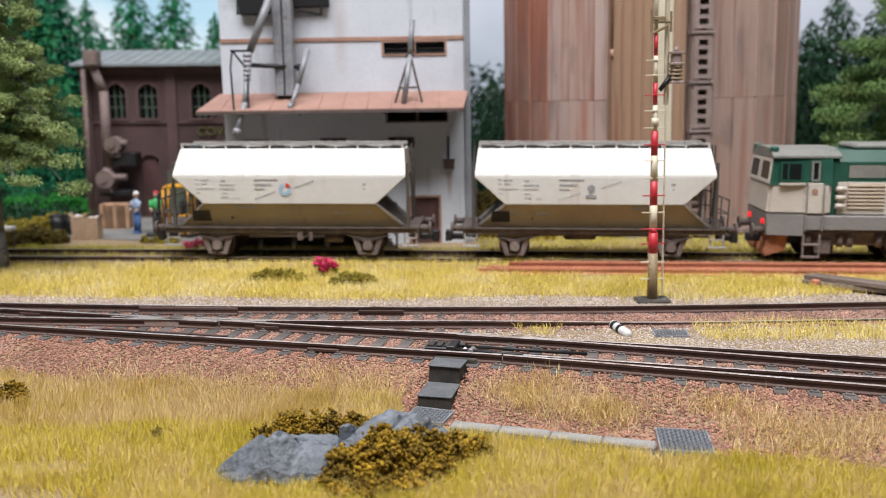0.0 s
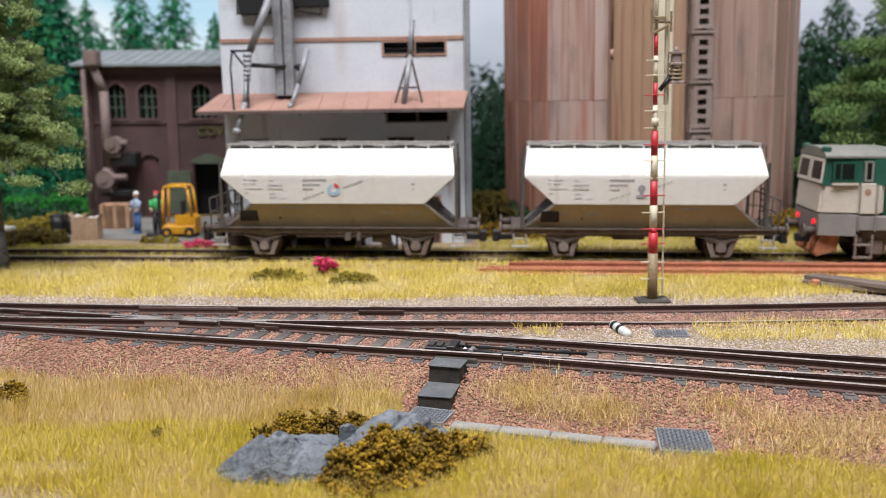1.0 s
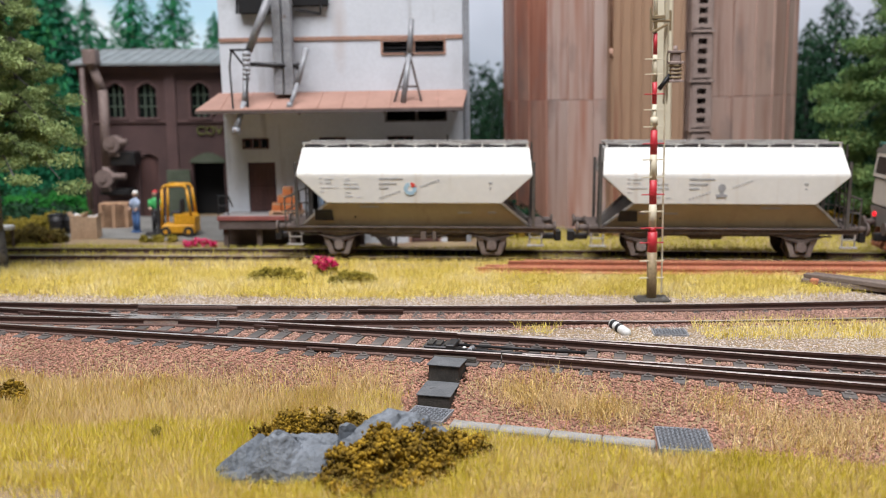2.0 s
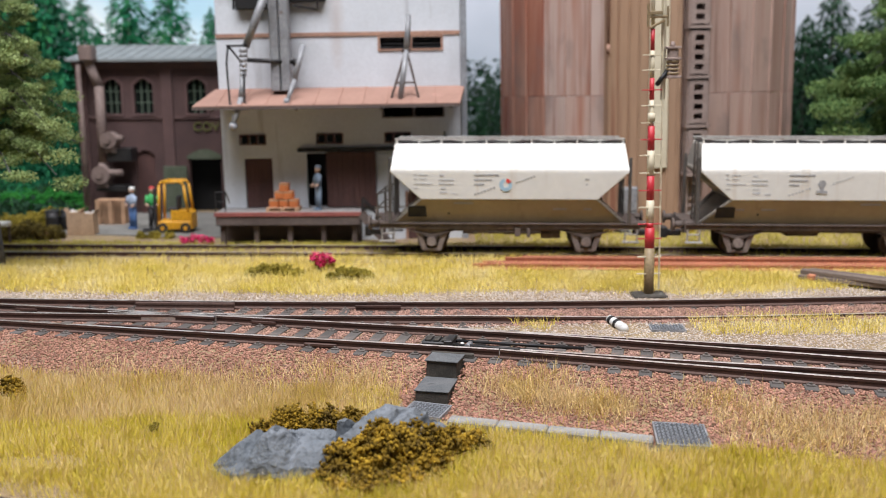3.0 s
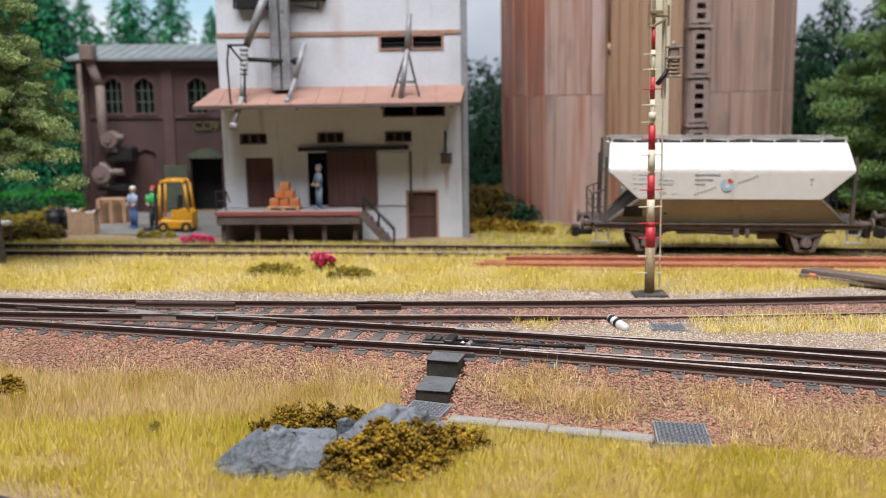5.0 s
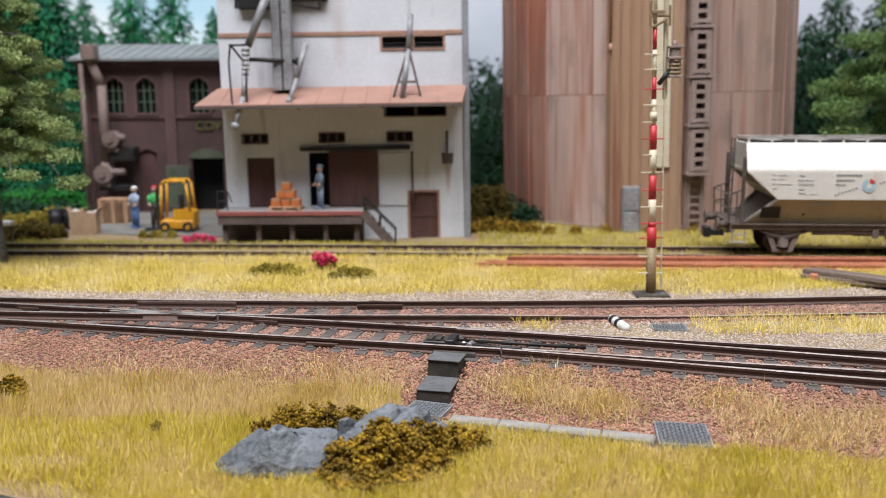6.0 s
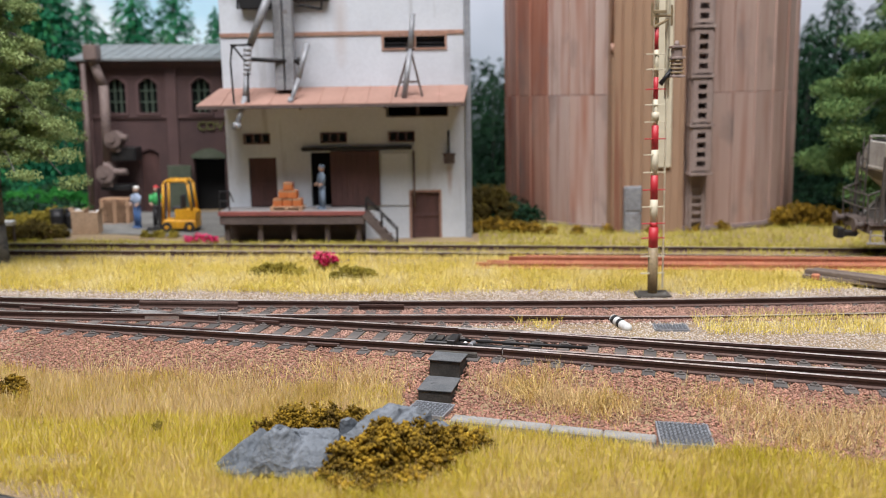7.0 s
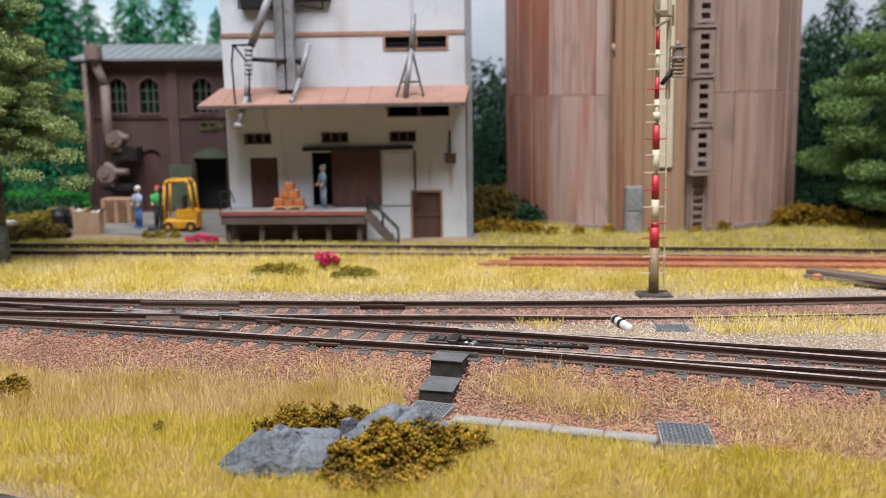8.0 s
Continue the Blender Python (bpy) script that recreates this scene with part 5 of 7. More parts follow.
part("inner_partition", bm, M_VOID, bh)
for a, b in ((-186.2, -180.8), (-142.6, -137.0), (-112, -106)):
    bm = B()
    box(bm, a, b, BY - 1.1, BY - 0.05, -5, 73.5, 0.15)
    part("pilaster", bm, M_BRICKL, bh)
for z0, z1, pr in ((71.8, 73.4, 1.5), (73.4, 75.6, 2.4), (46.2, 47.6, 0.9), (-4.5, 2.0, 0.7)):
    if z0 < 0:
        spans = ((-180.7, -158.6), (-147, -142.7), (-136.9, -130.6))
    else:
        spans = ((-187, -93),) if z0 > 60 else ((-180.7, -142.7), (-136.9, -112.1))
    for a, b in spans:
        bm = B()
        box(bm, a, b, BY - pr, BY - 0.03, z0, z1, 0.1)
        part("string_course", bm, M_BRICKL, bh)
for a, b in wins:
    bm = B()
    pierced(bm, arch(a - 1.2, b + 1.2, 48.2, 68.0, 3.6), [arch(a, b, 49, 66.6, 3.2)], BY - 0.5, BY - 0.03)
    w = part("window", bm, M_BRICKL, bh, "arched window with dark panes and green bars")
    bm = B()
    box(bm, a, b, BY + 2.4, BY + 2.7, 49, 66)
    part("pane", bm, M_GLASS, w)
    for t in (1 / 3, 2 / 3):
        bm = B()
        xx = a + (b - a) * t
        box(bm, xx - 0.28, xx + 0.28, BY + 1.6, BY + 2.3, 49, 65.8)
        part("glazing_bar", bm, M_WFRAME, w)
    for zz in (54.6, 60.4):
        bm = B()
        box(bm, a, b, BY + 1.7, BY + 2.2, zz - 0.28, zz + 0.28)
        part("glazing_bar", bm, M_WFRAME, w)
    bm = B()
    box(bm, a - 1.4, b + 1.4, BY - 1.4, BY + 0.6, 47.7, 48.6, 0.1)
    part("window_sill", bm, M_BRICKL, w)
bm = B()
prism(bm, arch(-157.8, -147.8, -4.6, 30.2, 2.6), "y", BY + 1.6, BY + 2.4)
d_ = part("door", bm, M_DOOR, bh, "arched dark red timber door")
for k in range(5):
    bm = B()
    box(bm, -157.4 + k * 1.95, -155.7 + k * 1.95, BY + 1.35, BY + 1.6, -4.2, 27, 0.06)
    part("board", bm, M_DOOR, d_)
bm = B()
prism(bm, arch(-131, -112.8, 25.4, 30.6, 3.6), "y", BY - 0.9, BY - 0.05)
part("gate_head", bm, mat("faded_green_paint", (0.075, 0.095, 0.06), (0.10, 0.115, 0.08), 0.8, big=8, fine=0.8), bh, "faded green gate head")
bm = B()
box(bm, -143.2, -131.0, BY - 2.4, BY - 1.3, -4, 21.8, 0.15)
gd = part("gate_leaf", bm, bpy.data.materials["faded_green_paint"], bh, "open faded green gate leaf")
for k in range(6):
    bm = B()
    box(bm, -142.9 + k * 2.0, -141.1 + k * 2.0, BY - 2.65, BY - 2.4, -3.6, 21.4, 0.06)
    part("board", bm, bpy.data.materials["faded_green_paint"], gd)
bm = B()
hexa(bm, [(-189, 469, 75.4), (-91, 469, 75.4), (-91, 512, 84.4), (-187, 512, 84.4)], [(-189, 469, 76.6), (-91, 469, 76.6), (-91, 512, 85.6), (-187, 512, 85.6)])
roof = part("roof", bm, M_SLATE, bh, "pale grey sheet roof")
bm = B()
hexa(bm, [(-187, 512.1, 84.4), (-91, 512.1, 84.4), (-91, 549, 75.4), (-189, 549, 75.4)], [(-187, 512.1, 85.6), (-91, 512.1, 85.6), (-91, 549, 76.6), (-189, 549, 76.6)])
part("back_slope", bm, M_SLATE, roof)
for k in range(17):
    xx = -186 + k * 5.8
    bm = B()
    hexa(bm, [(xx, 469, 76.5), (xx + 0.5, 469, 76.5), (xx + 0.5, 511, 85.4), (xx, 511, 85.4)], [(xx + 0.1, 469, 77), (xx + 0.4, 469, 77), (xx + 0.4, 511, 85.9), (xx + 0.1, 511, 85.9)])
    part("roof_seam", bm, M_SLATE, roof)
font = bpy.data.curves.new("lettering", "FONT")
font.body, font.size, font.extrude = "COV", 6.4 * MM, 0.35 * MM
lt = new("lettering", font)
lt.parent = bh
lt.matrix_basis = pose(-127.0 * MM, (BY - 0.6) * MM, 40.0 * MM, 90, 0, 0)
lt.data.materials.append(M_LETTER)
tagged(lt, "olive-yellow raised letters")
# exhaust plant on the brick wall
bm = B()
tube(bm, [(-182.6, 470, 74), (-182.2, 469.6, 2)], 1.25, 9)
part("downpipe", bm, M_PIPE, bh, "buff downpipe")
bm = B()
box(bm, -179.3, -172.6, 462, 469.6, 75.5, 83.2, 0.5)
tube(bm, [(-176, 467, 78), (-175.6, 467, 73), (-171.6, 467, 63), (-171.8, 467, 24), (-173.5, 466, 18)], 2.35, 12)
part("exhaust_duct", bm, M_PIPE, bh, "bent buff exhaust duct with a square cowl")
for cx, cz, r_, ln in ((-167.0, 36, 4.2, 7.5), (-172.0, 18.5, 4.6, 11)):
    bm = B()
    cyl(bm, (cx, 461, cz), (cx, 470, cz), r_, seg=16)
    cyl(bm, (cx, 463, cz + r_ * 0.2), (cx + ln, 463, cz + r_ * 0.2), 1.7, seg=10)
    cyl(bm, (cx - 0.5, 460.2, cz), (cx - 0.5, 461, cz), r_ * 0.45, seg=10)
    box(bm, cx - 2.4, cx + 3, 462.5, 470, cz - r_ - 2.2, cz - r_ + 0.6, 0.2)
    part("fan_casing", bm, M_PIPE, bh, "buff snail-shell fan casing")
bm = B()
box(bm, -169, -156.5, 464, 474, 25, 31.8, 0.3)
box(bm, -175.5, -160, 464, 474, 9.8, 12.6, 0.3)
part("fan_bracket", bm, M_BLACK, bh)

# ---------------------------------------------------------------- silo
SX, SY, SR = 107.0, 475.0, 72.2
silo = thing("grain_silo", "huge rust-brown corrugated steel silo", "silo", (SX, SY, -4))
silo.matrix_basis = pose(SX * MM, SY * MM, -4 * MM, 0, -1.0, 0)


def silo_panel(z0, z1, half, amp, sheet):
    bm = B()
    n = int((z1 - z0) / 0.62)
    cols = 4
    grid = []
    for j in range(n + 1):
        z = z0 + (z1 - z0) * j / n
        rr_ = SR + (amp if j % 2 else -amp)
        row = []
        for i in range(cols + 1):
            a = -half + 2 * half * i / cols
            row.append(bm.verts.new((rr_ * math.sin(a), -rr_ * math.cos(a), z)))
        grid.append(row)
    for j in range(n):
        for i in range(cols):
            bm.faces.new((grid[j][i], grid[j][i + 1], grid[j + 1][i + 1], grid[j + 1][i]))
    # folded seam along one edge
    a = half
    c, s = math.cos(a), math.sin(a)
    g = box(bm, -0.32, 0.32, -SR - 0.75, -SR + 0.5, z0, z1)
    for v in g:
        v.co = Vector((v.co.x * c - v.co.y * s, v.co.x * s + v.co.y * c, v.co.z))
    return mesh_of("silo_panel", bm, sheet)


NP = 36
half = math.pi / NP
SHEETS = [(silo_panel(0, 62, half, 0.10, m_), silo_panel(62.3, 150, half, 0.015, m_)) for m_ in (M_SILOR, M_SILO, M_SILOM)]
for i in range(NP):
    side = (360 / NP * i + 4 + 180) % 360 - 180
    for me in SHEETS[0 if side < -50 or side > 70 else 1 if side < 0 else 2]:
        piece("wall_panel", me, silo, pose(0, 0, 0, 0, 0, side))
bm = B()
cyl(bm, (0, 0, 150), (0, 0, 178), SR + 2, 6, 36)
part("cone_roof", bm, M_SILOB, silo)
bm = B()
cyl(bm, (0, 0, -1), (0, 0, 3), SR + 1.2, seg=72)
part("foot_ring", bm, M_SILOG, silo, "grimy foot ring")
bm = B()
box(bm, -31.5, -13, -74.8, -60, 0, 149, 0.3)
box(bm, -12.8, 0.5, -75.1, -60, 0, 149, 0.3)
part("duct_casing", bm, M_SILOB, silo, "brown flat duct casing")
for xx, pr in ((-30.6, 0.5), (-27.2, 0.35), (-22.6, 0.35), (-18.2, 0.35), (-8.6, 0.45), (-5.2, 0.35), (-1.4, 0.4)):
    bm = B()
    z0 = 22.4 if -26.6 < xx < -17.6 else 0.2
    box(bm, xx - 0.3, xx + 0.3, -75.15 - pr, -74.7, z0, 149, 0.08)
    part("casing_rib", bm, M_SILOB, silo)
bm = B()
cyl(bm, (-31.4, -74.6, 84), (-31.2, -74.6, 149), 0.6, seg=8)
cyl(bm, (-31.4, -74.6, 80), (-31.4, -74.6, 84), 0.95, seg=8)
part("pipe", bm, M_BAND, silo)
# Pale upright strip in front of the casing.
bm = B()
box(bm, -13.8, -5.4, -76.4, -75.3, 30, 149, 0.3)
part("pale_strip", bm, M_SWHITE, silo, "pale cream strip on the casing")
bm = B()
box(bm, -26.0, -18.2, -76.8, -74.7, 0.3, 22, 0.3)
dd = part("hatch_door", bm, M_GREYST, silo, "grey steel hatch door")
bm = B()
box(bm, -25.4, -18.8, -77.15, -76.8, 1.2, 10.4, 0.1)
part("door_panel", bm, M_GREYST, dd)
bm = B()
box(bm, -25.4, -18.8, -77.15, -76.8, 11.4, 21.2, 0.1)
part("door_panel", bm, M_GREYST, dd)
LX = 6.6
bm = B()
for xx in (LX - 2.6, LX + 2.6):
    box(bm, xx - 0.4, xx + 0.4, -75.2, -74.2, 0, 149)
cage = part("caged_ladder", bm, M_CAGE, silo, "brown steel caged ladder")
bm = B()
box(bm, LX - 4.4, LX + 4.4, -73.6, -72.4, 0, 149)
part("back_plate", bm, M_CAGE, cage)
for k in range(42):
    bm = B()
    box(bm, LX - 2.6, LX + 2.6, -75.1, -74.3, 2 + k * 3.5, 2.9 + k * 3.5)
    part("rung", bm, M_CAGE, cage)
for k in range(6):
    z0 = 27.5 + k * 21
    bm = B()
    for xx in (LX - 4.7, LX + 4.0):
        box(bm, xx, xx + 0.7, -79.3, -73.3, z0, z0 + 20.4)
    box(bm, LX - 4.0, LX - 1.9, -80.0, -79.3, z0 + 1, z0 + 19.5)
    box(bm, LX + 1.9, LX + 4.0, -80.0, -79.3, z0 + 1, z0 + 19.5)
    for q in range(5):
        box(bm, LX - 1.9, LX + 1.9, -80.0, -79.3, z0 + 1.2 + q * 4.1, z0 + 2.9 + q * 4.1)
    box(bm, LX - 5.2, LX + 5.2, -80.6, -73.3, z0 - 0.8, z0 + 0.4)
    part("cage_section", bm, M_CAGE, cage)

# ---------------------------------------------------------------- yard
bm = B()
prism(bm, [(-172, 404), (-101, 392), (-95, 392), (-95, 474), (-183, 474), (-180, 420)], "z", -6, -2.6)
single("yard", bm, M_YARD, "pale concrete yard in front of the workshop", "yard", kind="structure")


def doll(x, y, z, turn, legs, top, hat, pale, label, height=20.0, arm=None):
    """A plain painted doll in one mesh."""
    bm = B()
    k = height / 20.0
    for s in (-1, 1):
        cyl(bm, (s * 1.15 * k, 0, 0.8 * k), (s * 1.0 * k, 0, 9.6 * k), 0.95 * k, 1.2 * k, 8, 0)
        box(bm, s * 1.2 * k - 0.8 * k, s * 1.2 * k + 0.8 * k, -2.0 * k, 1.0 * k, 0, 1.0 * k, 0.25 * k, 0)
        cyl(bm, (s * 2.5 * k, 0, 15.6 * k), (s * 2.9 * k, -0.9 * k, 11.6 * k), 0.78 * k, 0.7 * k, 7, 1)
        cyl(bm, (s * 2.9 * k, -0.9 * k, 11.7 * k), (s * 1.9 * k, -2.6 * k, 10.6 * k), 0.66 * k, 0.6 * k, 7, 3)
    ball(bm, (0, 0, 9.8 * k), (2.2 * k, 1.5 * k, 1.6 * k), 0, 2)
    ball(bm, (0, 0, 13.4 * k), (2.5 * k, 1.6 * k, 3.6 * k), 1, 2)
    ball(bm, (0, 0, 18.2 * k), (1.35 * k, 1.45 * k, 1.7 * k), 3, 2)
    ball(bm, (0, 0.2 * k, 19.0 * k), (1.45 * k, 1.55 * k, 1.1 * k), 2, 2)
    cyl(bm, (0, 0, 16 * k), (0, 0, 17.4 * k), 0.7 * k, seg=7, mi=3)
    return single("toy_figure", bm, (legs, top, hat, pale), label, "toy figure", (x, y, z), turn, group="painted dolls")


doll(-141.6, 417, -2.6, -35, M_JEAN, M_SHIRT, M_PAINTW, M_SKIN, "painted doll in blue trousers and pale shirt", 19.6)
doll(-133.2, 420, -2.6, 15, M_DARKP, M_GREENV, M_REDC, M_SKIN, "painted doll in green waistcoat and red cap", 19.4)
doll(-50.6, 380.5, 10.5, -60, M_SLATEB, M_SLATEB, M_SLATEB, M_SKIN, "painted doll in grey-blue overalls on the dock", 19.0)

fk = thing("forklift", "small yellow forklift truck parked in the yard", "forklift", (-118.6, 408, -2.6), 0)
bm = B()
box(bm, -7.6, 7.8, -5, 5, 1.4, 5.4, 0.5)
prism(bm, [(-1.5, 5.3), (7.8, 5.3), (7.8, 8.8), (5.8, 10.0), (-1.5, 10.0)], "y", -4.6, 4.6)
part("body", bm, M_YELLOW, fk)
bm = B()
for yy in (-4.3, 4.3):
    tube(bm, [(-7.0, yy, 5), (-6.2, yy, 21.5), (-5.0, yy, 23.0), (3.6, yy, 23.0), (4.8, yy, 21.5), (6.2, yy, 9.5)], 0.62, 7)
for xx in (-5.0, -1.0, 3.4):
    cyl(bm, (xx, -4.3, 23.0), (xx, 4.3, 23.0), 0.5, seg=6)
part("roll_cage", bm, M_YELLOW, fk, "yellow overhead guard")
bm = B()
box(bm, -3.4, 1.4, -3, 3, 9.8, 11.2, 0.4)
box(bm, 0.6, 1.8, -3, 3, 10.6, 16.4, 0.4)
part("seat", bm, M_DARKP, fk)
bm = B()
for yy in (-3.4, 3.4):
    box(bm, -9.2, -8.0, yy - 0.6, yy + 0.6, 0.6, 20, 0.1)
    box(bm, -17, -9.2, yy - 0.6, yy + 0.6, 0.3, 0.9)
box(bm, -9.0, -8.2, -3.4, 3.4, 18.6, 19.8)
part("mast", bm, M_DARKP, fk)
for xx in (-5.2, 5.0):
    for yy in (-4.9, 4.9):
        bm = B()
        cyl(bm, (0, -0.9, 0), (0, 0.9, 0), 2.3, seg=16)
        wq = part("wheel", bm, M_DARKP, fk, at=(xx, yy, 2.3))
        bm = B()
        cyl(bm, (0, -1.0, 0), (0, 1.0, 0), 1.0, seg=10)
        part("hub", bm, M_YELLOW, wq)


def pallet(x, y, z, turn, n=1, label="pale wooden pallet"):
    e = thing("pallet_stack" if n > 1 else "pallet", label, "pallet", (x, y, z), turn)
    bm = B()
    box(bm, -6.9, 6.9, -0.6, 0.6, 0, 0.25)
    slat = mesh_of("slat", bm, M_PALLET)
    bm = B()
    box(bm, -0.8, 0.8, -4.6, 4.6, 0, 1.0)
    runner = mesh_of("runner", bm, M_PALLET)
    for k in range(n):
        for q in range(5):
            piece("slat", slat, e, pose(0, (-4 + q * 2) * MM, (k * 1.68 + 1.3) * MM))
        for q in (-6, 0, 6):
            piece("runner", runner, e, pose(q * MM, 0, (k * 1.68 + 0.28) * MM))
        for q in (-4, 0, 4):
            piece("slat", slat, e, pose(0, q * MM, k * 1.68 * MM))
    return e


pallet(-157.6, 436, -2.6, 4, 7, "stack of pale wooden pallets by the wall")
pallet(-65, 379.5, 10.55, 0, 1, "pale wooden pallet under orange crates on the dock")
rr = random.Random(4)
for bx, by, bz in ((-4, 0, 0), (0.2, 0.4, 0), (4.3, 0, 0), (-1.6, 0.2, 3.4), (2.2, 0.2, 3.4), (0.4, 0.3, 6.7)):
    e = thing("crate", "small orange crate stacked on a pallet", "crate", (-65 + bx, 379.5 + by, 12.15 + bz), rr.uniform(-9, 9), "orange crates on the dock")
    bm = B()
    box(bm, -1.9, 1.9, -1.9, 1.9, 0, 3.2, 0.15)
    part("carton", bm, M_ORANGE, e)
    bm = B()
    box(bm, -1.95, 1.95, -0.3, 0.3, 3.2, 3.24)
    box(bm, -1.95, 1.95, -1.96, -1.91, 2.5, 3.1)
    part("tape", bm, M_CARD, e)
for bx, hh in ((-162.6, 10.2), (-156.4, 9.6)):
    e = thing("carton_box", "tall brown cardboard box with open flaps", "box", (bx, 402.5, -2.8), rr.uniform(-6, 6), "boxes in the yard")
    bm = B()
    pierced(bm, rect(-2.9, 2.9, 0, hh), [], -2.9, 2.9)
    part("body", bm, M_CARD, e)
    for s in (-1, 1):
        bm = B()
        hexa(bm, [(s * 2.9, -2.8, hh - 0.1), (s * 2.9, 2.8, hh - 0.1), (s * 3.1, 2.8, hh - 0.1), (s * 3.1, -2.8, hh - 0.1)], [(s * 3.9, -2.8, hh + 1.6), (s * 3.9, 2.8, hh + 1.6), (s * 4.1, 2.8, hh + 1.6), (s * 4.1, -2.8, hh + 1.6)])
        part("flap", bm, M_CARD, e)
    bm = B()
    for _ in range(9):
        ball(bm, (rr.uniform(-1.8, 1.8), rr.uniform(-1.8, 1.8), hh - 0.2 + rr.uniform(0.1, 0.5)), rr.uniform(0.35, 0.7))
    part("filling", bm, M_PAINTW, e, "pale crumpled filling")
for bx, by in ((-177.5, 414), (-171.5, 416)):
    e = thing("oil_drum", "dark grey oil drum in the yard", "drum", (bx, by, -2.9), 0, "drums in the yard")
    bm = B()
    cyl(bm, (0, 0, 0), (0, 0, 9.6), 3.1, seg=20)
    part("barrel", bm, M_BLACK, e)
    for zz in (0.4, 3.3, 6.3, 9.2):
        bm = B()
        cyl(bm, (0, 0, zz - 0.2), (0, 0, zz + 0.2), 3.3, seg=20)
        part("hoop", bm, M_BLACK, e)
e = thing("timber_pile", "loose pile of pale planks by the drums", "planks", (-176, 399, -3.0), 0)
for k in range(7):
    bm = B()
    box(bm, -7, 7, -0.8, 0.8, 0, 0.7, 0.1)
    o = part("plank", bm, M_PALLET, e, at=(rr.uniform(-2, 2), rr.uniform(-3, 3), 0.72 * (k // 3)))
    o.rotation_euler = (0, 0, rr.uniform(-0.5, 0.5))
e = thing("push_cart", "small pale push cart beside the tree", "cart", (-181, 372, -1), 0)
bm = B()
box(bm, -3.4, 3.4, -2, 2, 6.5, 8.4, 0.4)
part("tray", bm, M_PAINTW, e)
bm = B()
cyl(bm, (-3, 0, -1), (-3, 0, 6.6), 0.5, seg=6)
cyl(bm, (3, 0, -1), (3, 0, 6.6), 0.5, seg=6)
part("leg", bm, M_DKWOOD, e)

# ---------------------------------------------------------------- trackside things
sg = thing("signal_mast", "tall red and cream banded signal mast with step irons", "signal", (65.2, 274, -3.0))
sg.matrix_basis = pose(65.2 * MM, 274 * MM, -3.0 * MM, 0, -1.1, 0)
bm = B()
box(bm, -5.2, 5.2, -3.6, 3.6, -0.6, 0.8, 0.4)
part("base_plate", bm, M_CONC, sg, "grey stone base")
bands = ((15.1, 0.0, 1.52, M_SBASE), (21.4, 15.1, 1.46, M_SRED), (22.9, 21.4, 1.18, M_SRED), (29.9, 22.9, 1.18, M_SWHITE), (37.3, 29.9, 1.14, M_SRED), (45.0, 37.3, 1.1, M_SWHITE), (52.3, 45.0, 1.05, M_SRED),
         (60.0, 52.3, 0.74, M_SWHITE), (66.5, 60.0, 0.7, M_SRED), (74.5, 66.5, 0.68, M_SWHITE), (80.8, 74.5, 0.6, M_SRED), (100, 80.8, 0.55, M_SWHITE))
for z1, z0, r_, m_ in bands:
    bm = B()
    cyl(bm, (0, 0, z0), (0, 0, z1), r_, seg=14)
    part("mast_band", bm, m_, sg)
bm = B()
cyl(bm, (0, 0, 53.6), (0, 0, 56.2), 1.15, seg=12)
part("collar", bm, M_SWHITE, sg)
for zz, m_ in zip((7.1, 12.4, 18.1, 22.6, 27.7, 32.9, 38.2, 43.5, 48.3, 53.3, 58.4, 63.0, 68.8, 73.2), (M_SWHITE, M_SWHITE, M_SRED, M_SRED, M_SWHITE, M_SRED, M_SWHITE, M_SWHITE, M_SRED, M_SWHITE, M_SWHITE, M_SRED, M_SWHITE, M_SWHITE)):
    bm = B()
    w_ = 4.1 - 0.014 * zz
    box(bm, -w_, w_ - 0.4, -0.9, -0.4, zz - 0.17, zz + 0.17, 0.05)
    part("step_iron", bm, m_, sg)
bm = B()
cyl(bm, (3.2, 0.6, 2), (3.4, 0.6, 100), 0.28, seg=6)
part("wire_guide", bm, M_SWHITE, sg)
bm = B()
box(bm, 2.9, 4.3, 1.2, 1.9, 60, 100, 0.1)
part("back_post", bm, M_SWHITE, sg)
bm = B()
box(bm, 4.6, 7.4, -1.6, 1.6, 66.4, 75.0, 0.4)
for zz in (66.6, 72.0, 75.2):
    box(bm, 4.0, 8.2, -2, 2, zz - 0.35, zz + 0.35, 0.1)
cyl(bm, (6, 0, 75.2), (6, 0, 77.0), 1.0, 0.5, 8)
lam = part("lamp_case", bm, M_CAGE, sg, "brown lamp case")
bm = B()
for k in range(4):
    cyl(bm, (6, 0, 67.4 + k * 1.15), (6, 0, 68.0 + k * 1.15), 1.95, seg=12)
part("insulator", bm, M_SBASE, lam)
bm = B()
cyl(bm, (1.2, -0.4, 64.4), (4.6, 0, 68.6), 0.7, seg=7)
part("cable_elbow", bm, M_BLACK, sg)
bm = B()
cyl(bm, (-1.6, -0.6, 84.2), (4.2, -0.6, 84.2), 0.4, seg=6)
cyl(bm, (-1.0, -0.6, 81.0), (3.4, -0.6, 83.2), 0.4, seg=6)
cyl(bm, (-1.6, -0.6, 81.3), (-1.6, -0.6, 88), 0.35, seg=6)
cyl(bm, (4.2, -0.6, 81.3), (4.2, -0.6, 87.2), 0.35, seg=6)
box(bm, -1.2, 2.6, -1.2, 0.2, 84.8, 85.8, 0.1)
part("wire_crank", bm, M_SBASE, sg)

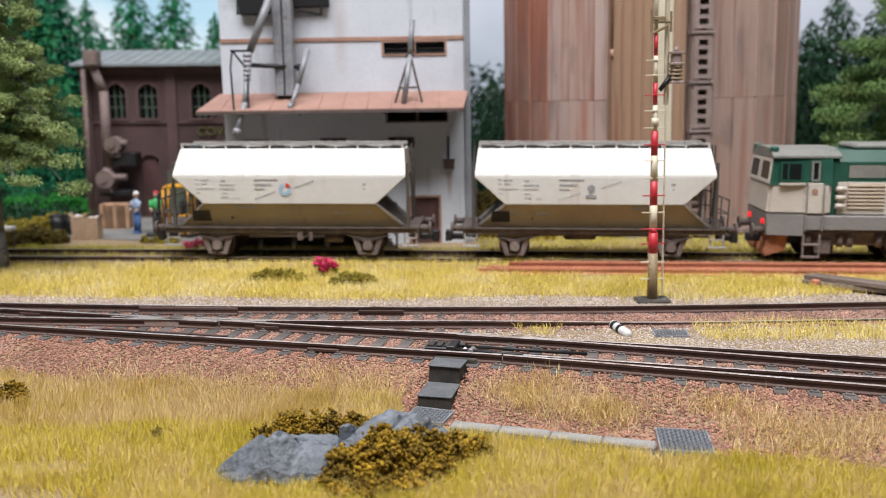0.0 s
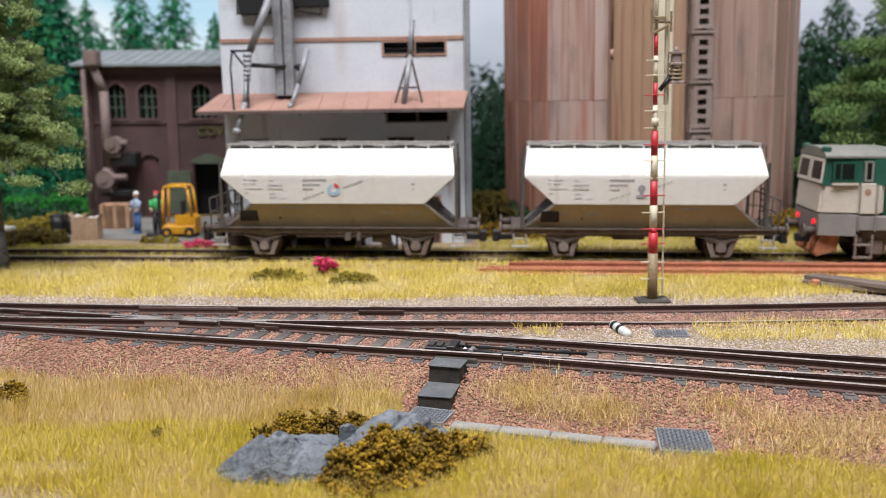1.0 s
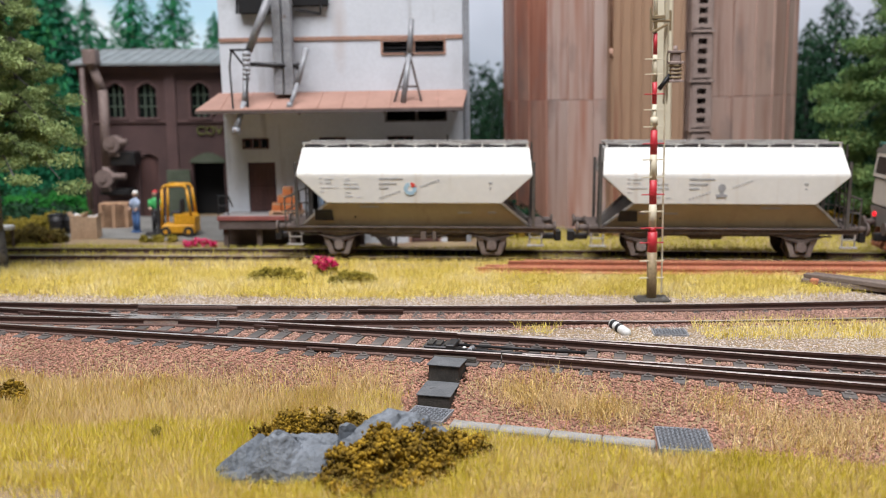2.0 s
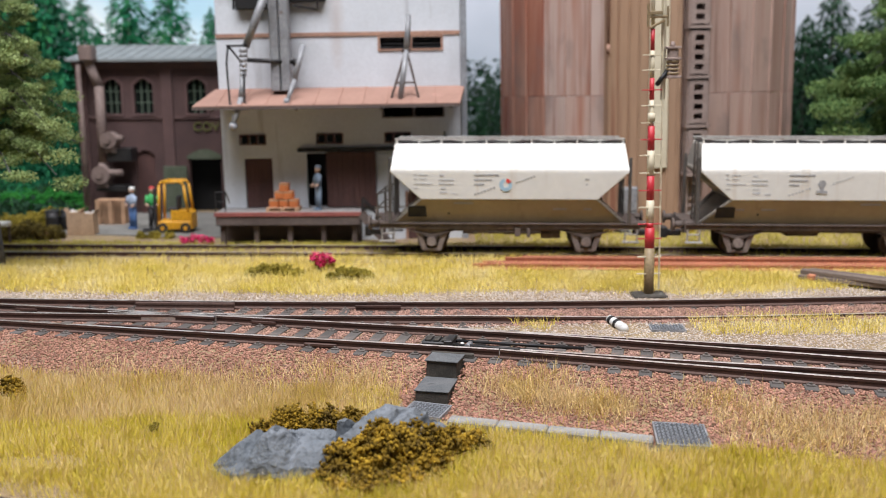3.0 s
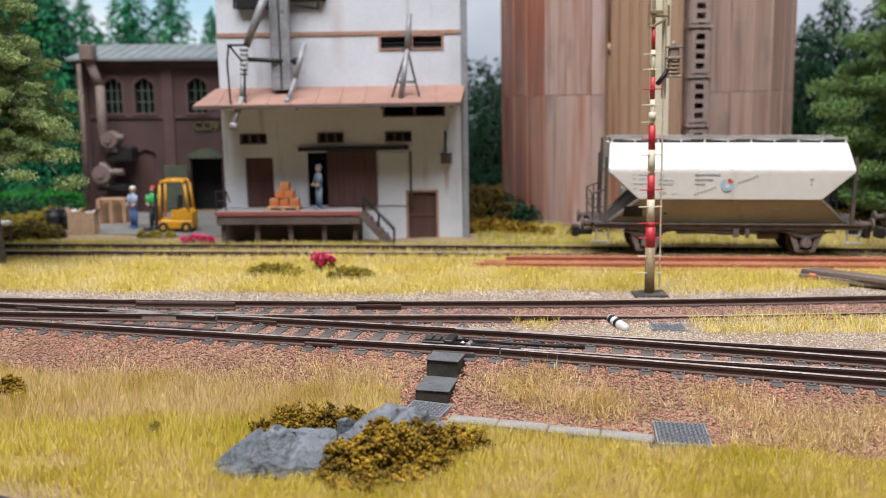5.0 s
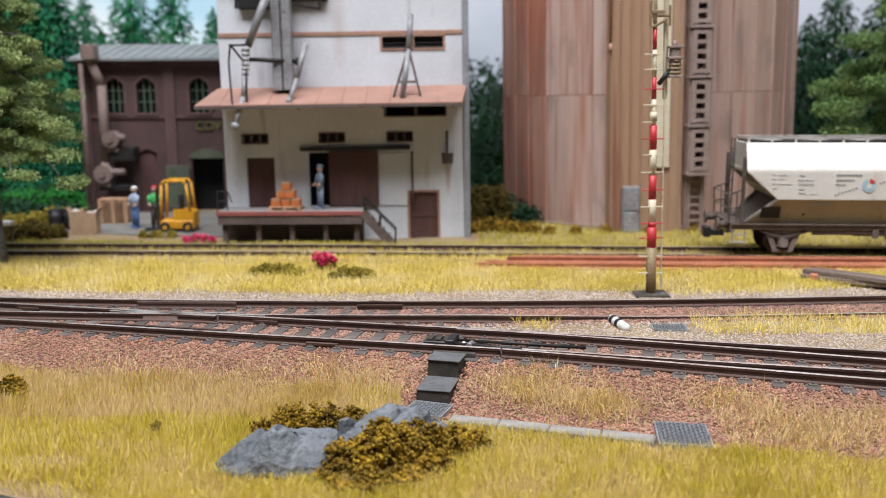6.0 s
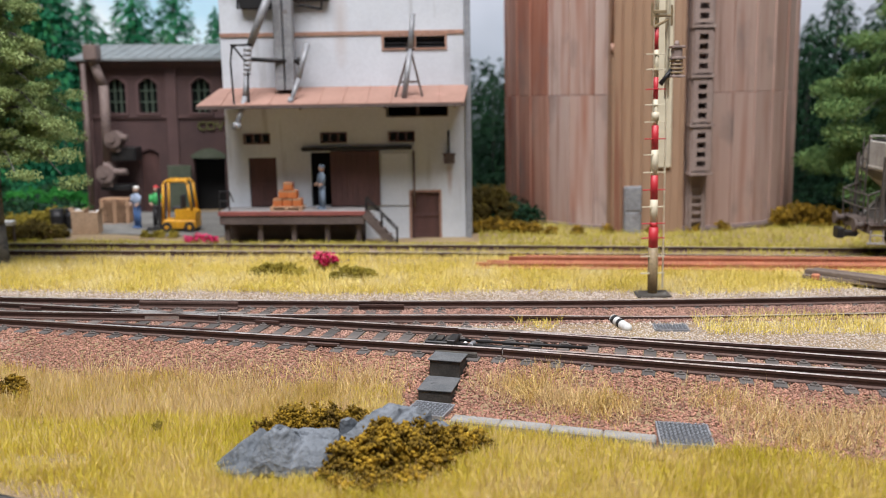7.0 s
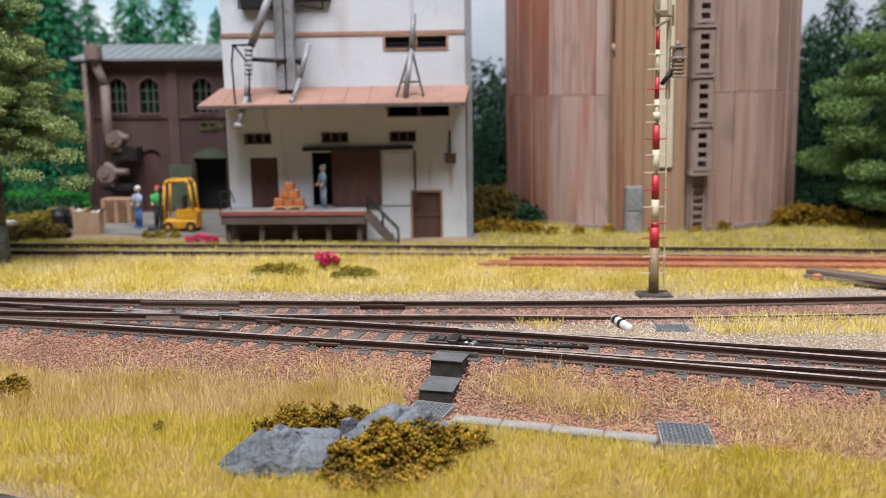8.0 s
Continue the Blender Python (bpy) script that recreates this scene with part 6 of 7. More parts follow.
st = thing("concrete_steps", "two dark concrete steps down the embankment", "steps", (0, 0, 0))
bm = B()
box(bm, -3.6, 3.6, -2.9, 2.9, -6, -0.8, 0.18)
o = part("step_block", bm, M_CONC, st, at=(1.2, 201.3, 0))
o.rotation_euler = (0, 0, math.radians(-16))
bm = B()
box(bm, -3.95, 3.95, -3.3, 3.2, -0.82, -0.5, 0.1)
o = part("tread_slab", bm, M_TREAD, st, "worn lighter tread", at=(1.2, 201.3, 0))
o.rotation_euler = (0, 0, math.radians(-16))
bm = B()
box(bm, -3.7, 3.7, -3.6, 7.0, -9.4, -4.8, 0.18)
o = part("step_block", bm, M_CONC, st, at=(-1.0, 192.8, 0))
o.rotation_euler = (0, 0, math.radians(-13))
bm = B()
box(bm, -3.9, 3.9, -3.9, 6.0, -4.82, -4.5, 0.1)
o = part("tread_slab", bm, M_TREAD, st, "worn lighter tread", at=(-1.0, 192.8, 0))
o.rotation_euler = (0, 0, math.radians(-13))


def checker_cover(x, y, z, w, d, turn, label):
    e = thing("cable_cover", label, "cover plate", (x, y, z), turn, "checker-plate covers")
    bm = B()
    box(bm, -w / 2, w / 2, -d / 2, d / 2, -1.6, 0, 0.15)
    part("plate", bm, M_PLATE, e)
    bm = B()
    for a, b, c, f in ((-w / 2 - 0.35, w / 2 + 0.35, -d / 2 - 0.35, -d / 2), (-w / 2 - 0.35, w / 2 + 0.35, d / 2, d / 2 + 0.35), (-w / 2 - 0.35, -w / 2, -d / 2, d / 2), (w / 2, w / 2 + 0.35, -d / 2, d / 2)):
        box(bm, a, b, c, f, -1.8, 0.12)
    part("rim", bm, M_GREYST, e)
    bm = B()
    nx, ny = int(w / 0.8), int(d / 0.8)
    for i in range(nx):
        for j in range(ny):
            cx, cy = -w / 2 + (i + 0.5) * w / nx, -d / 2 + (j + 0.5) * d / ny
            g = box(bm, -0.36, 0.36, -0.11, 0.11, -0.02, 0.16)
            a = math.radians(45 if (i + j) % 2 else -45)
            for v in g:
                v.co = Vector((cx + v.co.x * math.cos(a) - v.co.y * math.sin(a), cy + v.co.x * math.sin(a) + v.co.y * math.cos(a), v.co.z))
    tagged(part("tread_pattern", bm, M_TRIM, e), kind="stuff")


checker_cover(-2.9, 184.0, -6.9, 8.2, 7.4, -20, "grey checker-plate cover at the foot of the steps")
checker_cover(47.4, 168.6, -6.7, 9.6, 11.4, -8.5, "grey checker-plate cover at the cable trough's end")
checker_cover(60.5, 233.2, -2.0, 8.4, 8.0, -6, "grey checker-plate cover in pale gravel")

tr = thing("cable_trough", "pale concrete cable trough between two covers", "cable trough", (21.6, 171.6, -6.7), -17.2)
for k in range(4):
    bm = B()
    box(bm, -5.1, 5.1, -1.75, 1.75, -1.8, 0.35, 0.3)
    part("trough_slab", bm, M_TROUGH, tr, at=(-15.6 + k * 10.32, 0, 0.06 * (k % 2)))

mk = thing("marker_post", "white fouling marker with two black rings lying on gravel", "marker", (47.4, 233.9, -1.9), 0)
bm = B()
cyl(bm, (-1.3, 3.2, 0.9), (1.2, -3.4, 0.1), 1.25, seg=16)
ball(bm, (1.2, -3.4, 0.1), 1.25, 0, 2)
part("post", bm, M_PAINTW, mk)
for t in (0.16, 0.55):
    p = Vector((-1.3, 3.2, 0.9)).lerp(Vector((1.2, -3.4, 0.1)), t)
    d = (Vector((1.2, -3.4, 0.1)) - Vector((-1.3, 3.2, 0.9))).normalized()
    bm = B()
    cyl(bm, p - d * 0.6, p + d * 0.6, 1.33, seg=16)
    part("ring", bm, M_BLACK, mk)

pm = thing("point_motor", "black point motor with rods between the rails", "point motor", (1.5, 217.2, -2.2), ang)
bm = B()
box(bm, -5.5, 1.5, -2.6, 2.6, 0, 1.3, 0.25)
part("casing", bm, M_BLACK, pm)
bm = B()
for k in range(3):
    box(bm, -4.8 + k * 2.1, -3.4 + k * 2.1, -1.9, 1.9, 1.3, 1.75, 0.1)
part("lid_ribs", bm, M_CONC, pm)
bm = B()
box(bm, 0.2, 2.4, -3.4, 3.0, 0.2, 2.0, 0.2)
part("crank_arm", bm, M_BLACK, pm)
bm = B()
cyl(bm, (2, -2.2, 0.8), (26, -2.0, 0.4), 0.45, seg=7)
cyl(bm, (2, 1.6, 0.8), (34, 2.6, 0.4), 0.4, seg=7)
part("rod", bm, M_BLACK, pm)
bm = B()
ball(bm, (4.6, -1.8, 1.0), 0.55, 0, 2)
part("white_knob", bm, M_PAINTW, pm)
bm = B()
cyl(bm, (6.0, -3.0, 0.6), (6.2, 0.4, 0.6), 0.75, seg=10)
part("roller", bm, M_GREYST, pm)

# rock: a crooked ridge broken into facets


def rock(name, label, ridge, z, half):
    """ridge: (x, y, height) along the crest; half: half the width of the foot."""
    bm = B()
    xs = [r[0] for r in ridge]
    nu, nv = 170, 64
    rows = []
    for i in range(nu + 1):
        x = xs[0] + (xs[-1] - xs[0]) * i / nu
        yc, h = float(np.interp(x, xs, [r[1] for r in ridge])), float(np.interp(x, xs, [r[2] for r in ridge]))
        taper = math.sqrt(max(0.0, 1 - (2 * i / nu - 1) ** 4))
        row = []
        for j in range(nv + 1):
            v = 2 * j / nv - 1
            p = Vector((x * 0.11, v * 0.85 + x * 0.02, 3.7))
            d, pts_ = noise.voronoi(p + Vector((0.25 * noise.noise(p * 2), 0.25 * noise.noise(p * 2 + Vector((9, 0, 0))), 0)))
            facet = d[1] - d[0]
            q = pts_[0]
            plate = 0.20 * noise.noise(q * 5.3) + 0.32 * noise.noise(q * 7.1 + Vector((3, 1, 8))) * (p.x - q.x) + 0.55 * noise.noise(q * 6.3 + Vector((7, 5, 2))) * (p.y - q.y)
            d2, _ = noise.voronoi(p * 2.7)
            prof = max(0.0, 1 - abs(v + 0.12) ** (1.5 if v > -0.12 else 2.6))
            k = 0.72 + 0.34 * min(1.0, facet * 2.6) + 0.9 * plate + 0.14 * (d2[1] - d2[0]) + 0.035 * noise.fractal(p * 6, 0.9, 2.1, 4)
            wy = half * taper * (1 + 0.22 * noise.noise(Vector((x * 0.2, v, 5))))
            row.append(bm.verts.new((x + 0.9 * noise.noise(p * 3 + Vector((4, 4, 4))), yc + v * wy, z + h * prof * k * (0.35 + 0.65 * taper) - (1.5 if abs(v) > 0.99 else 0))))
        rows.append(row)
    for a, b in zip(rows, rows[1:]):
        for j in range(nv):
            bm.faces.new((a[j], b[j], b[j + 1], a[j + 1]))
    base = [r[0] for r in rows] + rows[-1][1:] + [r[-1] for r in rows[::-1]][1:] + rows[0][1:-1][::-1]
    bm.faces.new(base)
    bmesh.ops.recalc_face_normals(bm, faces=bm.faces[:])
    return single(name, bm, M_ROCK, label, "rock")


rock("rock", "jagged blue-grey rock in the grass", [(-42.0, 157.5, 2.5), (-38, 158.5, 6.0), (-31, 159.5, 9.6), (-26, 160.5, 8.6), (-20, 162, 7.4), (-15, 164, 8.2), (-10, 165.5, 9.4), (-5, 167, 9.4), (0, 169, 7.0), (4, 170, 2)], -8.8, 8.2)

rs = thing("rail_stack", "rusty spare rails lying beside the siding", "rail stack", (0, 0, 0))
for k, (yy, zz, x0, x1) in enumerate(((317.0, -0.6, 12, 210), (319.4, -0.6, 20, 205), (321.6, -0.6, 16, 215), (323.8, -0.6, 24, 210), (320.2, 1.1, 24, 212), (322.6, 1.1, 30, 208))):
    part("spare_rail", rail_bm(lambda x, yy=yy: yy - 0.058 * (x - 12) , x0, x1, 30, low=zz), (M_RUSTR, M_RUSTR, M_RUSTR), rs)

ps = thing("plank_stack", "old grey sleepers stacked in the grass", "sleeper stack", (138, 290, -2.6), -39)
for k in range(6):
    bm = B()
    box(bm, -16, 17, -1.45, 1.45, 0, 1.5, 0.18)
    o = part("plank", bm, M_PLANK, ps, at=(rr.uniform(-2, 3), -4.5 + (k % 4) * 3.1, 1.55 * (k // 4)))
    o.rotation_euler = (0, 0, rr.uniform(-0.06, 0.06))
bm = B()
box(bm, -14.5, -12.0, -7.2, -4.8, 0.1, 2.0, 0.3)
part("brick_prop", bm, M_RUSTR, ps, "orange brick")

# ---------------------------------------------------------------- hopper wagons


def wheelset(parent, x, z):
    bm = B()
    for s in (-1, 1):
        cyl(bm, (0, s * 7.3, 0), (0, s * 8.9, 0), 5.2, seg=28)
        cyl(bm, (0, s * 6.9, 0), (0, s * 7.3, 0), 5.7, seg=28)
        for q in range(4):
            a = q * math.pi / 2
            cyl(bm, (2.9 * math.cos(a), s * 8.8, 2.9 * math.sin(a)), (2.9 * math.cos(a), s * 9.15, 2.9 * math.sin(a)), 0.7, seg=8)
    cyl(bm, (0, -9.6, 0), (0, 9.6, 0), 0.9, seg=10)
    return part("wheelset", bm, M_WHEEL, parent, at=(x, 0, z))


def buffers(e, x, s, y=10.2, z=11.6, name="buffer"):
    for yy in (-y, y):
        bm = B()
        cyl(bm, (x, yy, z), (x + s * 3.6, yy, z), 1.25, seg=10)
        cyl(bm, (x + s * 3.6, yy, z), (x + s * 4.4, yy, z), 2.4, seg=14)
        cyl(bm, (x - s * 0.6, yy, z), (x, yy, z), 1.9, seg=8)
        part(name, bm, M_FRAME, e)


def hopper_wagon(label, logo):
    e = thing("hopper_wagon", label, "freight wagon", group="hopper wagons of the train")
    # body: tapering roof, bright shoulder, straight side, hopper tucked in below
    rings = [(40.9, 42.0, 8.2), (31.9, 43.0, 15.6), (30.9, 43.0, 15.7), (21.0, 32.0, 15.2)]
    bm = B()
    rows = []
    for z, x, y in rings:
        rows.append([bm.verts.new(p) for p in ((-x, -y, z), (x, -y, z), (x, y, z), (-x, y, z))])
    for a, b in zip(rows, rows[1:]):
        for i in range(4):
            bm.faces.new((a[i], b[i], b[(i + 1) % 4], a[(i + 1) % 4]))
    bm.faces.new(rows[0])
    bm.faces.new(rows[-1][::-1])
    bmesh.ops.recalc_face_normals(bm, faces=bm.faces[:])
    # End faces, found by their normal, take the greyer end colour.
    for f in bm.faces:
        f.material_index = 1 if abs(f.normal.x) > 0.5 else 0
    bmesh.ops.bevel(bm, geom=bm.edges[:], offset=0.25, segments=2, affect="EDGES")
    body = part("body", bm, (M_WAGON, M_WENDL), e, "cream-white grain body with greyer ends")
    bm = B()
    hexa(bm, [(-41.6, -10.6, 12.1), (41.6, -10.6, 12.1), (41.6, 10.6, 12.1), (-41.6, 10.6, 12.1)], [(-31.4, -14.9, 21.1), (31.4, -14.9, 21.1), (31.4, 14.9, 21.1), (-31.4, 14.9, 21.1)])
    # The hopper's end faces take the dark end colour.
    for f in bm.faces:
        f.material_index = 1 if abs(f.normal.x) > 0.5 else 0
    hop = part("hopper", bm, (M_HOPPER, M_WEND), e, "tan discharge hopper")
    for s in (-1, 1):
        bm = B()
        w = -s
        hexa(bm, [(-33.6 * w - 3.5, s * 12.0, 14.2), (-33.6 * w + 3.5, s * 12.0, 14.2), (-33.6 * w + 3.5, s * 11.4, 14.2), (-33.6 * w - 3.5, s * 11.4, 14.2)],
             [(-33.6 * w - 3.2, s * 14.0, 18.4), (-33.6 * w + 3.2, s * 14.0, 18.4), (-33.6 * w + 3.2, s * 13.2, 18.4), (-33.6 * w - 3.2, s * 13.2, 18.4)])
        pl = part("data_panel", bm, M_BLACK, hop, "black chalk panel")
        bm = B()
        cyl(bm, (-22 * w, s * 12.2, 15.6), (-22 * w, s * 12.7, 15.6), 0.4, seg=8)
        part("hook", bm, M_BLACK, hop)
        for a, b, zz in ((-20, -13, 19.6), (16, 21, 17.4), (27, 30, 17.4)):
            bm = B()
            f_ = 14.94 - (21.1 - zz) * 0.478
            hexa(bm, [(a, s * (f_ + 0.02), zz - 0.35), (b, s * (f_ + 0.02), zz - 0.35), (b, s * (f_ - 0.5), zz - 0.35), (a, s * (f_ - 0.5), zz - 0.35)],
                 [(a, s * (f_ + 0.37), zz + 0.35), (b, s * (f_ + 0.37), zz + 0.35), (b, s * (f_ - 0.2), zz + 0.35), (a, s * (f_ - 0.2), zz + 0.35)])
            part("marking", bm, M_MARKD, hop)
    # seams of the roof slope
    for k in range(9):
        xx = -32.4 + k * 8.1
        for s in (-1, 1):
            bm = B()
            hexa(bm, [(xx - 0.1, s * 15.55, 31.9), (xx + 0.1, s * 15.55, 31.9), (xx + 0.1, s * 15.72, 31.9), (xx - 0.1, s * 15.72, 31.9)], [(xx - 0.1, s * 8.35, 40.8), (xx + 0.1, s * 8.35, 40.8), (xx + 0.1, s * 8.5, 40.8), (xx - 0.1, s * 8.5, 40.8)])
            part("weld_seam", bm, M_WAGON, body)
    # roof rim, deck coloured black for the gap's shade, stanchions, walkway
    bm = B()
    box(bm, -41.4, 41.4, -7.7, 7.7, 40.8, 41.5)
    part("roof_deck", bm, M_BLACK, e, "recessed roof deck, blackened for the shaded gap")
    for s in (-1, 1):
        bm = B()
        box(bm, -42.0, 42.0, s * 7.6 - 0.7, s * 7.6 + 0.7, 42.1, 42.8, 0.12)
        part("roof_rail", bm, M_WENDL, e, "pale grey roof rail")
        for k in range(11):
            bm = B()
            box(bm, -0.3, 0.3, -0.4, 0.4, 40.6, 42.1)
            part("stanchion", bm, M_WAGON, e, at=(-41.3 + k * 8.26, s * 7.9, 0))
    for k in range(5):
        bm = B()
        cyl(bm, (-32 + k * 16, 0, 41.4), (-32 + k * 16, 0, 42.0), 4.6, seg=18)
        part("filler_lid", bm, M_WAGON, e)
    # markings on the straight side
    for s in (-1, 1):
        def bars(rows_, mm_, zrot=0.0):
            bm = B()
            for a, b, zz, hh in rows_:
                yy = 15.72 - (31 - zz) * 0.052
                x0, x1 = (a, b) if s < 0 else (-b, -a)
                box(bm, x0, x1, s * (yy + 0.06) - 0.05, s * (yy + 0.06) + 0.05, zz - hh * 0.36, zz + hh * 0.36)
            tagged(part("marking", bm, mm_, body), kind="stuff")
        bars([(-34.5, -33.4, 30.2, .5), (-32.6, -29.4, 30.0, .5), (-34.5, -33.4, 28.6, .5), (-32.4, -30, 28.6, .5), (-34.4, -27.4, 26.8, .5), (-34.3, -32.8, 25.2, .5)], M_MARK)
        bars([(-25, -23.4, 29.8, .6), (-25.5, -20, 28.2, .6), (-25.5, -20, 26.8, .9), (-25, -22.8, 25, .6), (-25, -22.4, 23.6, 1.0), (-20.8, -18.6, 23.2, .4)], M_MARK)
        bars([(-12.6, -3.8, 30.0, .7), (-12.6, -6.2, 28.2, .7), (-12.6, -9.0, 26.6, .7), (27.2, 28.6, 28.4, .7), (27.6, 28.2, 26.6, .6)], M_MARKD)
        bm = B()
        for x0, z0, L in ((-12.6, 22.9, 8.0), (2.4, 27.2, 7.2)):
            for q in range(7):
                xx = x0 + L * q / 7
                zz = z0 + (L * q / 7) * 0.36
                yy = 15.76 - (31 - zz) * 0.052
                xa = xx if s < 0 else -xx - 0.75
                box(bm, xa, xa + 0.75, s * yy - 0.05, s * yy + 0.05, zz - 0.3, zz + 0.3)
        tagged(part("marking", bm, M_MARKD if logo else M_MARK, body), kind="stuff")
        lx = -1.2 if s < 0 else 1.2
        if logo:
            for m_, a0, a1 in ((M_BLUE, 100, 395), (M_RED, 15, 85)):
                bm = B()
                n = 14
                vs = []
                for r_ in (1.0, 2.35):
                    vs.append([(lx + r_ * math.cos(math.radians(a0 + (a1 - a0) * i / n)), 26.4 + r_ * math.sin(math.radians(a0 + (a1 - a0) * i / n))) for i in range(n + 1)])
                for i in range(n):
                    prism(bm, [vs[0][i], vs[1][i], vs[1][i + 1], vs[0][i + 1]], "y", s * 15.48, s * 15.62)
                part("emblem", bm, m_, body)
        else:
            bm = B()
            prism(bm, [(lx + 1.4 * math.cos(q * 0.785), 27.0 + 1.4 * math.sin(q * 0.785)) for q in range(8)], "y", s * 15.5, s * 15.63)
            box(bm, lx - 1.9, lx + 1.9, s * 15.52 - 0.06, s * 15.52 + 0.06, 23.6, 24.6)
            box(bm, lx - 0.7, lx + 0.7, s * 15.52 - 0.06, s * 15.52 + 0.06, 24.6, 26)
            part("emblem", bm, M_MARKD, body)
    # ends: dark sloping sheets, struts and ladder
    for s in (-1, 1):
        for yy in (-13.2, 13.2):
            bm = B()
            hexa(bm, [(s * 43.0, yy - 0.5, 12), (s * 44.2, yy - 0.5, 12), (s * 44.2, yy + 0.5, 12), (s * 43.0, yy + 0.5, 12)], [(s * 43.1, yy - 0.5, 36), (s * 44.1, yy - 0.5, 36), (s * 44.1, yy + 0.5, 36), (s * 43.1, yy + 0.5, 36)])
            part("end_post", bm, M_WEND, e)
        bm = B()
        hexa(bm, [(s * 31.5, -13, 21.6), (s * 32.3, -13, 21.6), (s * 32.3, 13, 21.6), (s * 31.5, 13, 21.6)], [(s * 42.0, -13, 30.4), (s * 42.8, -13, 30.4), (s * 42.8, 13, 30.4), (s * 42.0, 13, 30.4)])
        part("end_sheet", bm, M_WEND, e, "dark sloping end sheet")
        for yy in (-13.0, 13.0):
            bm = B()
            hexa(bm, [(s * 31.6, yy * 1.13 - 0.4, 21.0), (s * 31.6, yy * 1.13 + 0.4, 21.0), (s * 32.2, yy * 1.13 + 0.4, 21.6), (s * 32.2, yy * 1.13 - 0.4, 21.6)],
                 [(s * 41.6, yy * 0.83 - 0.4, 12.3), (s * 41.6, yy * 0.83 + 0.4, 12.3), (s * 42.4, yy * 0.83 + 0.4, 12.7), (s * 42.4, yy * 0.83 - 0.4, 12.7)])
            part("end_flange", bm, M_WENDL, e, "pale flange along the hopper's edge")
        bm = B()
        for zz in range(14, 40, 4):
            cyl(bm, (s * 43.8, 4, zz), (s * 43.8, 9, zz), 0.25, seg=6)
        for yy in (4, 9):
            cyl(bm, (s * 43.8, yy, 12), (s * 43.4, yy, 42), 0.3, seg=6)
        part("end_ladder", bm, M_WEND, e)
    # underframe
    bm = B()
    for yy in (-12.6, 12.6):
        box(bm, -47.5, 47.5, yy - 0.5, yy + 0.5, 10.0, 12.1, 0.1)
        box(bm, -47.5, 47.5, yy - 1.3, yy + 1.3, 11.8, 12.1)
    box(bm, -47.5, 47.5, -3, 3, 9.4, 12)
    for xx in (-46.8, 46.8):
        box(bm, xx - 0.8, xx + 0.8, -13, 13, 8.8, 12.2, 0.15)
    fr = part("underframe", bm, M_FRAME, e, "dusty brown-grey underframe")
    bm = B()
    box(bm, -24, 24, -11.6, -10.9, 9.0, 9.8)
    box(bm, -24, 24, 10.9, 11.6, 9.0, 9.8)
    box(bm, 2.2, 4.4, -13.4, -12.4, 7.2, 10.2, 0.2)
    box(bm, 6.6, 8.0, -13.4, -12.4, 7.0, 10.2, 0.2)
    cyl(bm, (-17, -8, 8.0), (17, -8, 8.0), 0.5, seg=8)
    cyl(bm, (12, -9.5, 7.6), (19, -9.5, 7.6), 1.6, seg=12)
    cyl(bm, (-9, -9.5, 8.6), (-9, 9.5, 8.6), 0.4, seg=6)
    box(bm, -2, 10, -6, 6, 6.8, 9.2, 0.6)
    part("brake_gear", bm, M_FRAME, fr)
    # Black box added to stand in for the shade under the wagon.
    bm = B()
    box(bm, -19, 19, -6.5, 6.5, 8.6, 12.3, 0.6)
    part("discharge_box", bm, M_BLACK, fr)
    for xx in (-28.4, 28.4):
        for s in (-1, 1):
            yy = s * 11.6
            bm = B()
            for q in (-1, 1):
                hexa(bm, [(xx + q * 2.0, yy - 0.35, 2.6), (xx + q * 3.6, yy - 0.35, 2.2), (xx + q * 3.6, yy + 0.35, 2.2), (xx + q * 2.0, yy + 0.35, 2.6)],
                     [(xx + q * 4.0, yy - 0.35, 10.2), (xx + q * 6.6, yy - 0.35, 10.2), (xx + q * 6.6, yy + 0.35, 10.2), (xx + q * 4.0, yy + 0.35, 10.2)])
            box(bm, xx - 3.6, xx + 3.6, yy - 0.3, yy + 0.3, 1.6, 2.5, 0.1)
            box(bm, xx - 5, xx + 5, yy - 0.28, yy + 0.28, 8.4, 10.2)
            ag = part("axle_guard", bm, M_FRAMEL, e, "dusty axle guard")
            bm = B()
            cyl(bm, (xx, yy - 0.7, 5.2), (xx, yy + s * 1.5, 5.2), 1.75, seg=14)
            box(bm, xx - 1.9, xx + 1.9, yy - 0.6, yy + 0.6, 3.4, 6.9, 0.3)
            part("axle_box", bm, M_FRAMEL, ag)
            bm = B()
            for q in range(5):
                L = 8.4 - q * 1.4
                prism(bm, [(xx - L, 9.4 - q * 0.45), (xx, 7.8 - q * 0.45), (xx + L, 9.4 - q * 0.45), (xx + L, 9.0 - q * 0.45), (xx, 7.4 - q * 0.45), (xx - L, 9.0 - q * 0.45)], "y", yy + s * 0.4 - 0.5, yy + s * 0.4 + 0.5)
            part("leaf_spring", bm, M_FRAME, ag)
    # platform with railing at the rear end, steps, buffers and couplings
    bm = B()
    box(bm, -48.4, -42.2, -13, 13, 12.2, 12.7, 0.1)
    part("platform", bm, M_FRAME, e)
    bm = B()
    box(bm, 42.2, 47.6, -13, 13, 12.2, 12.6, 0.1)
    part("platform", bm, M_FRAME, e)
    bm = B()
    for yy in (-12.6, 12.6):
        tube(bm, [(-48.0, yy, 12.6), (-48.4, yy, 22.6), (-43.0, yy, 24.6)], 0.32, 6)
        cyl(bm, (-48.2, yy, 17.6), (-44, yy, 18), 0.25, seg=6)
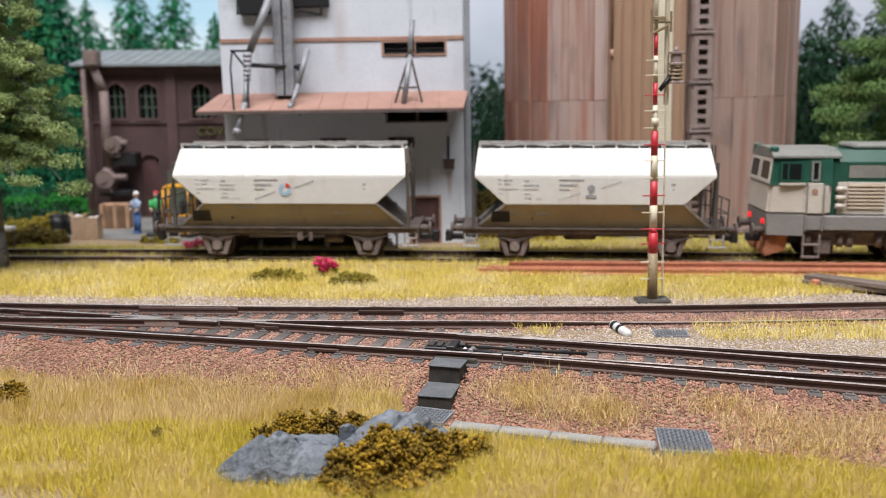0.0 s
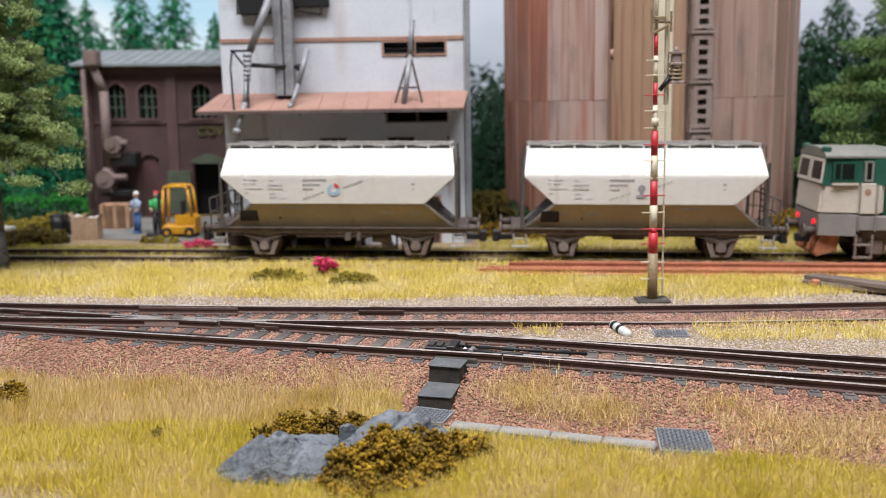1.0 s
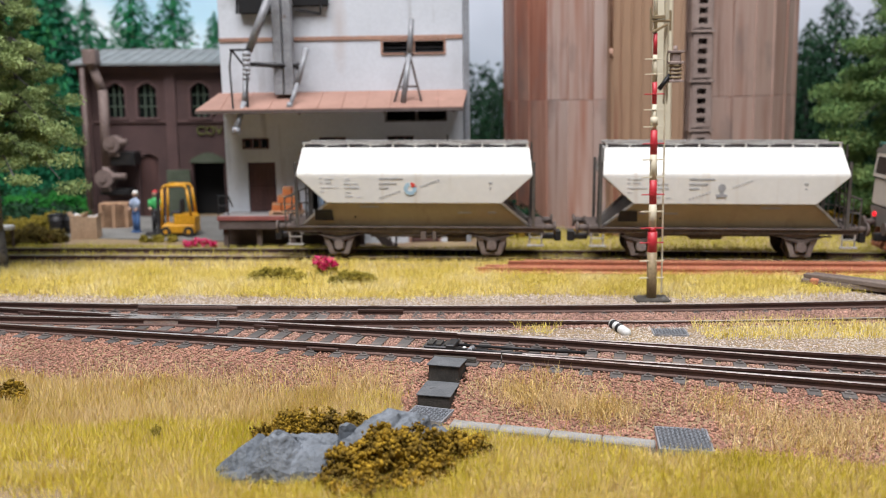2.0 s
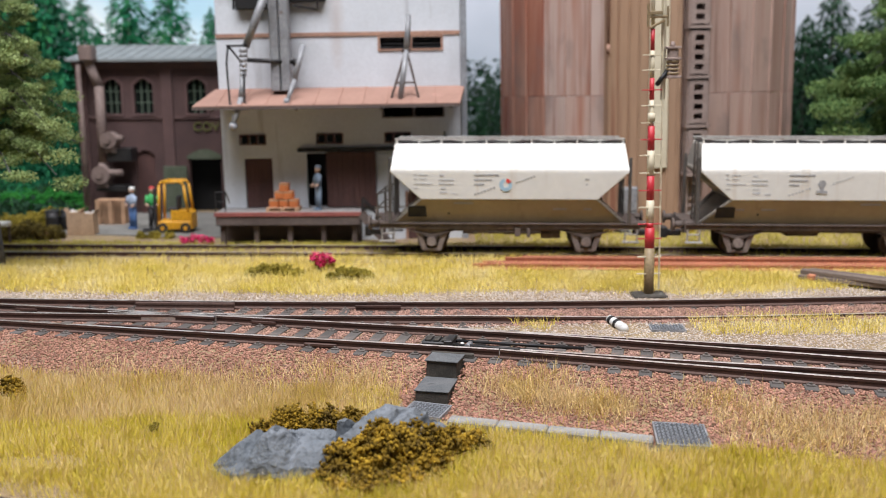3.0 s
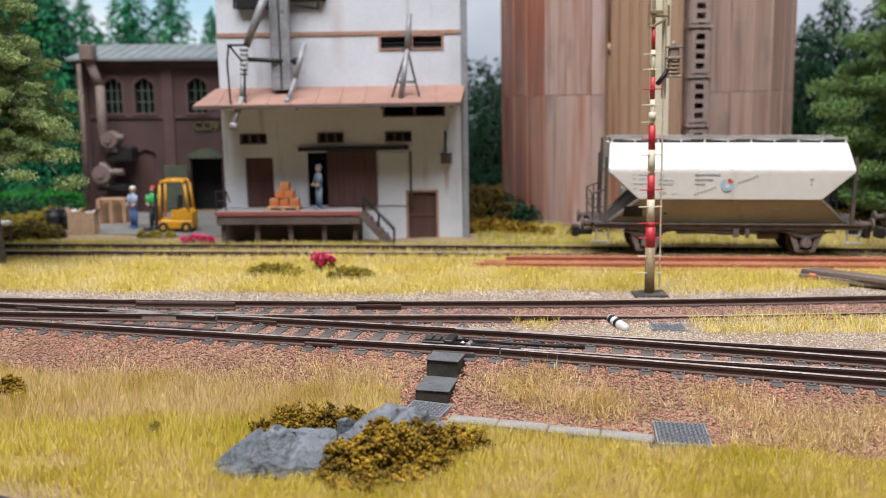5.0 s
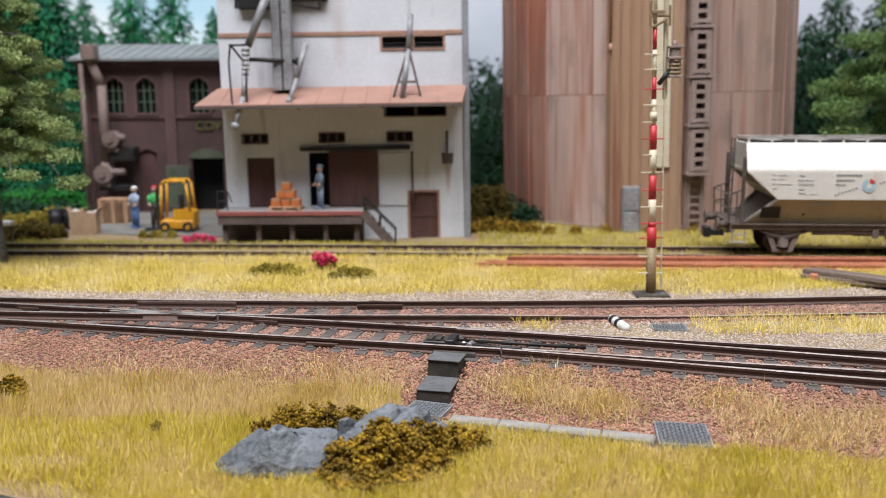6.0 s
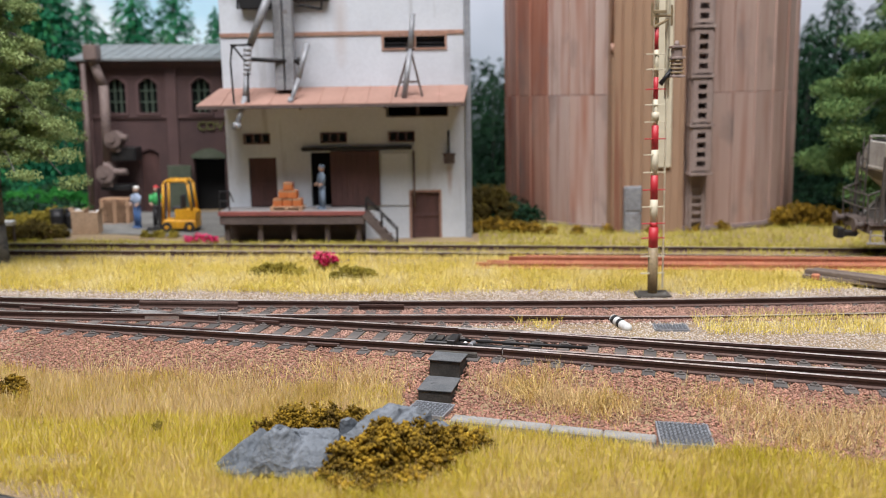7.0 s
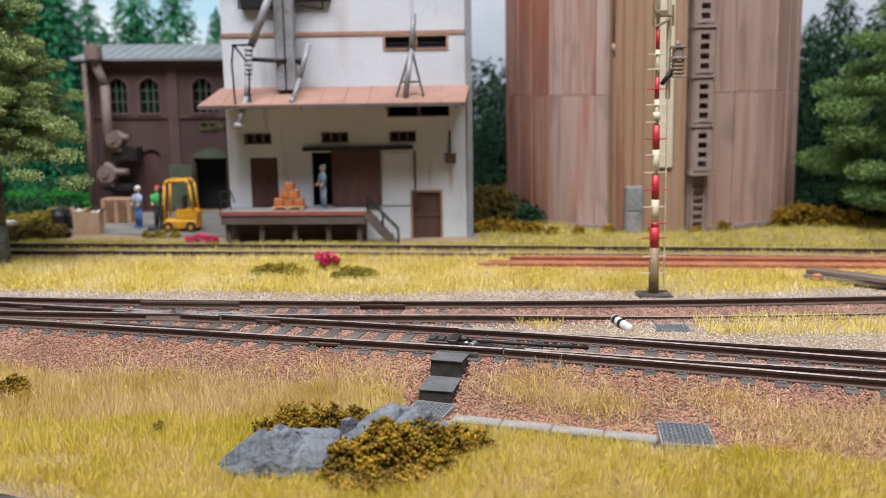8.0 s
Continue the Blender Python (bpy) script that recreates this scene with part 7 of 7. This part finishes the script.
        cyl(bm, (-45.4, yy, 12.6), (-45.6, yy, 23.2), 0.25, seg=6)
    for zz in (17.6, 22.6):
        cyl(bm, (-48.3, -12.6, zz), (-48.3, 12.6, zz), 0.3, seg=6)
    part("platform_railing", bm, M_WEND, e)
    for xx in (-44.5, 44.5):
        for yy in (-13, 13):
            bm = B()
            cyl(bm, (xx - 2.2, yy, 5.6), (xx - 2.2, yy, 10), 0.32, seg=6)
            cyl(bm, (xx + 2.2, yy, 5.6), (xx + 2.2, yy, 10), 0.32, seg=6)
            box(bm, xx - 3.2, xx + 3.0, yy - 0.9, yy + 0.9, 5.0, 5.6, 0.1)
            box(bm, xx - 2.4, xx + 2.4, yy - 0.6, yy + 0.6, 8.0, 8.4)
            part("footstep", bm, M_WENDL, e)
    buffers(e, -47.6, -1)
    buffers(e, 47.6, 1)
    for s in (-1, 1):
        bm = B()
        box(bm, min(s * 47, s * 54), max(s * 47, s * 54), -1.6, 1.6, 6.0, 8.2, 0.3)
        box(bm, min(s * 52, s * 54.6), max(s * 52, s * 54.6), -2.6, 2.6, 5.4, 9.4, 0.3)
        part("coupling", bm, M_BLACK, e)
    e2 = [wheelset(e, -28.4, 5.2), wheelset(e, 28.4, 5.2)]
    return e, e2


wagon_a, wheels_a = hopper_wagon("cream hopper wagon with a blue and red round emblem", True)
wagon_b, wheels_b = hopper_wagon("cream hopper wagon with a small black emblem", False)

# ---------------------------------------------------------------- locomotive (front at x = 0, running towards +x)
loco = thing("locomotive", "green and cream diesel locomotive with grimy grey skirt", "locomotive")
LL = 190.0
W = 16.6
cabs = []
for s, x0 in ((1, 0.0), (-1, LL)):
    def X(v, s=s, x0=x0):
        return x0 + s * v
    bm = B()
    hexa(bm, [(X(-0.6), -14.2, 17.6), (X(21), -W, 17.6), (X(21), W, 17.6), (X(-0.6), 14.2, 17.6)], [(X(0.2), -14.4, 29.4), (X(21), -W, 29.4), (X(21), W, 29.4), (X(0.2), 14.4, 29.4)])
    bmesh.ops.bevel(bm, geom=bm.edges[:], offset=1.1, segments=3, affect="EDGES")
    cab = part("cab", bm, M_LCREAM, loco, "cream cab with grey-cream nose")
    bm = B()
    hexa(bm, [(X(0.0), -14.6, 28.2), (X(21), -W + 0.1, 28.2), (X(21), W - 0.1, 28.2), (X(0.0), 14.6, 28.2)], [(X(1.2), -14.2, 38.6), (X(21), -15.2, 38.6), (X(21), 15.2, 38.6), (X(1.2), 14.2, 38.6)])
    up = part("cab_upper", bm, M_LGREEN, cab, "green window band")
    bm = B()
    prism(bm, [(-15.3, 37.9), (15.3, 37.9), (15.3, 38.6), (12.0, 40.4), (6, 41.4), (-6, 41.4), (-12.0, 40.4), (-15.3, 38.6)], "x", X(0.6), X(24))
    part("cab_roof", bm, M_LROOF, cab, "grey-green roof")
    bm = B()
    for y0, y1 in ((-14.2, -0.6), (0.6, 14.2)):
        pr = [(y0, 28.8), (y1, 28.8), (y1 * (0.97), 37.6), (y0 * 0.97, 37.6)]
        q = [(y0 + 1.2, 30.0), (y1 - 1.2, 30.0), ((y1 - 1.2) * 0.97, 36.4), ((y0 + 1.2) * 0.97, 36.4)]
        vo = [bm.verts.new((X(-0.5 + (v - 28.2) * 0.115), u, v)) for u, v in pr]
        vi = [bm.verts.new((X(-0.5 + (v - 28.2) * 0.115), u, v)) for u, v in q]
        wo = [bm.verts.new((X(0.6 + (v - 28.2) * 0.115), u, v)) for u, v in pr]
        wi = [bm.verts.new((X(0.6 + (v - 28.2) * 0.115), u, v)) for u, v in q]
        for i in range(4):
            j = (i + 1) % 4
            bm.faces.new((vo[i], vo[j], vi[j], vi[i]))
            bm.faces.new((vo[i], wo[i], wo[j], vo[j]))
            bm.faces.new((vi[i], vi[j], wi[j], wi[i]))
    bmesh.ops.recalc_face_normals(bm, faces=bm.faces[:])
    wf = part("windscreen_frame", bm, M_LCREAM, cab, "cream spectacle-shaped windscreen frame")
    bm = B()
    for y0, y1 in ((-13.2, -1.6), (1.6, 13.2)):
        hexa(bm, [(X(-0.1), y0, 29.8), (X(0.6), y0, 29.8), (X(0.6), y1, 29.8), (X(-0.1), y1, 29.8)], [(X(0.7), y0, 36.6), (X(1.4), y0, 36.6), (X(1.4), y1, 36.6), (X(0.7), y1, 36.6)])
    part("windscreen", bm, M_GLASS, wf)
    for sd in (-1, 1):
        for a, b, z0, z1, nm in ((3.2, 11.0, 29.6, 36.4, "side_window"), (13.6, 16.6, 29.8, 36.8, "door_window")):
            bm = B()
            yy = lambda z, a=a: sd * (14.75 - (z - 28.2) * 0.085 + 0.085 * a)
            for u0, u1, v0, v1 in ((a, b, z0, z0 + 0.7), (a, b, z1 - 0.7, z1), (a, a + 0.7, z0 + 0.7, z1 - 0.7), (b - 0.7, b, z0 + 0.7, z1 - 0.7), ((a + b) / 2 - 1.4, (a + b) / 2 - 0.9, z0 + 0.7, z1 - 0.7)):
                if u1 - u0 < 0.6 and nm == "door_window":
                    continue
                box(bm, min(X(u0), X(u1)), max(X(u0), X(u1)), min(yy(v0), yy(v0) + sd * 1.1), max(yy(v0), yy(v0) + sd * 1.1), v0, v1)
            fw = part("window_frame", bm, M_LGREEN if nm == "side_window" else M_LROOF, cab)
            bm = B()
            box(bm, min(X(a + 0.5), X(b - 0.5)), max(X(a + 0.5), X(b - 0.5)), min(yy(z0), yy(z0) + sd * 0.9), max(yy(z0), yy(z0) + sd * 0.9), z0 + 0.5, z1 - 0.5)
            part("window_pane", bm, M_GLASS, fw)
        bm = B()
        box(bm, min(X(3), X(12)), max(X(3), X(12)), sd * 15.9 - 0.5, sd * 15.9 + 0.5, 28.4, 29.2)
        part("window_ledge", bm, M_LCREAM, cab)
        bm = B()
        box(bm, min(X(12.6), X(17.8)), max(X(12.6), X(17.8)), sd * 16.4 - 0.5, sd * 16.4 + 0.5, 18.4, 29.2, 0.2)
        dr = part("cab_door", bm, M_LCREAM, cab, "cream cab door with a round badge")
        bm = B()
        cyl(bm, (X(15), sd * 16.8, 26.2), (X(15), sd * 17.05, 26.2), 1.1, seg=14)
        part("badge", bm, M_BAND, dr)
        bm = B()
        for q in (12.4, 18.2):
            cyl(bm, (X(q), sd * 17.2, 12), (X(q), sd * 17.2, 29), 0.22, seg=6)
        part("grab_rail", bm, M_LGREY, dr)
        bm = B()
        cyl(bm, (X(-1.0), sd * 9.6, 14.8), (X(0.9), sd * 9.6, 14.8), 0.95, seg=12)
        part("tail_lamp", bm, M_REDL, cab, "glowing red tail lamp")
        bm = B()
        box(bm, min(X(11.6), X(17.8)), max(X(11.6), X(17.8)), sd * 16.4 - 0.7, sd * 16.4 + 0.7, 2.4, 3.2, 0.1)
        box(bm, min(X(11.6), X(17.8)), max(X(11.6), X(17.8)), sd * 16.4 - 0.7, sd * 16.4 + 0.7, 7.0, 7.6, 0.1)
        for q in (11.8, 17.4):
            box(bm, min(X(q), X(q + 0.6)), max(X(q), X(q + 0.6)), sd * 16.6 - 0.4, sd * 16.6 + 0.4, 2.6, 11)
        part("cab_ladder", bm, M_FRAMEL, loco)
    bm = B()
    hexa(bm, [(X(0.0), -14.2, 10.4), (X(12), -W, 10.4), (X(12), W, 10.4), (X(0.0), 14.2, 10.4)], [(X(-0.4), -14.2, 17.9), (X(12), -W, 17.9), (X(12), W, 17.9), (X(-0.4), 14.2, 17.9)])
    part("nose_skirt", bm, M_LGREY, loco, "grey front skirt")
    bm = B()
    box(bm, min(X(2.6), X(3.6)), max(X(2.6), X(3.6)), -12.6, 12.6, 8.6, 10.5)
    plough = part("snow_plough", bm, M_LRUST, loco, "rust-orange plough")
    for q in range(7):
        yv = -12.6 + q * 3.7
        bm = B()
        prism(bm, [(X(1.6), 10.2), (X(8.0), 10.2), (X(7.0), 4.6), (X(0.2), 2.4), (X(-0.2), 3.6)], "y", yv, yv + 2.6)
        part("plough_plate", bm, M_LRUST, plough)
    bm = B()
    for sd in (-1, 1):
        box(bm, min(X(0.4), X(3.2)), max(X(0.4), X(3.2)), sd * 11.4 - 1.6, sd * 11.4 + 1.6, 39.4, 41.8, 0.5)
    part("horn", bm, M_LGREEN, cab)
    buffers(loco, x0 - s * 0.2, -s, 10.2, 11.6)
    bm = B()
    box(bm, min(X(-4), X(3)), max(X(-4), X(3)), -1.6, 1.6, 6, 9, 0.3)
    part("coupling", bm, M_BLACK, loco)
bm = B()
prism(bm, [(-14.4, 17.8), (14.4, 17.8), (14.4, 36.5), (12, 40.5), (-12, 40.5), (-14.4, 36.5)], "x", 21.2, LL - 21.2)
hood = part("engine_hood", bm, M_LGREEN, loco, "green engine hood with cream lower half")
bm = B()
for sd in (-1, 1):
    box(bm, 23.5, LL - 23.5, sd * 14.5 - 0.25, sd * 14.5 + 0.25, 18, 29.4, 0.1)
part("cream_panel", bm, M_LCREAM, hood)
for sd in (-1, 1):
    for k in range(9):
        xx = 27 + k * 15.3
        bm = B()
        for q in range(7):
            hexa(bm, [(xx, sd * 14.7, 20 + q * 1.3), (xx + 12.4, sd * 14.7, 20 + q * 1.3), (xx + 12.4, sd * 15.4, 20.2 + q * 1.3), (xx, sd * 15.4, 20.2 + q * 1.3)],
                 [(xx, sd * 14.7, 21.1 + q * 1.3), (xx + 12.4, sd * 14.7, 21.1 + q * 1.3), (xx + 12.4, sd * 14.9, 21.1 + q * 1.3), (xx, sd * 14.9, 21.1 + q * 1.3)])
        part("louvre", bm, M_LTAN, hood)
        bm = B()
        box(bm, xx, xx + 12.4, sd * 14.4 - 0.2, sd * 14.4 + 0.35 * sd + 0.2, 31, 35.4, 0.1)
        part("grille", bm, M_LROOF, hood)
    bm = B()
    for zz in (21, 24, 27):
        cyl(bm, (22.6, sd * 15.6, zz), (26, sd * 15.6, zz), 0.9, seg=8)
    part("pipe_fitting", bm, M_LCREAM, hood)
bm = B()
box(bm, 30, 160, -9, 9, 40.4, 42.6, 0.8)
box(bm, 50, 66, -6, 6, 42.5, 44.6, 0.5)
part("roof_housing", bm, M_LROOF, hood)
bm = B()
box(bm, 12.1, LL - 12.1, -W, W, 12.4, 17.6, 0.3)
part("side_sill", bm, M_LGREY, loco)
# Black block added for the dark, shaded gap below the hood.
bm = B()
box(bm, 9, LL - 9, -9.4, 9.4, 7.0, 12.5)
part("floor_frame", bm, M_BLACK, loco)
bm = B()
box(bm, 76, 114, -13, 13, 3.5, 12, 1.0)
part("fuel_tank", bm, M_BLACK, loco)
loco_wheels = []
for bx in (34.0, LL - 34.0):
    bm = B()
    for sd in (-1, 1):
        box(bm, bx - 21, bx + 21, sd * 12.2 - 0.8, sd * 12.2 + 0.8, 6.6, 11.8, 0.4)
        for q in (-14, 14):
            box(bm, bx + q - 2.8, bx + q + 2.8, sd * 12.9 - 0.9, sd * 12.9 + 0.9, 3.4, 9, 0.4)
        for q in (-8.4, -5, 5, 8.4, -19.6, 19.6):
            cyl(bm, (bx + q, sd * 13.4, 6.2), (bx + q, sd * 13.4, 10.6), 1.2, seg=8)
    part("bogie_frame", bm, M_FRAMEL, loco, "dusty bogie frame")
    for q in (-14, 14):
        loco_wheels.append((wheelset(loco, bx + q, 5.4), bx + q))

# ---------------------------------------------------------------- motion of the train
SPEED = [(0.0, -55.3), (0.5, -46.8), (1.0, -37.4), (1.5, -24.7), (2.0, -9.0), (2.5, 8.5), (3.0, 26.6), (3.5, 44.9), (4.0, 63.3), (4.5, 82.8), (5.0, 104.9), (5.5, 128.7), (6.0, 153.0), (6.5, 176.6), (7.0, 200.5), (7.5, 224.7), (8.0, 249.1)]


def on_track(x, dx=0.0, flat=0.0):
    """Pose on the siding for a vehicle whose middle is at x; flat: its origin lies that far behind the middle."""
    turn = math.degrees(math.atan(-0.062 - 0.00016 * max(-190.0, min(190.0, x))))
    return pose(x * MM, float(far_mid(x)) * MM, 0, 0, 0, turn) @ pose(-flat * MM, 0, 0)


def travelled(t):
    i = min(int(t * 2 + 1e-6), len(SPEED) - 2)
    (t0, a), (t1, b) = SPEED[i], SPEED[i + 1]
    return a + (b - a) * (t - t0) / (t1 - t0)


def motions():
    walk(wagon_a, [(t, on_track(x)) for t, x in SPEED])
    walk(wagon_b, [(t, on_track(x + 111.3) @ pose(0, 0, 0, 0, 0, 180)) for t, x in SPEED])
    walk(loco, [(t, on_track(x + 172.7 + LL / 2, 0, LL / 2)) for t, x in SPEED])
    for w, x, d in ((wheels_a[0], -28.4, 1), (wheels_a[1], 28.4, 1), (wheels_b[0], -28.4, -1), (wheels_b[1], 28.4, -1)):
        walk(w, [(0.1 * k, pose(x * MM, 0, 5.2 * MM, 0, d * math.degrees((travelled(0.1 * k) + 55.3) / 5.2), 0)) for k in range(81)])
    for w, x in loco_wheels:
        walk(w, [(0.1 * k, pose(x * MM, 0, 5.4 * MM, 0, math.degrees((travelled(0.1 * k) + 55.3) / 5.4), 0)) for k in range(81)])


motions()
